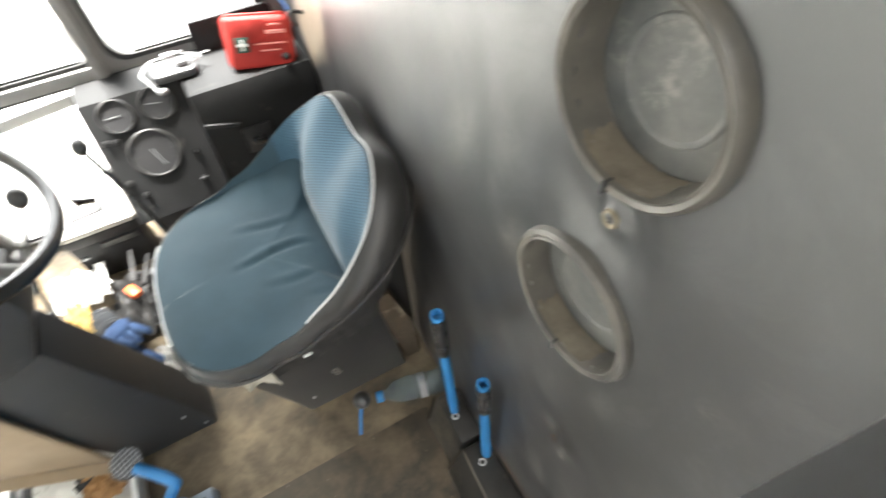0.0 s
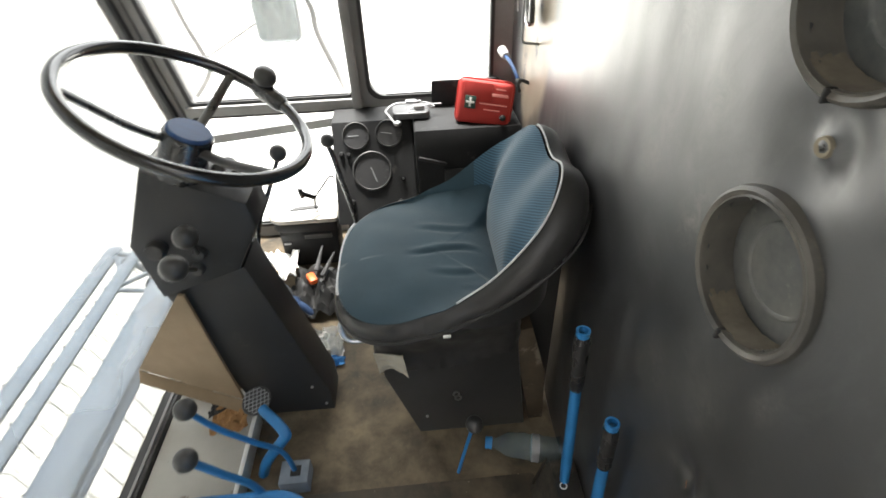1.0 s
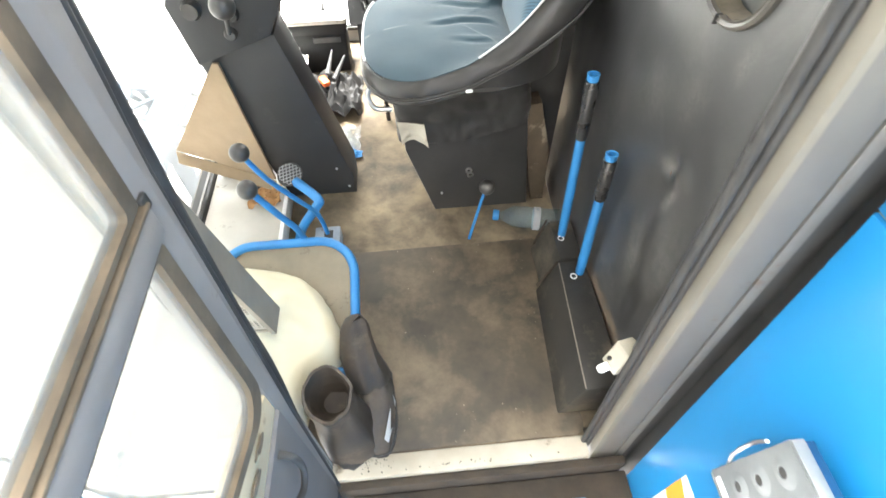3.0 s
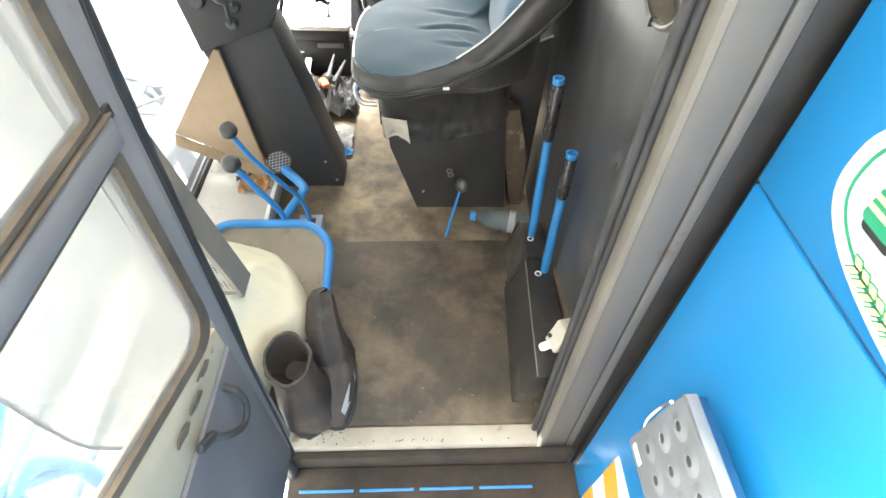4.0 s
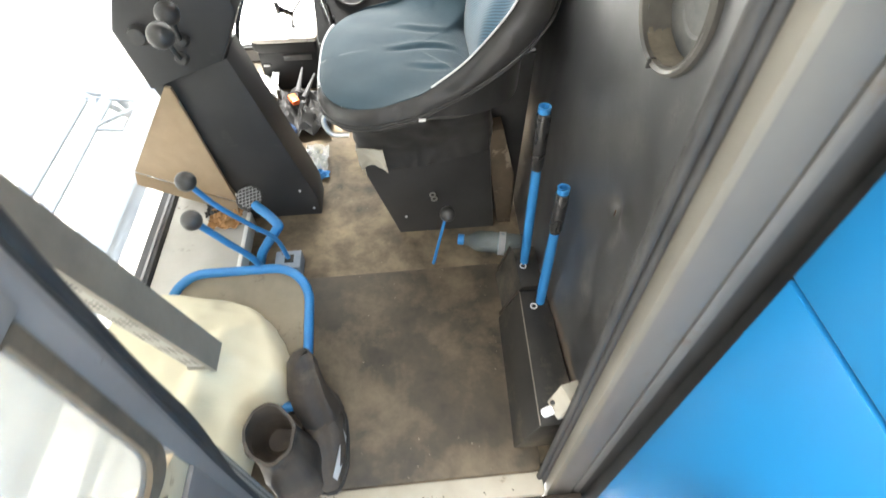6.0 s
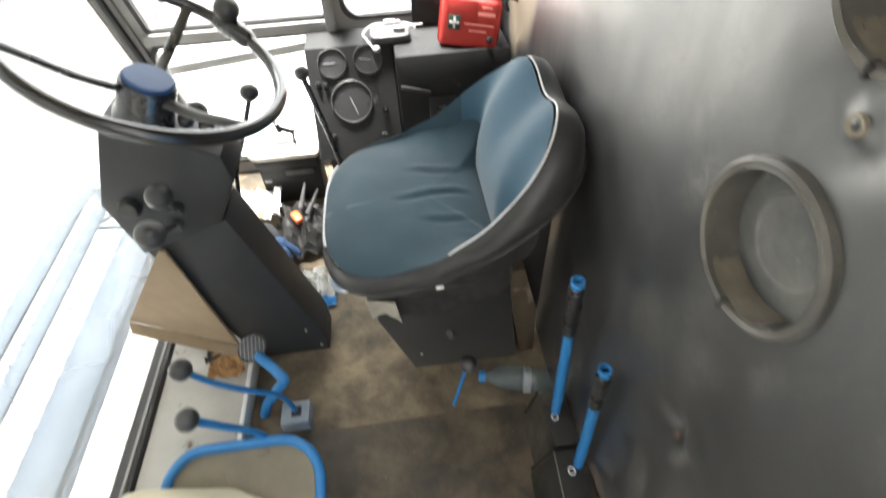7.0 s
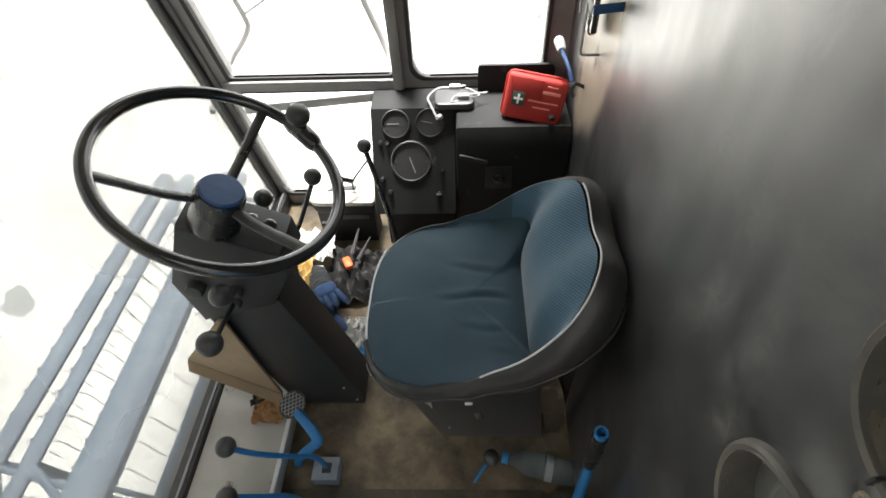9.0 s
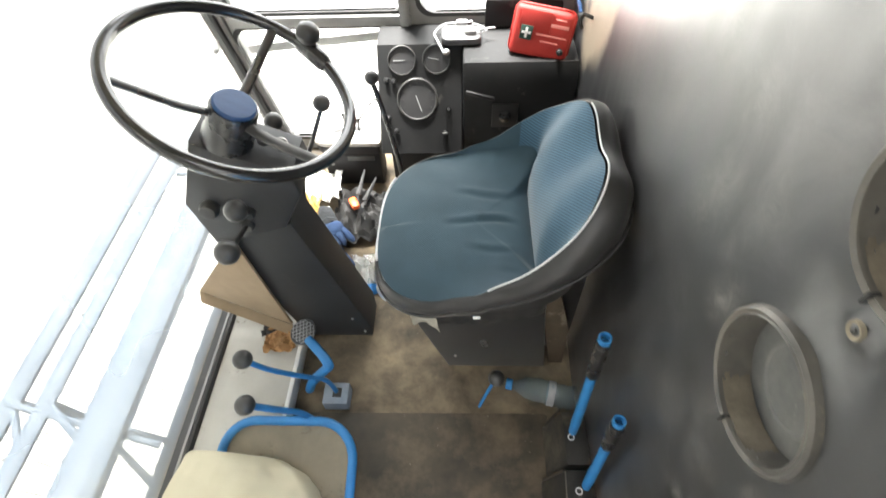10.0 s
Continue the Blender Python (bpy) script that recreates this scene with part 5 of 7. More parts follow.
slab(bm, [(0.150, 0.30, 0.0), (0.184, 0.30, 0.112), (0.237, 0.30, 0.112), (0.237, 0.30, 0.0)], (0, 1, 0), 0.12, 0.003)
part("short_cover", bm, M_DUSTSTEEL, lb)
for p0, p1 in (((0.139, 0.289, 0.02), (0.174, 0.289, 0.115)), ((0.154, 0.415, 0.03), (0.180, 0.425, 0.110))):
    part("worn_edge", bar(B(), p0, p1, 0.008, 0.003, (0, 1, 0), 0.001), M_DIRTYRUBBER, lb, "bare worn edge")
for x, y, z in ((0.199, 0.36, 0.1135), (0.2, 0.243, 0.1195)):
    part("symbol_ring", lathe(B(), [(0.008, 0), (0.008, 0.0012), (0.0055, 0.0012), (0.0055, 0)], (x, y, z), (0, 0, 1), 16), M_WHITE, lb, "small white symbol")


def bottle():
    b = thing("water_bottle", (0.12, 0.505, 0), "clear plastic bottle with a blue cap lying on the floor", "bottle")
    p0, w = Vector((0.064, 0.524, 0.024)), Vector((0.95, -0.22, 0.0)).normalized()
    prof = [(0.011, 0.012), (0.0115, 0.022), (0.018, 0.034), (0.027, 0.05), (0.0305, 0.066)]
    prof += [(0.0305 - (0.0018 if k % 2 else 0.0), 0.072 + 0.009 * k) for k in range(11)]
    prof += [(0.030, 0.178), (0.0275, 0.19), (0.018, 0.192), (0.0, 0.188)]
    bm = lathe(B(), prof, p0 + Vector((0, 0, 0.008)), w, 32)
    for v in bm.verts:
        q = v.co - p0
        dent = 0.006 * noise.noise(v.co * 38) + 0.004 * noise.noise(v.co * 90)
        if q.dot(w) > 0.04:
            v.co += (q - w * q.dot(w)).normalized() * dent
            v.co.z = max(v.co.z, 0.0015)
    part("body", bm, M_PET, b)
    part("cap", lathe(B(), [(0.0, -0.002), (0.013, -0.002), (0.0145, 0.0), (0.0145, 0.014), (0.012, 0.015)], p0 + Vector((0, 0, 0.008)), w, 24), M_BLUETUBE, b, "blue screw cap")
    part("label_wrap", lathe(B(), [(0.0315, 0.108), (0.0322, 0.110), (0.0318, 0.116), (0.0325, 0.124), (0.0315, 0.126)], p0 + Vector((0, 0, 0.008)), w, 32), M_STRAP, b, "torn pale label")


bottle()


# ---- folding seat, boots ----
def jump_seat():
    s = thing("jump_seat", (-0.46, 0.18, 0), "low folding seat with a blue tube frame and cream cover", "folding seat")
    loop = rounded(-0.600, -0.298, 0.072, 0.372, [0.03, 0.03, 0.085, 0.07], 8)

    def zz(x, y):
        return 0.075 + 0.085 * (y / 0.372)

    part("tube_frame", tube(B(), [(x, y, zz(x, y)) for x, y in loop], 0.0105, 12, closed=True), M_BLUETUBE, s, "blue tube frame")
    bm = B()
    vs = [bm.verts.new((x, y, zz(x, y) - 0.004)) for x, y in loop]
    bm.faces.new(vs)
    r = bmesh.ops.extrude_face_region(bm, geom=bm.faces[:])
    bmesh.ops.translate(bm, vec=(0, 0, -0.008), verts=[g for g in r["geom"] if isinstance(g, bmesh.types.BMVert)])
    part("board", bm, M_BEIGE, s, "soiled beige board")
    for p in ((-0.57, 0.10), (-0.33, 0.10), (-0.57, 0.33), (-0.33, 0.33)):
        part("leg", rod(B(), (p[0], p[1], 0.0), (p[0], p[1], zz(*p) - 0.014), 0.009), M_BLUETUBE, s)
    # the cover: a broad flat cushion whose edge falls to the board
    bm = B()
    nx, ny = 52, 56

    def soft(q):
        q = max(0.0, min(1.0, q))
        return q * q * (3 - 2 * q)

    EDGE = ((-0.083, -0.402), (0.0, -0.392), (0.045, -0.372), (0.085, -0.332), (0.11, -0.318), (0.15, -0.328), (0.195, -0.345), (0.23, -0.365), (0.257, -0.39), (0.285, -0.44), (0.298, -0.50))

    def edge(y):
        for (ya, xa), (yb, xb) in zip(EDGE, EDGE[1:]):
            if y <= yb:
                return xa + (xb - xa) * soft((y - ya) / (yb - ya)) * 0.5 + (xb - xa) * 0.5 * max(0.0, (y - ya) / (yb - ya))
        return EDGE[-1][1]

    g = {}
    for i in range(nx + 1):
        for k in range(ny + 1):
            u_, v_ = i / nx, k / ny
            y = -0.083 + 0.381 * v_
            xr = edge(y)
            u_ = 1 - (1 - u_) ** 1.4
            x = -0.640 + (xr + 0.640) * u_
            e = xr - x
            z = 0.175 + 0.085 * soft((e + 0.01) / 0.16) * (0.45 + 0.55 * soft((0.32 - y) / 0.16))
            z -= 0.075 * (1 - math.sqrt(max(0.0, 1 - (1 - min(1, e / 0.03)) ** 2))) + 0.05 * (1 - math.sqrt(max(0.0, 1 - (1 - min(1, (0.299 - y) / 0.03)) ** 2)))
            c1 = x + 0.435 - 0.30 * (y - 0.12)
            z += 0.013 * math.exp(-(c1 / 0.02) ** 2) * soft((0.26 - y) / 0.1) - 0.012 * math.exp(-((c1 + 0.04) / 0.02) ** 2) * soft((0.24 - y) / 0.1)
            z -= 0.006 * math.exp(-((y - 0.105 - 0.12 * (x + 0.42)) / 0.007) ** 2) * soft((x + 0.46) / 0.03) * soft((-0.38 - x) / 0.02)
            z += 0.007 * noise.noise((x * 15, y * 10, 2.0)) + 0.006 * noise.noise((x * 5, y * 5, 7.0)) + 0.003 * noise.noise((x * 40, y * 30, 3.0))
            g[i, k] = bm.verts.new((x, y, min(z, 0.279)))
    for i in range(nx):
        for k in range(ny):
            bm.faces.new((g[i, k], g[i + 1, k], g[i + 1, k + 1], g[i, k + 1]))
    skirt = [g[i, 0] for i in range(nx + 1)] + [g[nx, k] for k in range(1, ny + 1)] + [g[i, ny] for i in range(nx - 1, -1, -1)] + [g[0, k] for k in range(ny - 1, 0, -1)]
    low = [bm.verts.new((v.co.x, v.co.y, 0.072)) for v in skirt]
    for i in range(len(skirt)):
        j = (i + 1) % len(skirt)
        bm.faces.new((skirt[i], skirt[j], low[j], low[i]))
    part("cover", bm, M_CUSHION, s, "creased cream cloth cover")


jump_seat()


def loft(bm, rings, seg=32, seed=0.0, close_top=True):
    """Skins rings given as (x, y, z, half-width in x, half-width in y, rise of the far side, squareness)."""
    rows = []
    for j, (x, y, z, rx, ry, rise, p) in enumerate(rings):
        row = []
        for k in range(seg):
            q = 2 * math.pi * k / seg
            ca, sa = math.cos(q), math.sin(q)
            f = (abs(ca) ** p + abs(sa) ** p) ** (-1 / p)
            w = 1 + 0.14 * noise.noise((ca * 1.7 + seed, sa * 1.7, z * 16 + seed)) + 0.05 * noise.noise((ca * 5, sa * 5 + seed, z * 40))
            row.append(bm.verts.new((x + rx * f * ca * w, y + ry * f * sa * w, z + rise * f * sa)))
        rows.append(row)
    for a_, b_ in zip(rows, rows[1:]):
        for k in range(seg):
            bm.faces.new((a_[k], a_[(k + 1) % seg], b_[(k + 1) % seg], b_[k]))
    bm.faces.new(rows[0][::-1])
    if close_top:
        bm.faces.new(rows[-1])
    return bm


def boots():
    """A pair of rubber boots, the second with its shaft folded flat."""
    b = thing("rubber_boot", (-0.316, -0.03, 0.0), "dusty black-brown rubber boot with a crumpled open shaft", "boot", "pair of boots at the door")
    bm = B()
    loft(bm, [(-0.318, -0.042, 0.014, 0.054, 0.050, 0, 2.5), (-0.318, -0.040, 0.04, 0.054, 0.052, 0, 2.4), (-0.321, -0.034, 0.09, 0.051, 0.050, 0.004, 2.3), (-0.327, -0.027, 0.14, 0.044, 0.044, 0.01, 2.2), (-0.331, -0.022, 0.18, 0.041, 0.043, 0.014, 2.1), (-0.333, -0.022, 0.196, 0.0445, 0.047, 0.016, 2.1), (-0.333, -0.022, 0.203, 0.0455, 0.048, 0.017, 2.1), (-0.333, -0.022, 0.209, 0.0445, 0.047, 0.018, 2.1),
              (-0.333, -0.022, 0.209, 0.0395, 0.042, 0.018, 2.1), (-0.332, -0.020, 0.19, 0.035, 0.037, 0.012, 2.2), (-0.331, -0.018, 0.182, 0.037, 0.038, 0.010, 2.2), (-0.330, -0.016, 0.168, 0.031, 0.031, 0.006, 2.3), (-0.329, -0.012, 0.155, 0.034, 0.032, 0.004, 2.3), (-0.328, -0.008, 0.135, 0.024, 0.02, 0.0, 2.6)], 36, 1.0)
    part("shaft", bm, M_BOOT, b)
    bm = B()
    loft(bm, [(-0.333, 0.020, 0.014, 0.036, 0.075, 0, 2.6), (-0.333, 0.020, 0.03, 0.036, 0.074, 0, 2.6), (-0.330, 0.018, 0.055, 0.031, 0.066, 0, 2.4), (-0.328, 0.012, 0.075, 0.02, 0.05, 0, 2.2)], 32, 3.0)
    part("foot", bm, M_BOOT, b)
    bm = B()
    loft(bm, [(-0.324, -0.006, 0.0065, 0.050, 0.090, 0, 2.6), (-0.324, -0.006, 0.0135, 0.050, 0.090, 0, 2.6)], 32, 3.0)
    part("sole", bm, M_SEAL, b, "ribbed black sole")

    b = thing("rubber_boot", (-0.27, 0.03, 0.0), "black rubber boot with its shaft folded flat and upright", "boot", "pair of boots at the door")
    bm = B()
    loft(bm, [(-0.272, 0.062, 0.03, 0.032, 0.034, 0, 2.4), (-0.270, 0.056, 0.08, 0.042, 0.042, 0, 2.4), (-0.274, 0.058, 0.12, 0.042, 0.038, 0.0, 2.4), (-0.283, 0.072, 0.16, 0.038, 0.030, 0.0, 2.3), (-0.284, 0.090, 0.195, 0.031, 0.023, 0.0, 2.2), (-0.282, 0.099, 0.222, 0.027, 0.0215, 0.0, 2.1), (-0.280, 0.104, 0.236, 0.021, 0.018, 0.0, 2.0), (-0.279, 0.106, 0.243, 0.010, 0.010, 0.0, 2.0)], 32, 5.0)
    for v in bm.verts:
        dx = v.co.x + 0.268 + 0.12 * (v.co.z - 0.2)
        if v.co.y < 0.09 + 0.4 * (v.co.z - 0.2) and v.co.z > 0.1:
            v.co.y += 0.012 * math.exp(-(dx / 0.010) ** 2)
    part("shaft", bm, M_BOOT, b)
    bm = B()
    loft(bm, [(-0.264, 0.008, 0.014, 0.038, 0.088, 0, 2.7), (-0.263, 0.010, 0.04, 0.040, 0.086, 0.006, 2.6), (-0.262, 0.018, 0.065, 0.040, 0.074, 0.014, 2.4), (-0.262, 0.028, 0.088, 0.036, 0.056, 0.018, 2.2), (-0.264, 0.040, 0.106, 0.024, 0.035, 0.01, 2.0)], 36, 7.0)
    foot = part("foot", bm, M_BOOT, b)
    bm = B()
    slab(bm, [(-0.226, 0.020, 0.080), (-0.222, 0.010, 0.062), (-0.229, -0.034, 0.050), (-0.240, -0.066, 0.045), (-0.247, -0.062, 0.056), (-0.236, -0.026, 0.072)], (0.5, -0.1, 0.8), 0.003, 0.001)
    part("worn_patch", bm, M_GREYPLASTIC, foot, "pale shiny patch")
    bm = B()
    loft(bm, [(-0.263, 0.009, 0.0065, 0.042, 0.092, 0, 2.7), (-0.263, 0.009, 0.0135, 0.042, 0.092, 0, 2.7)], 32, 7.0)
    part("sole", bm, M_SEAL, b, "ribbed black sole")


boots()


# ---- ledge, board, leaf and clutter by the windscreen ----
ledge = thing("floor_ledge", (-0.61, 0.5, 0), "white-painted floor ledge under the windscreen, chipped and rusty", "ledge")
part("ledge_plate", box(B(), -0.722, -0.5155, 0.10, 1.16, 0.0, 0.045, 0.004), M_LEDGE, ledge)
part("edge_strip", box(B(), -0.515, -0.503, 0.10, 0.66, 0.0, 0.05, 0.002), M_WHITE, ledge, "pale edge strip")
bd = thing("hardboard_cover", (-0.65, 0.73, 0.045), "brown hardboard cover leaning beside the console", "board")
bm = B()
slab(bm, [(-0.786, 0.728, 0.162), (-0.532, 0.668, 0.085), (-0.558, 0.66, 0.45), (-0.572, 0.664, 0.45)], (0.2, 1, 0), 0.008, 0.002)
part("board", bm, M_BROWNCARD, bd)
bm = B()
slab(bm, [(-0.786, 0.727, 0.161), (-0.532, 0.667, 0.084), (-0.532, 0.645, 0.062), (-0.786, 0.708, 0.134)], (0.1, 0.5, -0.6), 0.006, 0.001)
part("flap", bm, M_BROWNCARD, bd, "bent lower flap")
part("foot", box(B(), -0.70, -0.56, 0.735, 0.78, 0.045, 0.13, 0.004), M_BROWNCARD, bd)


def crumple(bm, centre, sx, sy, sz, seed, rough=0.5, n=14):
    """A crumpled sheet or rag."""
    g = {}
    for i in range(n + 1):
        for k in range(n + 1):
            u_, v_ = i / n - 0.5, k / n - 0.5
            h = noise.noise((u_ * 5 + seed, v_ * 5, seed)) + 0.5 * noise.noise((u_ * 12, v_ * 12 + seed, 3))
            e = 1 - 2.2 * max(abs(u_), abs(v_)) ** 2
            g[i, k] = bm.verts.new((centre[0] + sx * (u_ + 0.10 * rough * noise.noise((v_ * 6, seed, 1))), centre[1] + sy * (v_ + 0.10 * rough * noise.noise((u_ * 6, seed, 8))), centre[2] + sz * (0.55 * e + rough * h)))
    low = centre[2] - 0.0
    for v in g.values():
        v.co.z = max(v.co.z, low + 0.001)
    for i in range(n):
        for k in range(n):
            bm.faces.new((g[i, k], g[i + 1, k], g[i + 1, k + 1], g[i, k + 1]))
    r = bmesh.ops.extrude_face_region(bm, geom=bm.faces[:])
    bmesh.ops.translate(bm, vec=(0, 0, -0.0015), verts=[q for q in r["geom"] if isinstance(q, bmesh.types.BMVert)])
    return bm


leaf = part("dry_leaf", crumple(B(), (-0.565, 0.635, 0.05), 0.085, 0.075, 0.03, 3.0, 0.6), M_LEAF)
tagged(leaf, "curled dry brown leaf on the white ledge", "leaf")
leaf2 = part("dry_leaf", crumple(B(), (-0.60, 0.67, 0.05), 0.05, 0.045, 0.022, 5.0, 0.6), M_SEAL)
tagged(leaf2, "small dark shrivelled leaf on the ledge", "leaf")

tagged(part("yellow_rag", crumple(B(), (-0.573, 1.115, 0.046), 0.065, 0.15, 0.08, 7.0, 0.35, 20), M_YELLOW), "crumpled yellow rag near the windscreen", "rag")
tagged(part("white_bag", crumple(B(), (-0.56, 1.23, 0.046), 0.15, 0.13, 0.09, 9.0, 0.5), M_WHITE), "crumpled white plastic bag", "bag")
tagged(part("black_bag", crumple(B(), (-0.40, 1.13, 0.002), 0.19, 0.22, 0.10, 11.0, 0.6, 20), M_SEAL), "crumpled black bag on the floor", "bag")


def glove(base, turn, cuff_mat, seed):
    """A limp knitted glove: ribbed cuff, palm and four fingers."""
    th = thing("work_glove", base, "blue and grey knitted work glove lying on the floor", "glove", "work gloves")
    m = Matrix.Translation(base) @ Matrix.Rotation(turn, 4, "Z")
    bm, g, n = B(), {}, 26
    for i in range(n + 1):
        for k in range(9):
            u, v = i / n, k / 8 - 0.5
            x, y = -0.075 + 0.08 * u, v * (0.075 - 0.008 * u)
            z = 0.030 - 0.09 * v * v + 0.0035 * math.cos(u * 44) + 0.008 * noise.noise((u * 3, v * 3, seed))
            g[i, k] = bm.verts.new(m @ Vector((x, y, max(0.003, z))))
    for i in range(n):
        for k in range(8):
            bm.faces.new((g[i, k], g[i + 1, k], g[i + 1, k + 1], g[i, k + 1]))
    r = bmesh.ops.extrude_face_region(bm, geom=bm.faces[:])
    bmesh.ops.translate(bm, vec=(0, 0, -0.0025), verts=[q for q in r["geom"] if isinstance(q, bmesh.types.BMVert)])
    part("cuff", bm, cuff_mat, th, "ribbed knitted cuff")
    part("palm", loft(B(), [(0, 0, 0.002, 0.030, 0.036, 0, 3.0), (0, 0, 0.016, 0.032, 0.038, 0, 3.0), (0, 0, 0.028, 0.024, 0.030, 0, 2.6), (0, 0, 0.033, 0.010, 0.012, 0, 2.2)], 28, seed), M_GLOVE, th)
    th.children[-1].data.transform(m @ Matrix.Translation((0.026, 0, 0)))
    for k in range(4):
        y = -0.03 + 0.02 * k
        bend = 0.012 * noise.noise((k * 1.3, seed, 4.0))
        pts = [m @ Vector(p) for p in ((0.044, y, 0.014), (0.07, y + 0.003 * (k - 1.5), 0.017), (0.09, y + 0.006 * (k - 1.5) + bend, 0.013 + 0.4 * abs(bend)), (0.106, y + 0.008 * (k - 1.5) + 1.6 * bend, 0.010))]
        part("finger", tube(B(), curve(pts, 5), 0.0105, 10, radii=[0.011] * 8 + [0.0105] * 4 + [0.009, 0.0078, 0.006, 0.003]), M_GLOVE, th)


glove((-0.498, 1.058, 0.046), -1.0, M_GREYCUFF, 13.0)
glove((-0.487, 0.985, 0.012), -1.1, M_GLOVE, 14.0)
bag = thing("packet", (-0.38, 0.87, 0), "clear plastic packet with a blue band on the floor", "packet")
part("film", crumple(B(), (-0.362, 0.905, 0.002), 0.108, 0.115, 0.05, 19.0, 0.45, 24), M_BAG, bag)
part("contents", crumple(B(), (-0.362, 0.910, 0.001), 0.09, 0.095, 0.026, 23.0, 0.4, 12), M_BEIGE, bag, "grey-white contents")
part("band", crumple(B(), (-0.358, 0.838, 0.002), 0.112, 0.036, 0.03, 21.0, 0.4), M_BLUETUBE, bag, "blue printed band")
pl = thing("pliers", (-0.42, 1.155, 0.05), "pliers with an orange grip on the black bag", "pliers")
part("grip", bar(B(), (-0.435, 1.165, 0.075), (-0.412, 1.12, 0.075), 0.028, 0.02, (1, 0, 0), 0.008), M_ORANGE, pl, "orange grip")
for p in (((-0.415, 1.19, 0.07), (-0.395, 1.26, 0.12)), ((-0.39, 1.16, 0.07), (-0.35, 1.22, 0.12))):
    part("handle", tube(B(), [p[0], p[1]], 0.008, 8, radii=[0.010, 0.003]), M_SMOKE, pl)


# ---- ports on the rear wall ----
def port(y, z, k_=1.0):
    p = thing("wall_port", (XR, y, z), "round recessed port with a ribbed ring and dusty cover", "port", "round ports in the wall")
    prof = [(0.083, 0.006), (0.0828, 0.0), (0.0812, -0.007), (0.0775, -0.010), (0.0735, -0.0075)]
    prof += [(0.0715 - (0.0006 if k % 2 else 0.0), -0.009 + 0.0022 * k) for k in range(18)]
    prof += [(0.062, 0.034), (0.083, 0.036)]
    part("ring", lathe(B(), [(r * k_, h) for r, h in prof], (XR, y, z), (1, 0, 0), 64, closed=True), M_RING, p, "ribbed grey-brown ring")
    disc = [(0.0, 0.0265), (0.03, 0.0266), (0.041, 0.0268), (0.0425, 0.0256), (0.0455, 0.0254), (0.047, 0.0270), (0.056, 0.0273), (0.0715, 0.028), (0.0715, 0.032), (0.0, 0.032)]
    part("cover", lathe(B(), [(r * k_, h) for r, h in disc], (XR, y, z), (1, 0, 0), 48), M_PORT, p, "dusty pale disc")
    # drifted dust in the ring's lowest arc
    bm, rows, n = B(), [], 30
    for i in range(n + 1):
        a = radians(-90 + 42 * (2 * i / n - 1))
        row = []
        for k in range(7):
            h = -0.004 + 0.030 * k / 6
            deep = 0.0006 + 0.003 * (k / 6) * max(0.0, 1 - (2 * i / n - 1) ** 2) * (0.7 + 0.6 * noise.noise((i * 0.5, k * 0.8, z)))
            deep -= 0.0016 * (abs(2 * i / n - 1) > 0.8 + 0.15 * noise.noise((k * 0.9, i * 0.3, 5.0)))
            r = (0.0710 - deep) * k_
            row.append(bm.verts.new((XR + h, y + r * math.cos(a), z + r * math.sin(a))))
        rows.append(row)
    for a, b in zip(rows, rows[1:]):
        for k in range(6):
            bm.faces.new((a[k], a[k + 1], b[k + 1], b[k]))
    part("dust", bm, M_DRIFT, p, "drifted tan dust")
    part("ring_clip", box(B(), XR - 0.0125, XR - 0.003, y - 0.002, y + 0.001, z - 0.083 * k_, z - 0.070 * k_, 0.001), M_SEAL, p, "split in the ring")


for y, z, k_ in PORTS:
    port(y, z, k_)
sc = thing("wall_screw", (XR, *DIMPLE), "dished washer with a screw in the wall", "screw")
part("washer", lathe(B(), [(0.0088, 0.006), (0.0078, 0.0025), (0.004, 0.004), (0.0035, 0.006)], (XR, *DIMPLE), (1, 0, 0), 24), M_BEIGE, sc)
part("screw_head", lathe(B(), [(0.0, 0.002), (0.003, 0.0025), (0.0033, 0.012)], (XR, *DIMPLE), (1, 0, 0), 14), M_SEAL, sc)


def scuff(y, z, wide, high, seed, tilt=0.0, fill=0.1, proud=0.0009):
    """A thin ragged smear that follows the padded wall."""
    bm, vs, n = B(), {}, 22
    ct, st = math.cos(tilt), math.sin(tilt)

    def vert(i, k):
        if (i, k) not in vs:
            u, v = (i / n - 0.5) * wide, (k / n - 0.5) * high
            yy, zz = y + u * ct - v * st, z + u * st + v * ct
            vs[i, k] = bm.verts.new((wall_x(yy, zz) - proud, yy, zz))
        return vs[i, k]

    for i in range(n):
        for k in range(n):
            u, v = (i + 0.5) / n - 0.5, (k + 0.5) / n - 0.5
            if noise.noise((u * 5, v * 5, seed)) + 0.6 * noise.noise((u * 14, v * 14, seed + 3)) + fill > 9.0 * (u * u + v * v) ** 1.2:
                bm.faces.new((vert(i, k), vert(i + 1, k), vert(i + 1, k + 1), vert(i, k + 1)))
    return bm


tagged(part("wall_chip", scuff(0.134, 0.545, 0.014, 0.016, 2.0, 0.4, 0.8, 0.011), M_RUSTCHIP), "torn rusty orange chip in the vinyl", "damage")
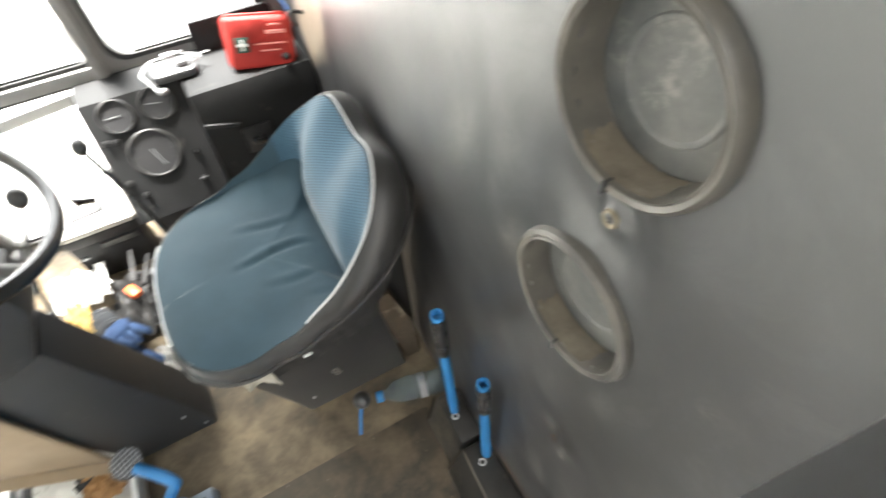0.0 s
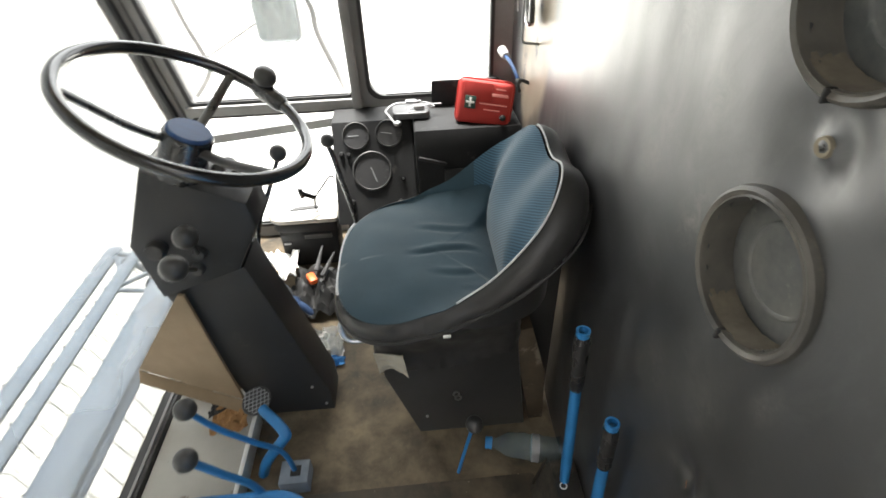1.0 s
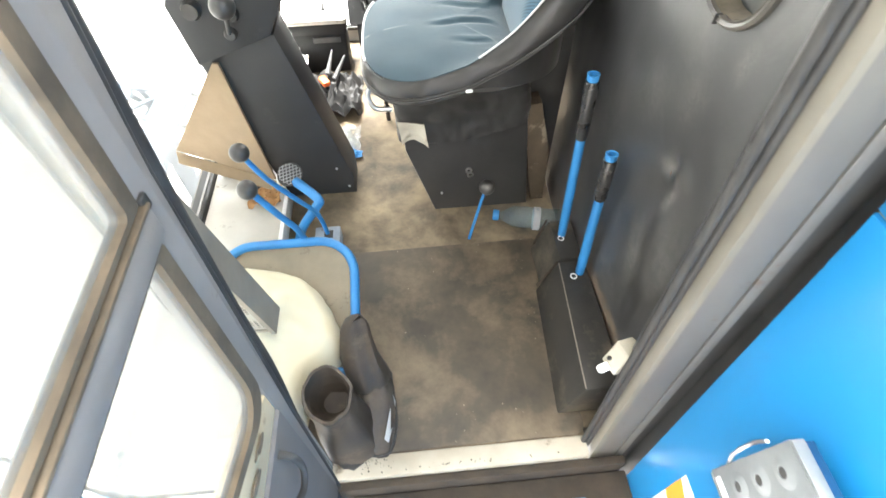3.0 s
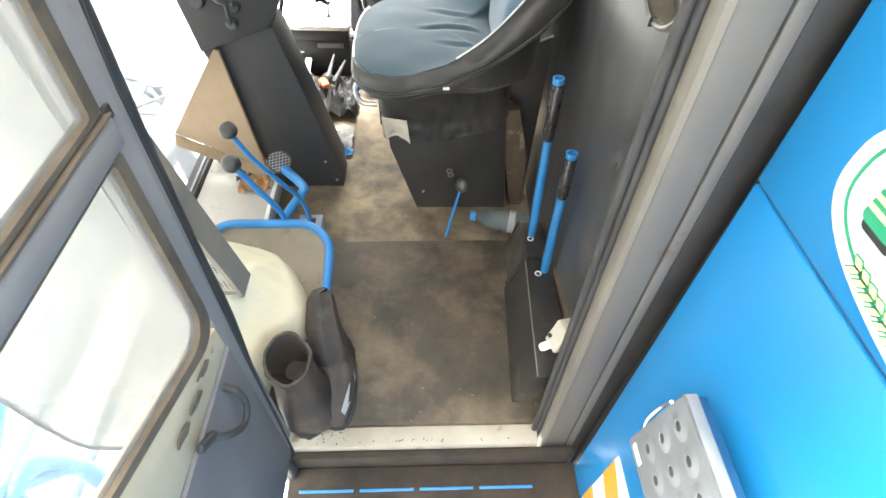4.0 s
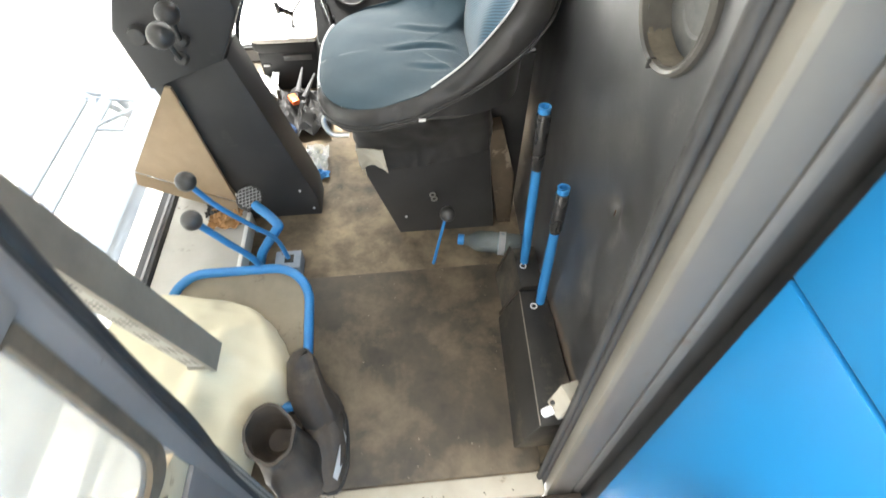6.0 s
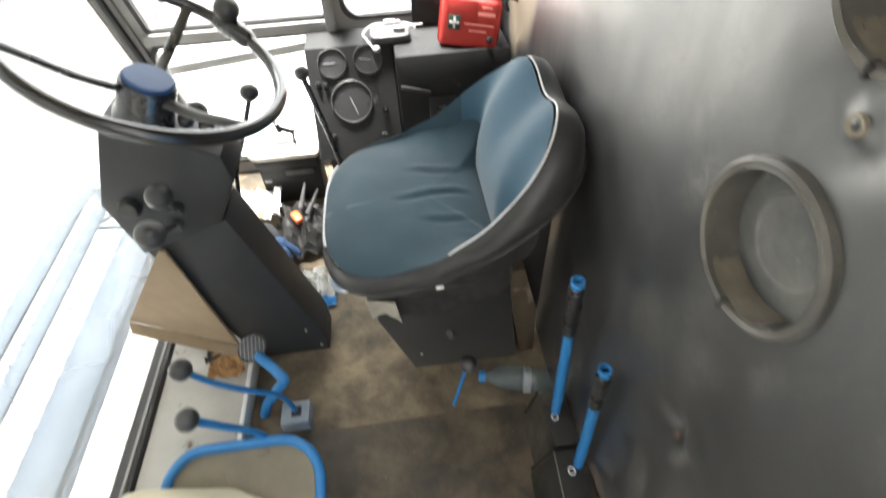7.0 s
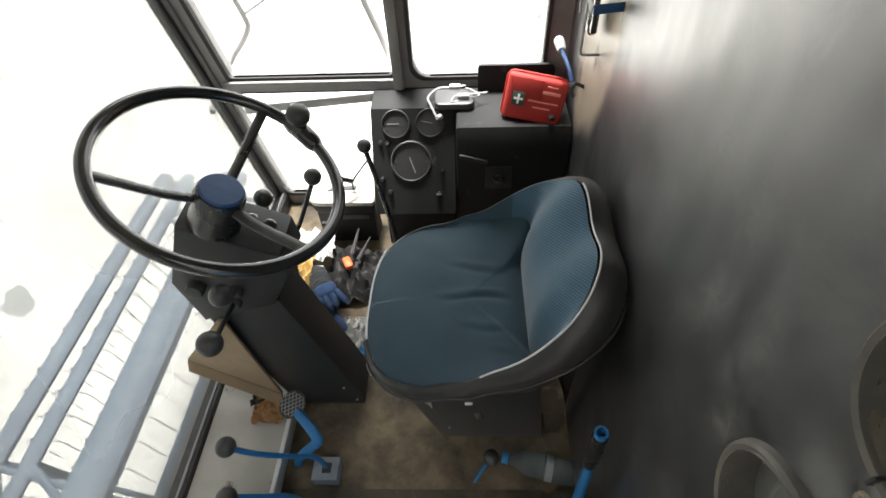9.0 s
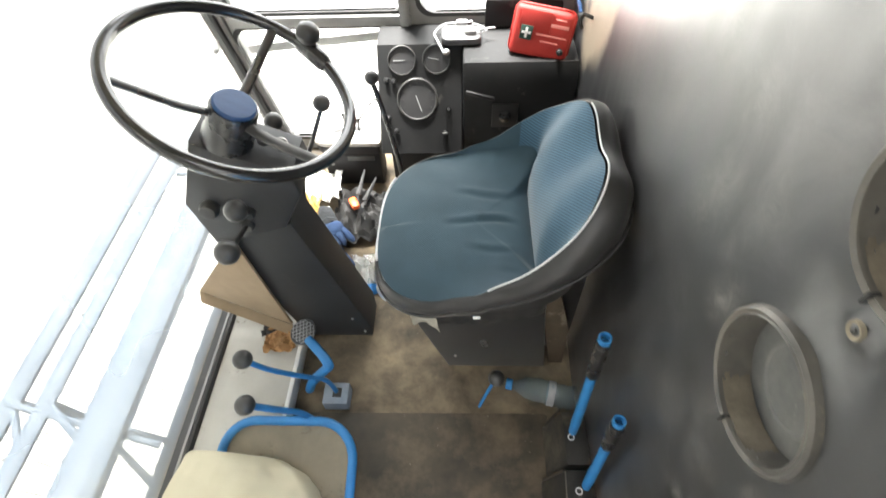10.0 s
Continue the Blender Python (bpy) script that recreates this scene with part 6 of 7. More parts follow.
# handle, hook and hanging tool high on the rear wall
gh = thing("grab_handle", (XR, 1.13, 0.93), "flat steel grab band on the wall with a blue leg", "handle")
part("blue_leg", bar(B(), (0.286, 1.074, 0.925), (0.224, 1.068, 0.923), 0.003, 0.019, (0, 1, 0), 0.001), M_NAVYPAINT, gh, "blue painted leg")
part("band", bar(B(), (0.222, 1.067, 0.923), (0.222, 1.203, 0.940), 0.003, 0.019, (1, 0, 0), 0.001), M_STRAP, gh, "pale flat band")
part("black_leg", bar(B(), (0.221, 1.206, 0.944), (0.292, 1.200, 0.934), 0.014, 0.020, (0, 1, 0), 0.003), M_BLACKPLASTIC, gh, "black leg")
part("cap", box(B(), 0.222, 0.246, 1.198, 1.216, 0.9555, 0.967, 0.003), M_BLACKPLASTIC, gh, "black cap")
hk = thing("wall_rod", (XR, 1.17, 0.78), "thin bent steel rod fixed to the rear wall", "rod")
part("rod", tube(B(), [(0.236, 1.172, 0.912), (0.236, 1.168, 0.79), (0.238, 1.168, 0.783), (0.244, 1.169, 0.779), (0.292, 1.19, 0.767)], 0.0034, 8), M_STRAP, hk)
pad = thing("ear_protector", (0.25, 1.20, 0.86), "black ear protector with thin white wires hung on the wall", "ear protector")
part("body", loft(B(), [(0.262, 1.205, 0.812, 0.008, 0.012, 0, 2.0), (0.260, 1.208, 0.825, 0.013, 0.034, 0, 2.2), (0.258, 1.212, 0.85, 0.015, 0.042, 0, 2.2), (0.258, 1.210, 0.875, 0.013, 0.036, 0, 2.2), (0.260, 1.205, 0.893, 0.008, 0.018, 0, 2.0)], 24, 5.0), M_BLACKPLASTIC, pad)
part("bar", bar(B(), (0.255, 1.165, 0.83), (0.255, 1.175, 0.935), 0.014, 0.012, (0, 1, 0), 0.003), M_BLACKPLASTIC, pad, "black bar")
part("wire", tube(B(), curve([(0.243, 1.195, 0.895), (0.240, 1.235, 0.885), (0.240, 1.262, 0.86), (0.242, 1.262, 0.835)]), 0.0016, 6), M_WHITE, pad, "thin white wire")
part("wire", tube(B(), curve([(0.240, 1.225, 0.95), (0.240, 1.256, 0.93), (0.240, 1.256, 0.905), (0.240, 1.215, 0.885)]), 0.0014, 6), M_WHITE, pad, "thin white wire")
ht = thing("hanging_brush", (0.245, 1.27, 0.66), "blue-handled brush with a white head hung on the wall", "brush")
part("handle", tube(B(), curve([(0.235, 1.372, 0.689), (0.240, 1.325, 0.686), (0.247, 1.290, 0.672), (0.252, 1.268, 0.655)]), 0.0052, 10), M_NAVY, ht, "blue handle")
part("head", lathe(B(), [(0.0, 0.0), (0.011, 0.001), (0.0125, 0.02), (0.014, 0.026), (0.014, 0.05), (0.010, 0.058), (0.0, 0.06)], (0.2355, 1.366, 0.6895), (-0.06, 0.98, 0.1), 18), M_GREYPLASTIC, ht, "grey-white head")
part("hook", tube(B(), curve([(0.290, 1.262, 0.640), (0.262, 1.262, 0.652), (0.252, 1.256, 0.650), (0.252, 1.250, 0.634), (0.258, 1.252, 0.622)]), 0.005, 8), M_DARKSTEEL, ht)
part("collar", ball(B(), (0.253, 1.262, 0.648), 0.009, 12), M_DARKSTEEL, ht, "dark ring")

# switch box on the door post
sb = thing("switch_box", (0.165, -0.06, 0.30), "small white switch box screwed to the door post", "switch")
bm = B()
box(bm, 0.138, 0.172, -0.08, -0.048, 0.325, 0.378, 0.003, Matrix.Translation((0.15, -0.065, 0.35)) @ Euler((0, radians(16), radians(18))).to_matrix().to_4x4() @ Matrix.Translation((-0.15, 0.065, -0.35)))
part("box", bm, M_BOXWHITE, sb)
part("button", lathe(B(), [(0.007, 0), (0.007, 0.014), (0.005, 0.018), (0, 0.019)], (0.134, -0.068, 0.332), (-0.9, -0.2, -0.3), 16), M_WHITE, sb, "white push button")
part("screw", ball(B(), (0.1285, -0.068, 0.36), 0.004, 8), M_SEAL, sb)


# ---- the open door ----
TEARS = ((-0.200, 0.517), (-0.237, 0.512), (-0.276, 0.517))
def cab_door():
    d = thing("door_1", (-0.337, -0.11, 0), "open grey cab door with dusty glass and a cross rail", "door", kind="structure")
    X = -0.337
    y0, y1 = -0.112, -0.78

    def lean(y, z):
        """The hinge side leans in towards its top."""
        return y + (0.075 * max(0.0, z - 0.66) if y > -0.3 else 0.0)

    for z0, z1, rise in ((0.826, 1.50, 0.0), (0.535, 0.784, 0.38)):
        inner = rounded(y1 + 0.06, y0 - 0.046, z0, z1, [0.045, 0.05, 0.006, 0.006] if rise else [0.006, 0.006, 0.05, 0.05])
        wide = 0.016
        seal = [(a + (wide if a > (y0 + y1) / 2 else -wide), b + (wide if b > (z0 + z1) / 2 else -wide) * (0.3 if rise == 0 else 0.15 if b > 0.7 else 1.0)) for a, b in inner]

        def lift(loop):
            return [(lean(a, b), b + rise * (-0.164 - a) * max(0, (z1 - b) / (z1 - z0))) for a, b in loop]

        inner, seal = lift(inner), lift(seal)
        part("glazing_seal", ring_panel(B(), lambda a, b: (X + 0.002, a, b), seal, inner, (-1, 0, 0), 0.012), M_GLAZE, d, "brown dusty glazing rubber")
        g = part("pane", slab(B(), [(X - 0.004, a, b) for a, b in inner], (-1, 0, 0), 0.004), M_DUSTGLASS, d, "dusty smeared glass", smooth=False)
        g.visible_shadow = False
    part("hinge_stile", slab(B(), [(X, y0 - 0.0295, 0.06), (X, -0.132, 0.06), (X, -0.120, 0.4), (X, -0.103, 0.66), (X, -0.094, 0.82), (X, -0.068, 1.0), (X, -0.020, 1.56), (X, lean(y0 - 0.0295, 1.56), 1.56), (X, y0 - 0.0295, 0.66)], (-1, 0, 0), 0.03, 0.003), M_DOOR, d)
    part("outer_stile", box(B(), X - 0.03, X, y1, y1 + 0.045, 0.06, 1.56, 0.004), M_DOOR, d)
    part("top_rail", box(B(), X - 0.03, X, y1 + 0.0455, y0 - 0.0305, 1.515, 1.56, 0.004), M_DOOR, d)
    rail = part("cross_rail", box(B(), X - 0.016, X + 0.005, y1 + 0.03, y0 - 0.012, 0.788, 0.815, 0.003), M_DOOR, d)
    part("rail_lip", box(B(), X - 0.002, X + 0.006, y1 + 0.03, y0 - 0.012, 0.8155, 0.819, 0.001), M_GLAZE, rail)
    # worn wedge below the glass, then the inner panel
    part("worn_strip", slab(B(), [(X - 0.001, y0 - 0.030, 0.470), (X - 0.001, y0 - 0.030, 0.514), (X - 0.001, -0.20, 0.536), (X - 0.001, y1 + 0.0455, 0.742), (X - 0.001, y1 + 0.0455, 0.487)], (-1, 0, 0), 0.022, 0.002), M_STRIP, d, "worn cream strip")
    part("lower_panel", slab(B(), [(X + 0.004, y0 - 0.030, 0.06), (X + 0.004, y0 - 0.030, 0.468), (X + 0.004, y1 + 0.0455, 0.485), (X + 0.004, y1 + 0.0455, 0.06)], (-1, 0, 0), 0.03, 0.004), M_DOORPANEL, d, "dull dark grey lower panel")
    for k, (yy, zz_) in enumerate(TEARS):
        loop = [(X + 0.0005, yy + 0.016 * math.cos(q * 0.698) * (1 + 0.9 * noise.noise((q * 1.3, k, 1))), zz_ + 0.006 * math.sin(q * 0.698) * (1 + 1.2 * noise.noise((q * 1.7, k, 4))) - 0.25 * 0.018 * math.cos(q * 0.698)) for q in range(9)]
        part("tear", slab(B(), loop, (1, 0, 0), 0.002), M_TORN, d, "torn brown rubber scrap")
    part("handle", tube(B(), curve([(X + 0.004, -0.193, 0.456), (X + 0.020, -0.196, 0.450), (X + 0.026, -0.202, 0.420), (X + 0.026, -0.226, 0.413), (X + 0.022, -0.252, 0.447), (X + 0.004, -0.262, 0.466)], 8), 0.005, 10, flat=0.8), M_SEAL, d, "black curved pull handle")
    part("latch", bar(B(), (X + 0.010, -0.254, 0.458), (X + 0.010, -0.284, 0.488), 0.013, 0.010, (0, 0.6, 0.6), 0.005), M_SEAL, d, "black latch plate")
    part("hinge", box(B(), X - 0.001, X + 0.004, -0.128, -0.118, 0.811, 0.824, 0.002), M_BEZEL, d, "pale hinge pin")


cab_door()


# ---- on the blue wall: folded step, sticker, emblem ----
def folded_step():
    s = thing("folding_step", (0.22, -0.40, 0.45), "folded galvanised step with punched grip holes", "step")
    X0 = 0.208
    bm = B()
    slab(bm, [(X0, -0.60, 0.374), (X0, -0.241, 0.374), (X0, -0.255, 0.549), (X0, -0.60, 0.549)], (1, 0, 0), 0.004, 0.0015)
    part("tread", bm, M_ALU, s)
    part("flange", box(B(), X0, X0 + 0.014, -0.60, -0.256, 0.5495, 0.5535, 0.0015), M_ALU, s)
    part("bracket", box(B(), X0 + 0.0105, X0 + 0.026, -0.60, -0.258, 0.540, 0.5485, 0.001), M_STEPSHADE, s, "dark blue strip standing in for the step's shadow on the wall")
    part("flange", box(B(), X0, X0 + 0.012, -0.60, -0.243, 0.3695, 0.3735, 0.001), M_ALU, s)
    for i in range(9):
        for k in range(3):
            y, z = -0.279 - 0.037 * i + 0.0035 * k, 0.519 - 0.047 * k - 0.003 * min(i, 2)
            dm = part("grip_hole", lathe(B(), [(0.0185, -0.0002), (0.0155, 0.0003), (0.012, 0.0011), (0.009, 0.002), (0.0072, 0.0025), (0.0064, 0.0024), (0.006, 0.0016)], (X0, y, z), (-1, 0, 0), 18), M_ALU, s)
            part("hole", lathe(B(), [(0.0, 0.0017), (0.0063, 0.0017)], (X0, y, z), (-1, 0, 0), 14), M_SEAL, dm)
    part("label_tag", box(B(), X0 - 0.001, X0 - 0.0002, -0.280, -0.252, 0.379, 0.391, 0.0003), M_WHITEFILM, s, "small white label")
    part("hinge_bar", box(B(), X0 + 0.012, 0.252, -0.55, -0.27, 0.40, 0.43, 0.003), M_BLUETUBE, s, "blue hinge bar")
    part("wire_catch", tube(B(), curve([(X0 + 0.01, -0.243, 0.40), (X0 + 0.008, -0.236, 0.43), (X0 + 0.012, -0.236, 0.47), (X0 + 0.01, -0.243, 0.50)]), 0.0025, 6), M_CHROME, s)


folded_step()

st = thing("hazard_sticker", (0.25, -0.26, 0.15), "orange and white striped warning sticker", "sticker")
part("film", box(B(), 0.2492, 0.2499, -0.35, -0.212, -0.06, 0.21, 0), M_WHITEFILM, st)
for i in range(2):
    z = 0.150 - 0.15 * i
    bm = B()
    slab(bm, [(0.2486, -0.212, z + 0.04), (0.2486, -0.212, z - 0.035), (0.2486, -0.35, z - 0.10), (0.2486, -0.35, z - 0.025)], (1, 0, 0), 0.0005)
    part("stripe", bm, M_STICKORANGE, st, "orange stripe")


def emblem():
    """An oval white emblem: green rim line, wheat ear, plain striped blocks in place of letters."""
    e = thing("oval_emblem", (0.25, -0.45, 0.85), "white oval emblem with a green rim and wheat ears", "emblem")
    c, ry, rz = (-0.47, 0.83), 0.278, 0.085

    def at(a, b, x):
        return (x, c[0] + a, c[1] + b)

    N = 72

    def blunt(t, p=2.6):
        ca, sa = math.cos(t), math.sin(t)
        return (ry * math.copysign(abs(ca) ** (2 / p), ca), rz * math.copysign(abs(sa) ** (2 / p), sa))

    el = [blunt(2 * math.pi * k / N) for k in range(N)]
    part("oval", slab(B(), [at(a, b, 0.2496) for a, b in el], (-1, 0, 0), 0.0005), M_WHITEFILM, e)
    part("rim_line", ring_panel(B(), lambda a, b: at(a, b, 0.2488), [(a * 0.955, b * 0.87) for a, b in el], [(a * 0.942, b * 0.83) for a, b in el], (-1, 0, 0), 0.0004), M_GREEN, e, "green rim line")
    # plain blocks with a drop shadow and pale stripes
    for i in range(10):
        y = 0.222 - 0.046 * i
        loop = [(a, b) for a, b in rounded(y - 0.018, y + 0.018, -0.024, 0.015, 0.006, 4)]
        part("block_shadow", slab(B(), [at(a - 0.004, b - 0.006, 0.2488) for a, b in loop], (-1, 0, 0), 0.0004), M_BLACKPRINT, e, "black shadow")
        bl = part("block", slab(B(), [at(a, b, 0.2482) for a, b in loop], (-1, 0, 0), 0.0004), M_GREEN, e, "green block")
        for k in range(3):
            z0 = -0.014 + 0.0085 * k
            part("stripe", slab(B(), [at(y - 0.0175, z0, 0.2476), at(y + 0.0175, z0, 0.2476), at(y + 0.0175, z0 + 0.004, 0.2476), at(y - 0.0175, z0 + 0.004, 0.2476)], (-1, 0, 0), 0.0004), M_PALEYELLOW, bl, "pale yellow stripe")
    for k in range(8):
        p = Vector((0.122 - 0.004 * k, -0.072 + 0.0035 * k))
        q = p + Vector((-0.075, 0.012 + 0.002 * k))
        w = Vector((q.y - p.y, p.x - q.x)).normalized() * 0.0007
        part("fine_line", slab(B(), [at(v.x, v.y, 0.2488) for v in (p - w, q - w, q + w, p + w)], (-1, 0, 0), 0.0004), M_BLACKPRINT, e, "fine black printed line")
    # wheat ears along the rim
    for k in range(8):
        for side in (-1, 1):
            p = Vector((0.214 - 0.0113 * k, -0.0525 - 0.0021 * k))
            d, q = Vector((-1, 0)), Vector((0, side))
            pts = [p, p + d * -0.007 + q * 0.0075, p + d * 0.003 + q * 0.0082, p + d * 0.0098]
            gr = part("grain", slab(B(), [at(v.x, v.y, 0.2488) for v in pts], (-1, 0, 0), 0.0004), M_GREEN, e, "printed grain of the wheat ear")
            mid = sum(pts, Vector((0, 0))) / 4
            part("grain_fill", slab(B(), [at(*(mid + (v - mid) * 0.66), 0.2482) for v in pts], (-1, 0, 0), 0.0004), M_PALEYELLOW, gr)


emblem()


# ---- outside: reel, mirror, rails, distance ----
def reel():
    r = thing("harvester_reel", (-1.85, 1.2, -2.0), "pale blue harvester reel with rows of spring tines", "reel")
    bars = ((-2.065, -0.80, 0.050), (-1.905, -0.80, 0.043), (-1.595, -0.80, 0.10), (-1.95, -1.45, 0.03), (-1.60, -1.35, 0.03))
    for i, (x, z, rad) in enumerate(bars):
        bm = B()
        tube(bm, [(x, -1.6 + 0.213 * k, z + 0.004 * noise.noise((k * 0.7, i, 2.0))) for k in range(21)], rad, 10, flat=0.55)
        b = part("tine_bar", bm, M_PALEBLUE, r)
        if i < 3:
            bm = B()
            for k in range(37):
                y = -1.55 + 0.115 * k
                lean = 0.02 * noise.noise((k * 1.7, i * 3.1, 0.5))
                tube(bm, [(x + rad * 0.9, y, z - 0.01), (x + rad + 0.025, y + 0.004, z - 0.03), (x + rad + 0.05, y + 0.01 + lean, z - 0.22 - 0.03 * noise.noise((k * 2.3, i, 7.0)))], 0.0021, 5)
                box(bm, x - rad - 0.006, x - rad * 0.7, y - 0.006, y + 0.006, z - 0.012, z + 0.012, 0)
            part("tines", bm, M_DARKSTEEL, b, "thin steel spring tines")
    for y in (0.77, 2.62):
        hub = (-1.83, y, -1.05)
        s = part("spider", lathe(B(), [(0.05, -0.02), (0.05, 0.02), (0.0, 0.02)], hub, (0, 1, 0), 16), M_PALEBLUE, r)
        for x, z, rad in bars:
            part("arm", bar(B(), hub, (x, y, z), 0.04, 0.02, (0, 0, 1) if abs(z + 1.05) < 0.2 else (1, 0, 0), 0.002), M_PALEBLUE, s)
        for (xa, za, _), (xb, zb, _) in zip(bars, bars[1:]):
            part("brace", rod(B(), (xa, y, za), (xb, y - 0.22, zb), 0.018, 8), M_PALEBLUE, s)
        part("brace", rod(B(), (-2.065, y - 0.02, -0.78), (-1.36, y - 0.16, -0.86), 0.016, 8), M_PALEBLUE, s)
    for a, b in (((-2.09, 2.55, -0.79), (-1.55, 2.46, -0.79)), ((-1.92, 2.25, -0.81), (-1.50, 2.19, -0.81)), ((-1.97, 2.53, -0.79), (-1.90, 2.25, -0.81)), ((-1.62, 2.47, -0.79), (-1.58, 2.2, -0.81)), ((-1.92, 2.25, -0.81), (-1.62, 2.47, -0.79))):
        part("end_brace", rod(B(), a, b, 0.014, 8), M_PALEBLUE, r)
    part("leg", bar(B(), (-1.85, 2.55, -1.0), (-1.85, 2.55, -2.0), 0.1, 0.08, (1, 0, 0)), M_PALEBLUE, r)


reel()

mi = thing("side_mirror", (-0.53, 1.95, 0.40), "outside mirror in a grey shell on a bent arm", "mirror")
part("shell", slab(B(), [(a, 1.90, b) for a, b in rounded(-0.618, -0.448, 0.625, 0.80, 0.035, 6)], (0.1, 1, 0), 0.03, 0.008), M_GREYPLASTIC, mi)
part("glass", slab(B(), [(a, 1.8985, b) for a, b in rounded(-0.610, -0.456, 0.633, 0.792, 0.03, 6)], (0, -1, 0), 0.002), M_MIRROR, mi, "pale reflecting mirror glass")
part("arm", tube(B(), curve([(-0.94, 1.62, 0.36), (-0.945, 1.88, 0.40), (-0.84, 1.9, 0.52), (-0.832, 1.9, 0.585), (-0.875, 1.9, 0.745), (-0.90, 1.9, 0.90)]), 0.011, 10), M_FRAME, mi)
part("stay", rod(B(), (-0.832, 1.9, 0.585), (-0.615, 1.905, 0.70), 0.005, 8), M_FRAME, mi)
part("stay", tube(B(), curve([(-0.46, 1.9, 0.90), (-0.40, 1.9, 0.75), (-0.385, 1.88, 0.65), (-0.30, 1.80, 0.45), (-0.29, 1.58, 0.42)]), 0.012, 10), M_FRAME, mi)
dbr = thing("outer_brace", (-0.4, YR + 0.1, 0.4), "grey steel brace outside the low window", "brace")
part("brace", bar(B(), (-0.80, YR + 0.075, 0.385), (-0.20, YR + 0.075, 0.44), 0.032, 0.02, (0, 0, 1)), M_FRAME, dbr)

rl = thing("front_guard", (-0.95, -0.12, -2.0), "blue tubular guard standing before the cab", "guard rail")
part("hoop", tube(B(), curve([(-0.95, -0.30, -0.9), (-0.95, -0.19, -0.2), (-0.95, -0.142, -0.111), (-0.95, -0.10, -0.128), (-0.95, -0.073, -0.178), (-0.95, -0.055, -0.27), (-0.95, -0.05, -0.36), (-0.95, -0.09, -0.9)]), 0.022, 14), M_BLUETUBE, rl)
part("post", rod(B(), (-0.95, -0.30, -2.0), (-0.95, -0.30, -0.89), 0.022), M_BLUETUBE, rl)
part("post", rod(B(), (-0.95, -0.09, -2.0), (-0.95, -0.09, -0.89), 0.022), M_BLUETUBE, rl)
part("stay", rod(B(), (-0.97, -0.23, 0.02), (-0.95, -0.055, -0.27), 0.016), M_BLUETUBE, rl)
part("stay", rod(B(), (-1.0, 0.02, 0.0), (-0.98, -0.14, -0.06), 0.016), M_BLUETUBE, rl)

far = thing("far_machine", (10.0, 60.0, -2.0), "distant pale farm machine at the yard's edge", "machine")
part("body", box(B(), 8.5, 12.5, 60, 62, -1.2, 0.4, 0.05), M_FARBUILD, far)
part("boom", box(B(), 4.0, 8.4, 60.5, 61.0, -0.9, -0.6, 0.02), M_FARBUILD, far)
part("cab", box(B(), 10.6, 12.0, 60.2, 61.8, 0.41, 2.0, 0.05), M_FARBUILD, far)
part("base", box(B(), 8.8, 12.2, 60.3, 61.7, -2.0, -1.21, 0.05), M_SEAL, far)


def hedge():
    """A far belt of trees: many small clumps."""
    rnd = random.Random(5)
    bm = B()
    for _ in range(900):
        x, y = rnd.uniform(-95, -55), rnd.uniform(40, 130)
        h = rnd.uniform(0.0, 7.5) * (0.6 + 0.4 * noise.noise((y * 0.08, 1, 1)))
        r = rnd.uniform(0.5, 1.4)
        bmesh.ops.create_icosphere(bm, subdivisions=1, radius=r, matrix=Matrix.Translation((x, y, -2 + h)) @ Euler((rnd.random() * 6, rnd.random() * 6, 0)).to_matrix().to_4x4() @ Matrix.Diagonal((1.3, 1.0, 0.7, 1)))
    for v in bm.verts:
        v.co += Vector((rnd.uniform(-0.3, 0.3), rnd.uniform(-0.3, 0.3), rnd.uniform(-0.3, 0.3)))
    h = part("tree_belt", bm, M_FOLIAGE, smooth=False)
    tagged(h, "far belt of pale leafy trees beyond the yard", "trees", kind="stuff")


hedge()

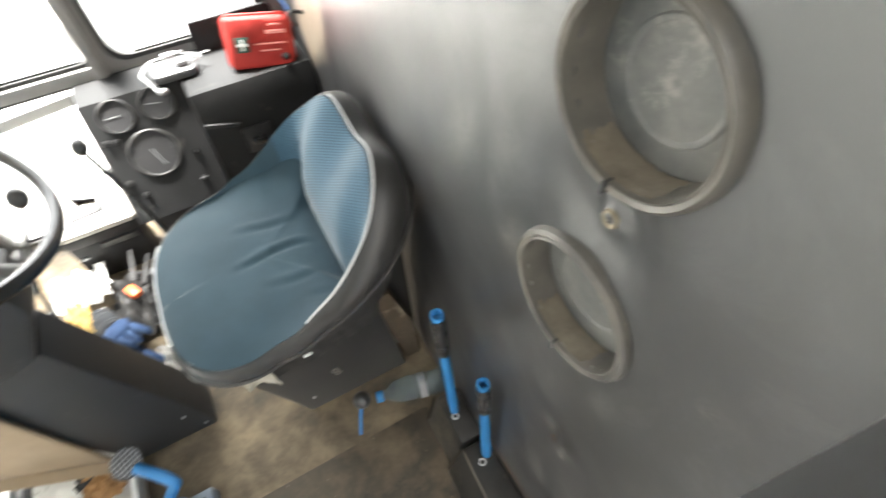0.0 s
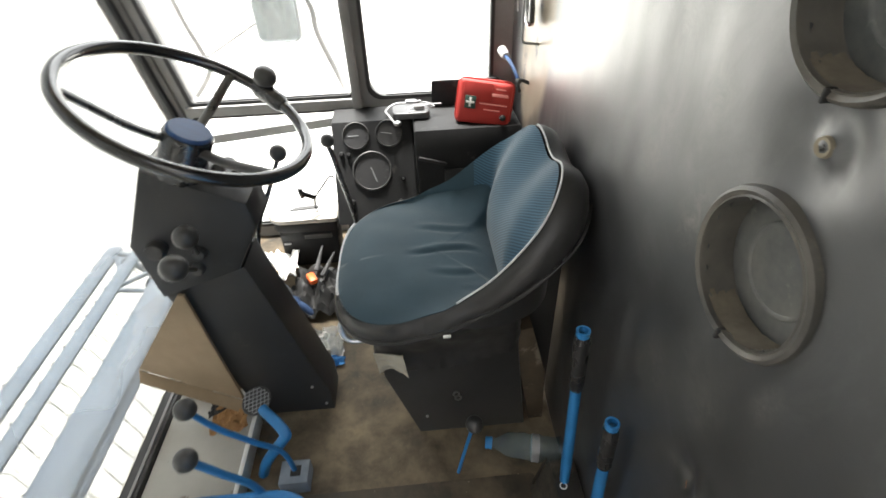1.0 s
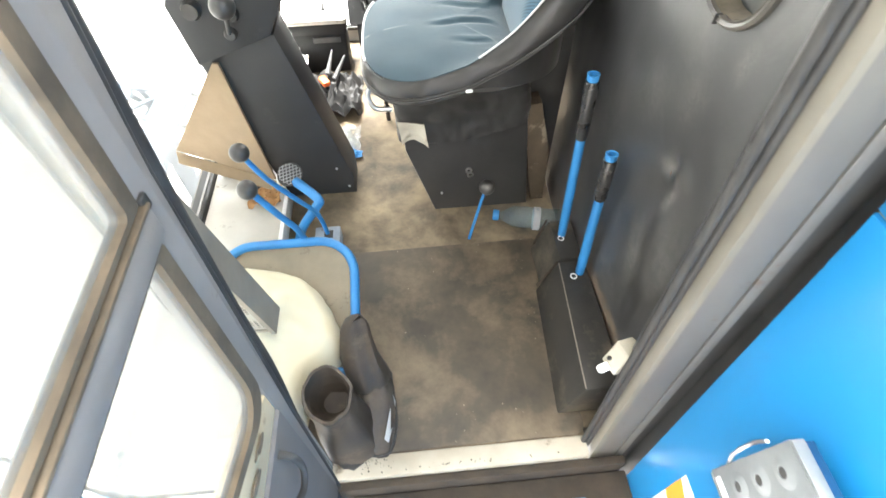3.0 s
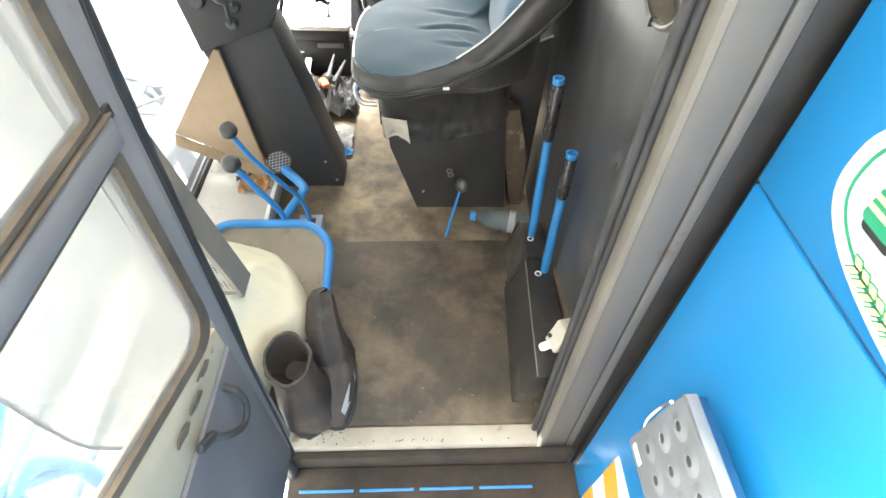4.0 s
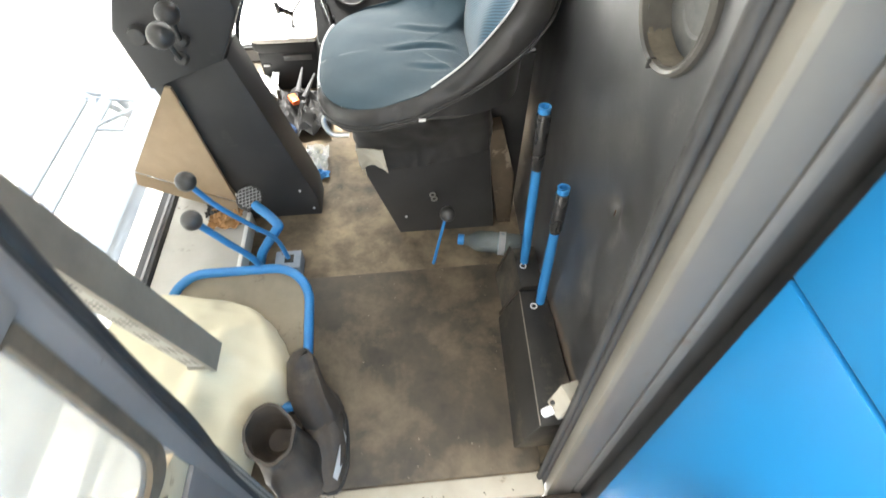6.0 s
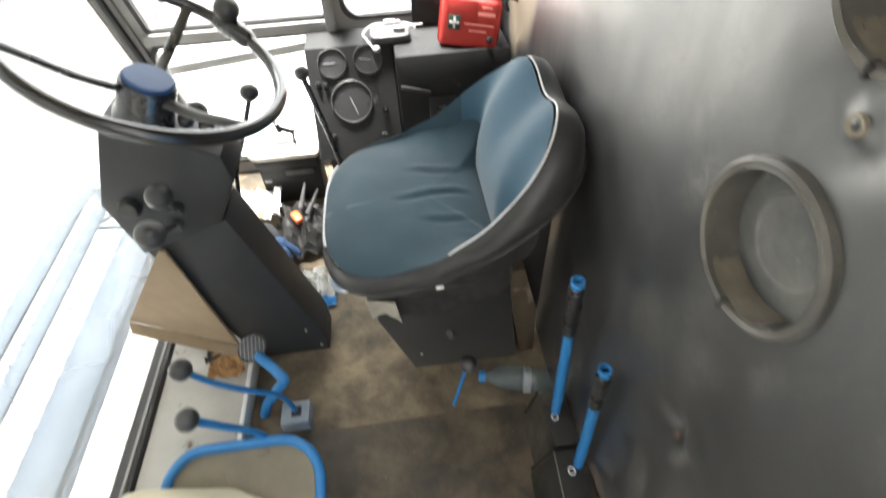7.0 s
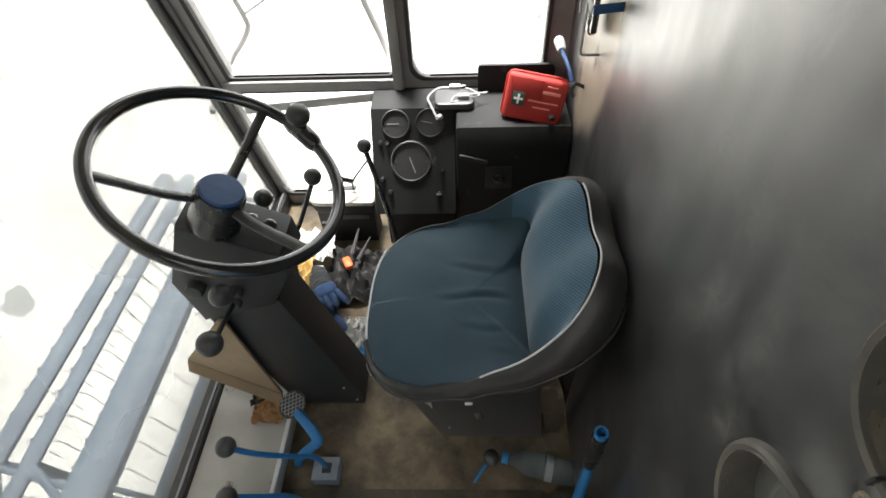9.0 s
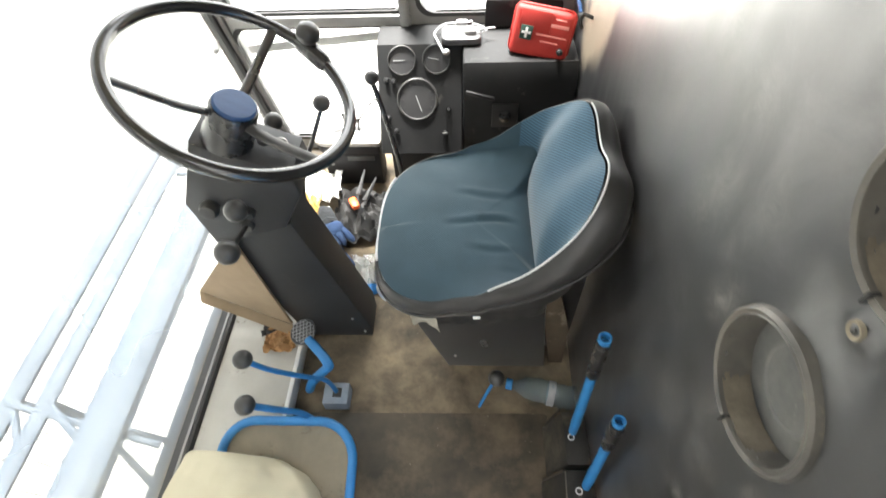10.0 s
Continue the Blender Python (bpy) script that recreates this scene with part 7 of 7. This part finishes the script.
# dried splash on the windscreen
bm = B()
loop = []
for k in range(18):
    a = 2 * math.pi * k / 18
    r = 1 + 0.45 * noise.noise((math.cos(a) * 1.6, math.sin(a) * 1.6, 3.0))
    z = 0.607 + 0.026 * r * math.sin(a)
    loop.append((front(z) + 0.0015, 0.602 + 0.032 * r * math.cos(a), z))
slab(bm, loop, (1, 0, 0.19), 0.001)
tagged(part("dried_splash", bm, M_BAG), "thin pale dried splash on the windscreen", "splash")


# ---- crumbs and scuffs ----
def scatter(name, label, category, material, spots, seed, low, high):
    """Many small flakes lying on a surface, joined into one mesh."""
    rnd = random.Random(seed)
    verts, faces = [], []
    for place, out, spread, count in spots:
        c, w = Vector(place), Vector(out).normalized()
        u, v, w = axes(w)
        for _ in range(count):
            p = c + u * rnd.gauss(0, spread[0]) + v * rnd.gauss(0, spread[1])
            r, a, k = rnd.uniform(low, high), rnd.uniform(0, 6.28), rnd.uniform(0.3, 1.0)
            e, f = u * math.cos(a) + v * math.sin(a), v * math.cos(a) - u * math.sin(a)
            n = len(verts)
            verts += [p + e * r, p + f * r * k, p - e * r, p - f * r * k, p + w * r * 0.6]
            faces += [(n, n + 1, n + 4), (n + 1, n + 2, n + 4), (n + 2, n + 3, n + 4), (n + 3, n, n + 4)]
    me = bpy.data.meshes.new(name)
    me.from_pydata(verts, [], faces)
    me.materials.append(material)
    return tagged(new(name, me), label, category, kind="stuff")


scatter("floor_crumbs", "dry soil crumbs and chaff strewn on the floor", "dirt", M_BEIGE,
        (((-0.1, 0.45, 0.003), (0, 0, 1), (0.10, 0.12), 22), ((0.12, 0.25, 0.004), (0, 0, 1), (0.015, 0.12), 14), ((-0.15, 0.75, 0.001), (0, 0, 1), (0.12, 0.06), 26), ((-0.1, -0.02, 0.004), (0, 0, 1), (0.13, 0.02), 14)), 3, 0.0008, 0.0026)
scatter("sill_dirt", "dark crumbs of soil along the door sill", "dirt", M_DIRTYRUBBER,
        (((-0.1, -0.108, 0.006), (0, 0, 1), (0.10, 0.003), 30), ((-0.29, -0.092, 0.006), (0, 0, 1), (0.03, 0.007), 40)), 7, 0.0007, 0.0026)
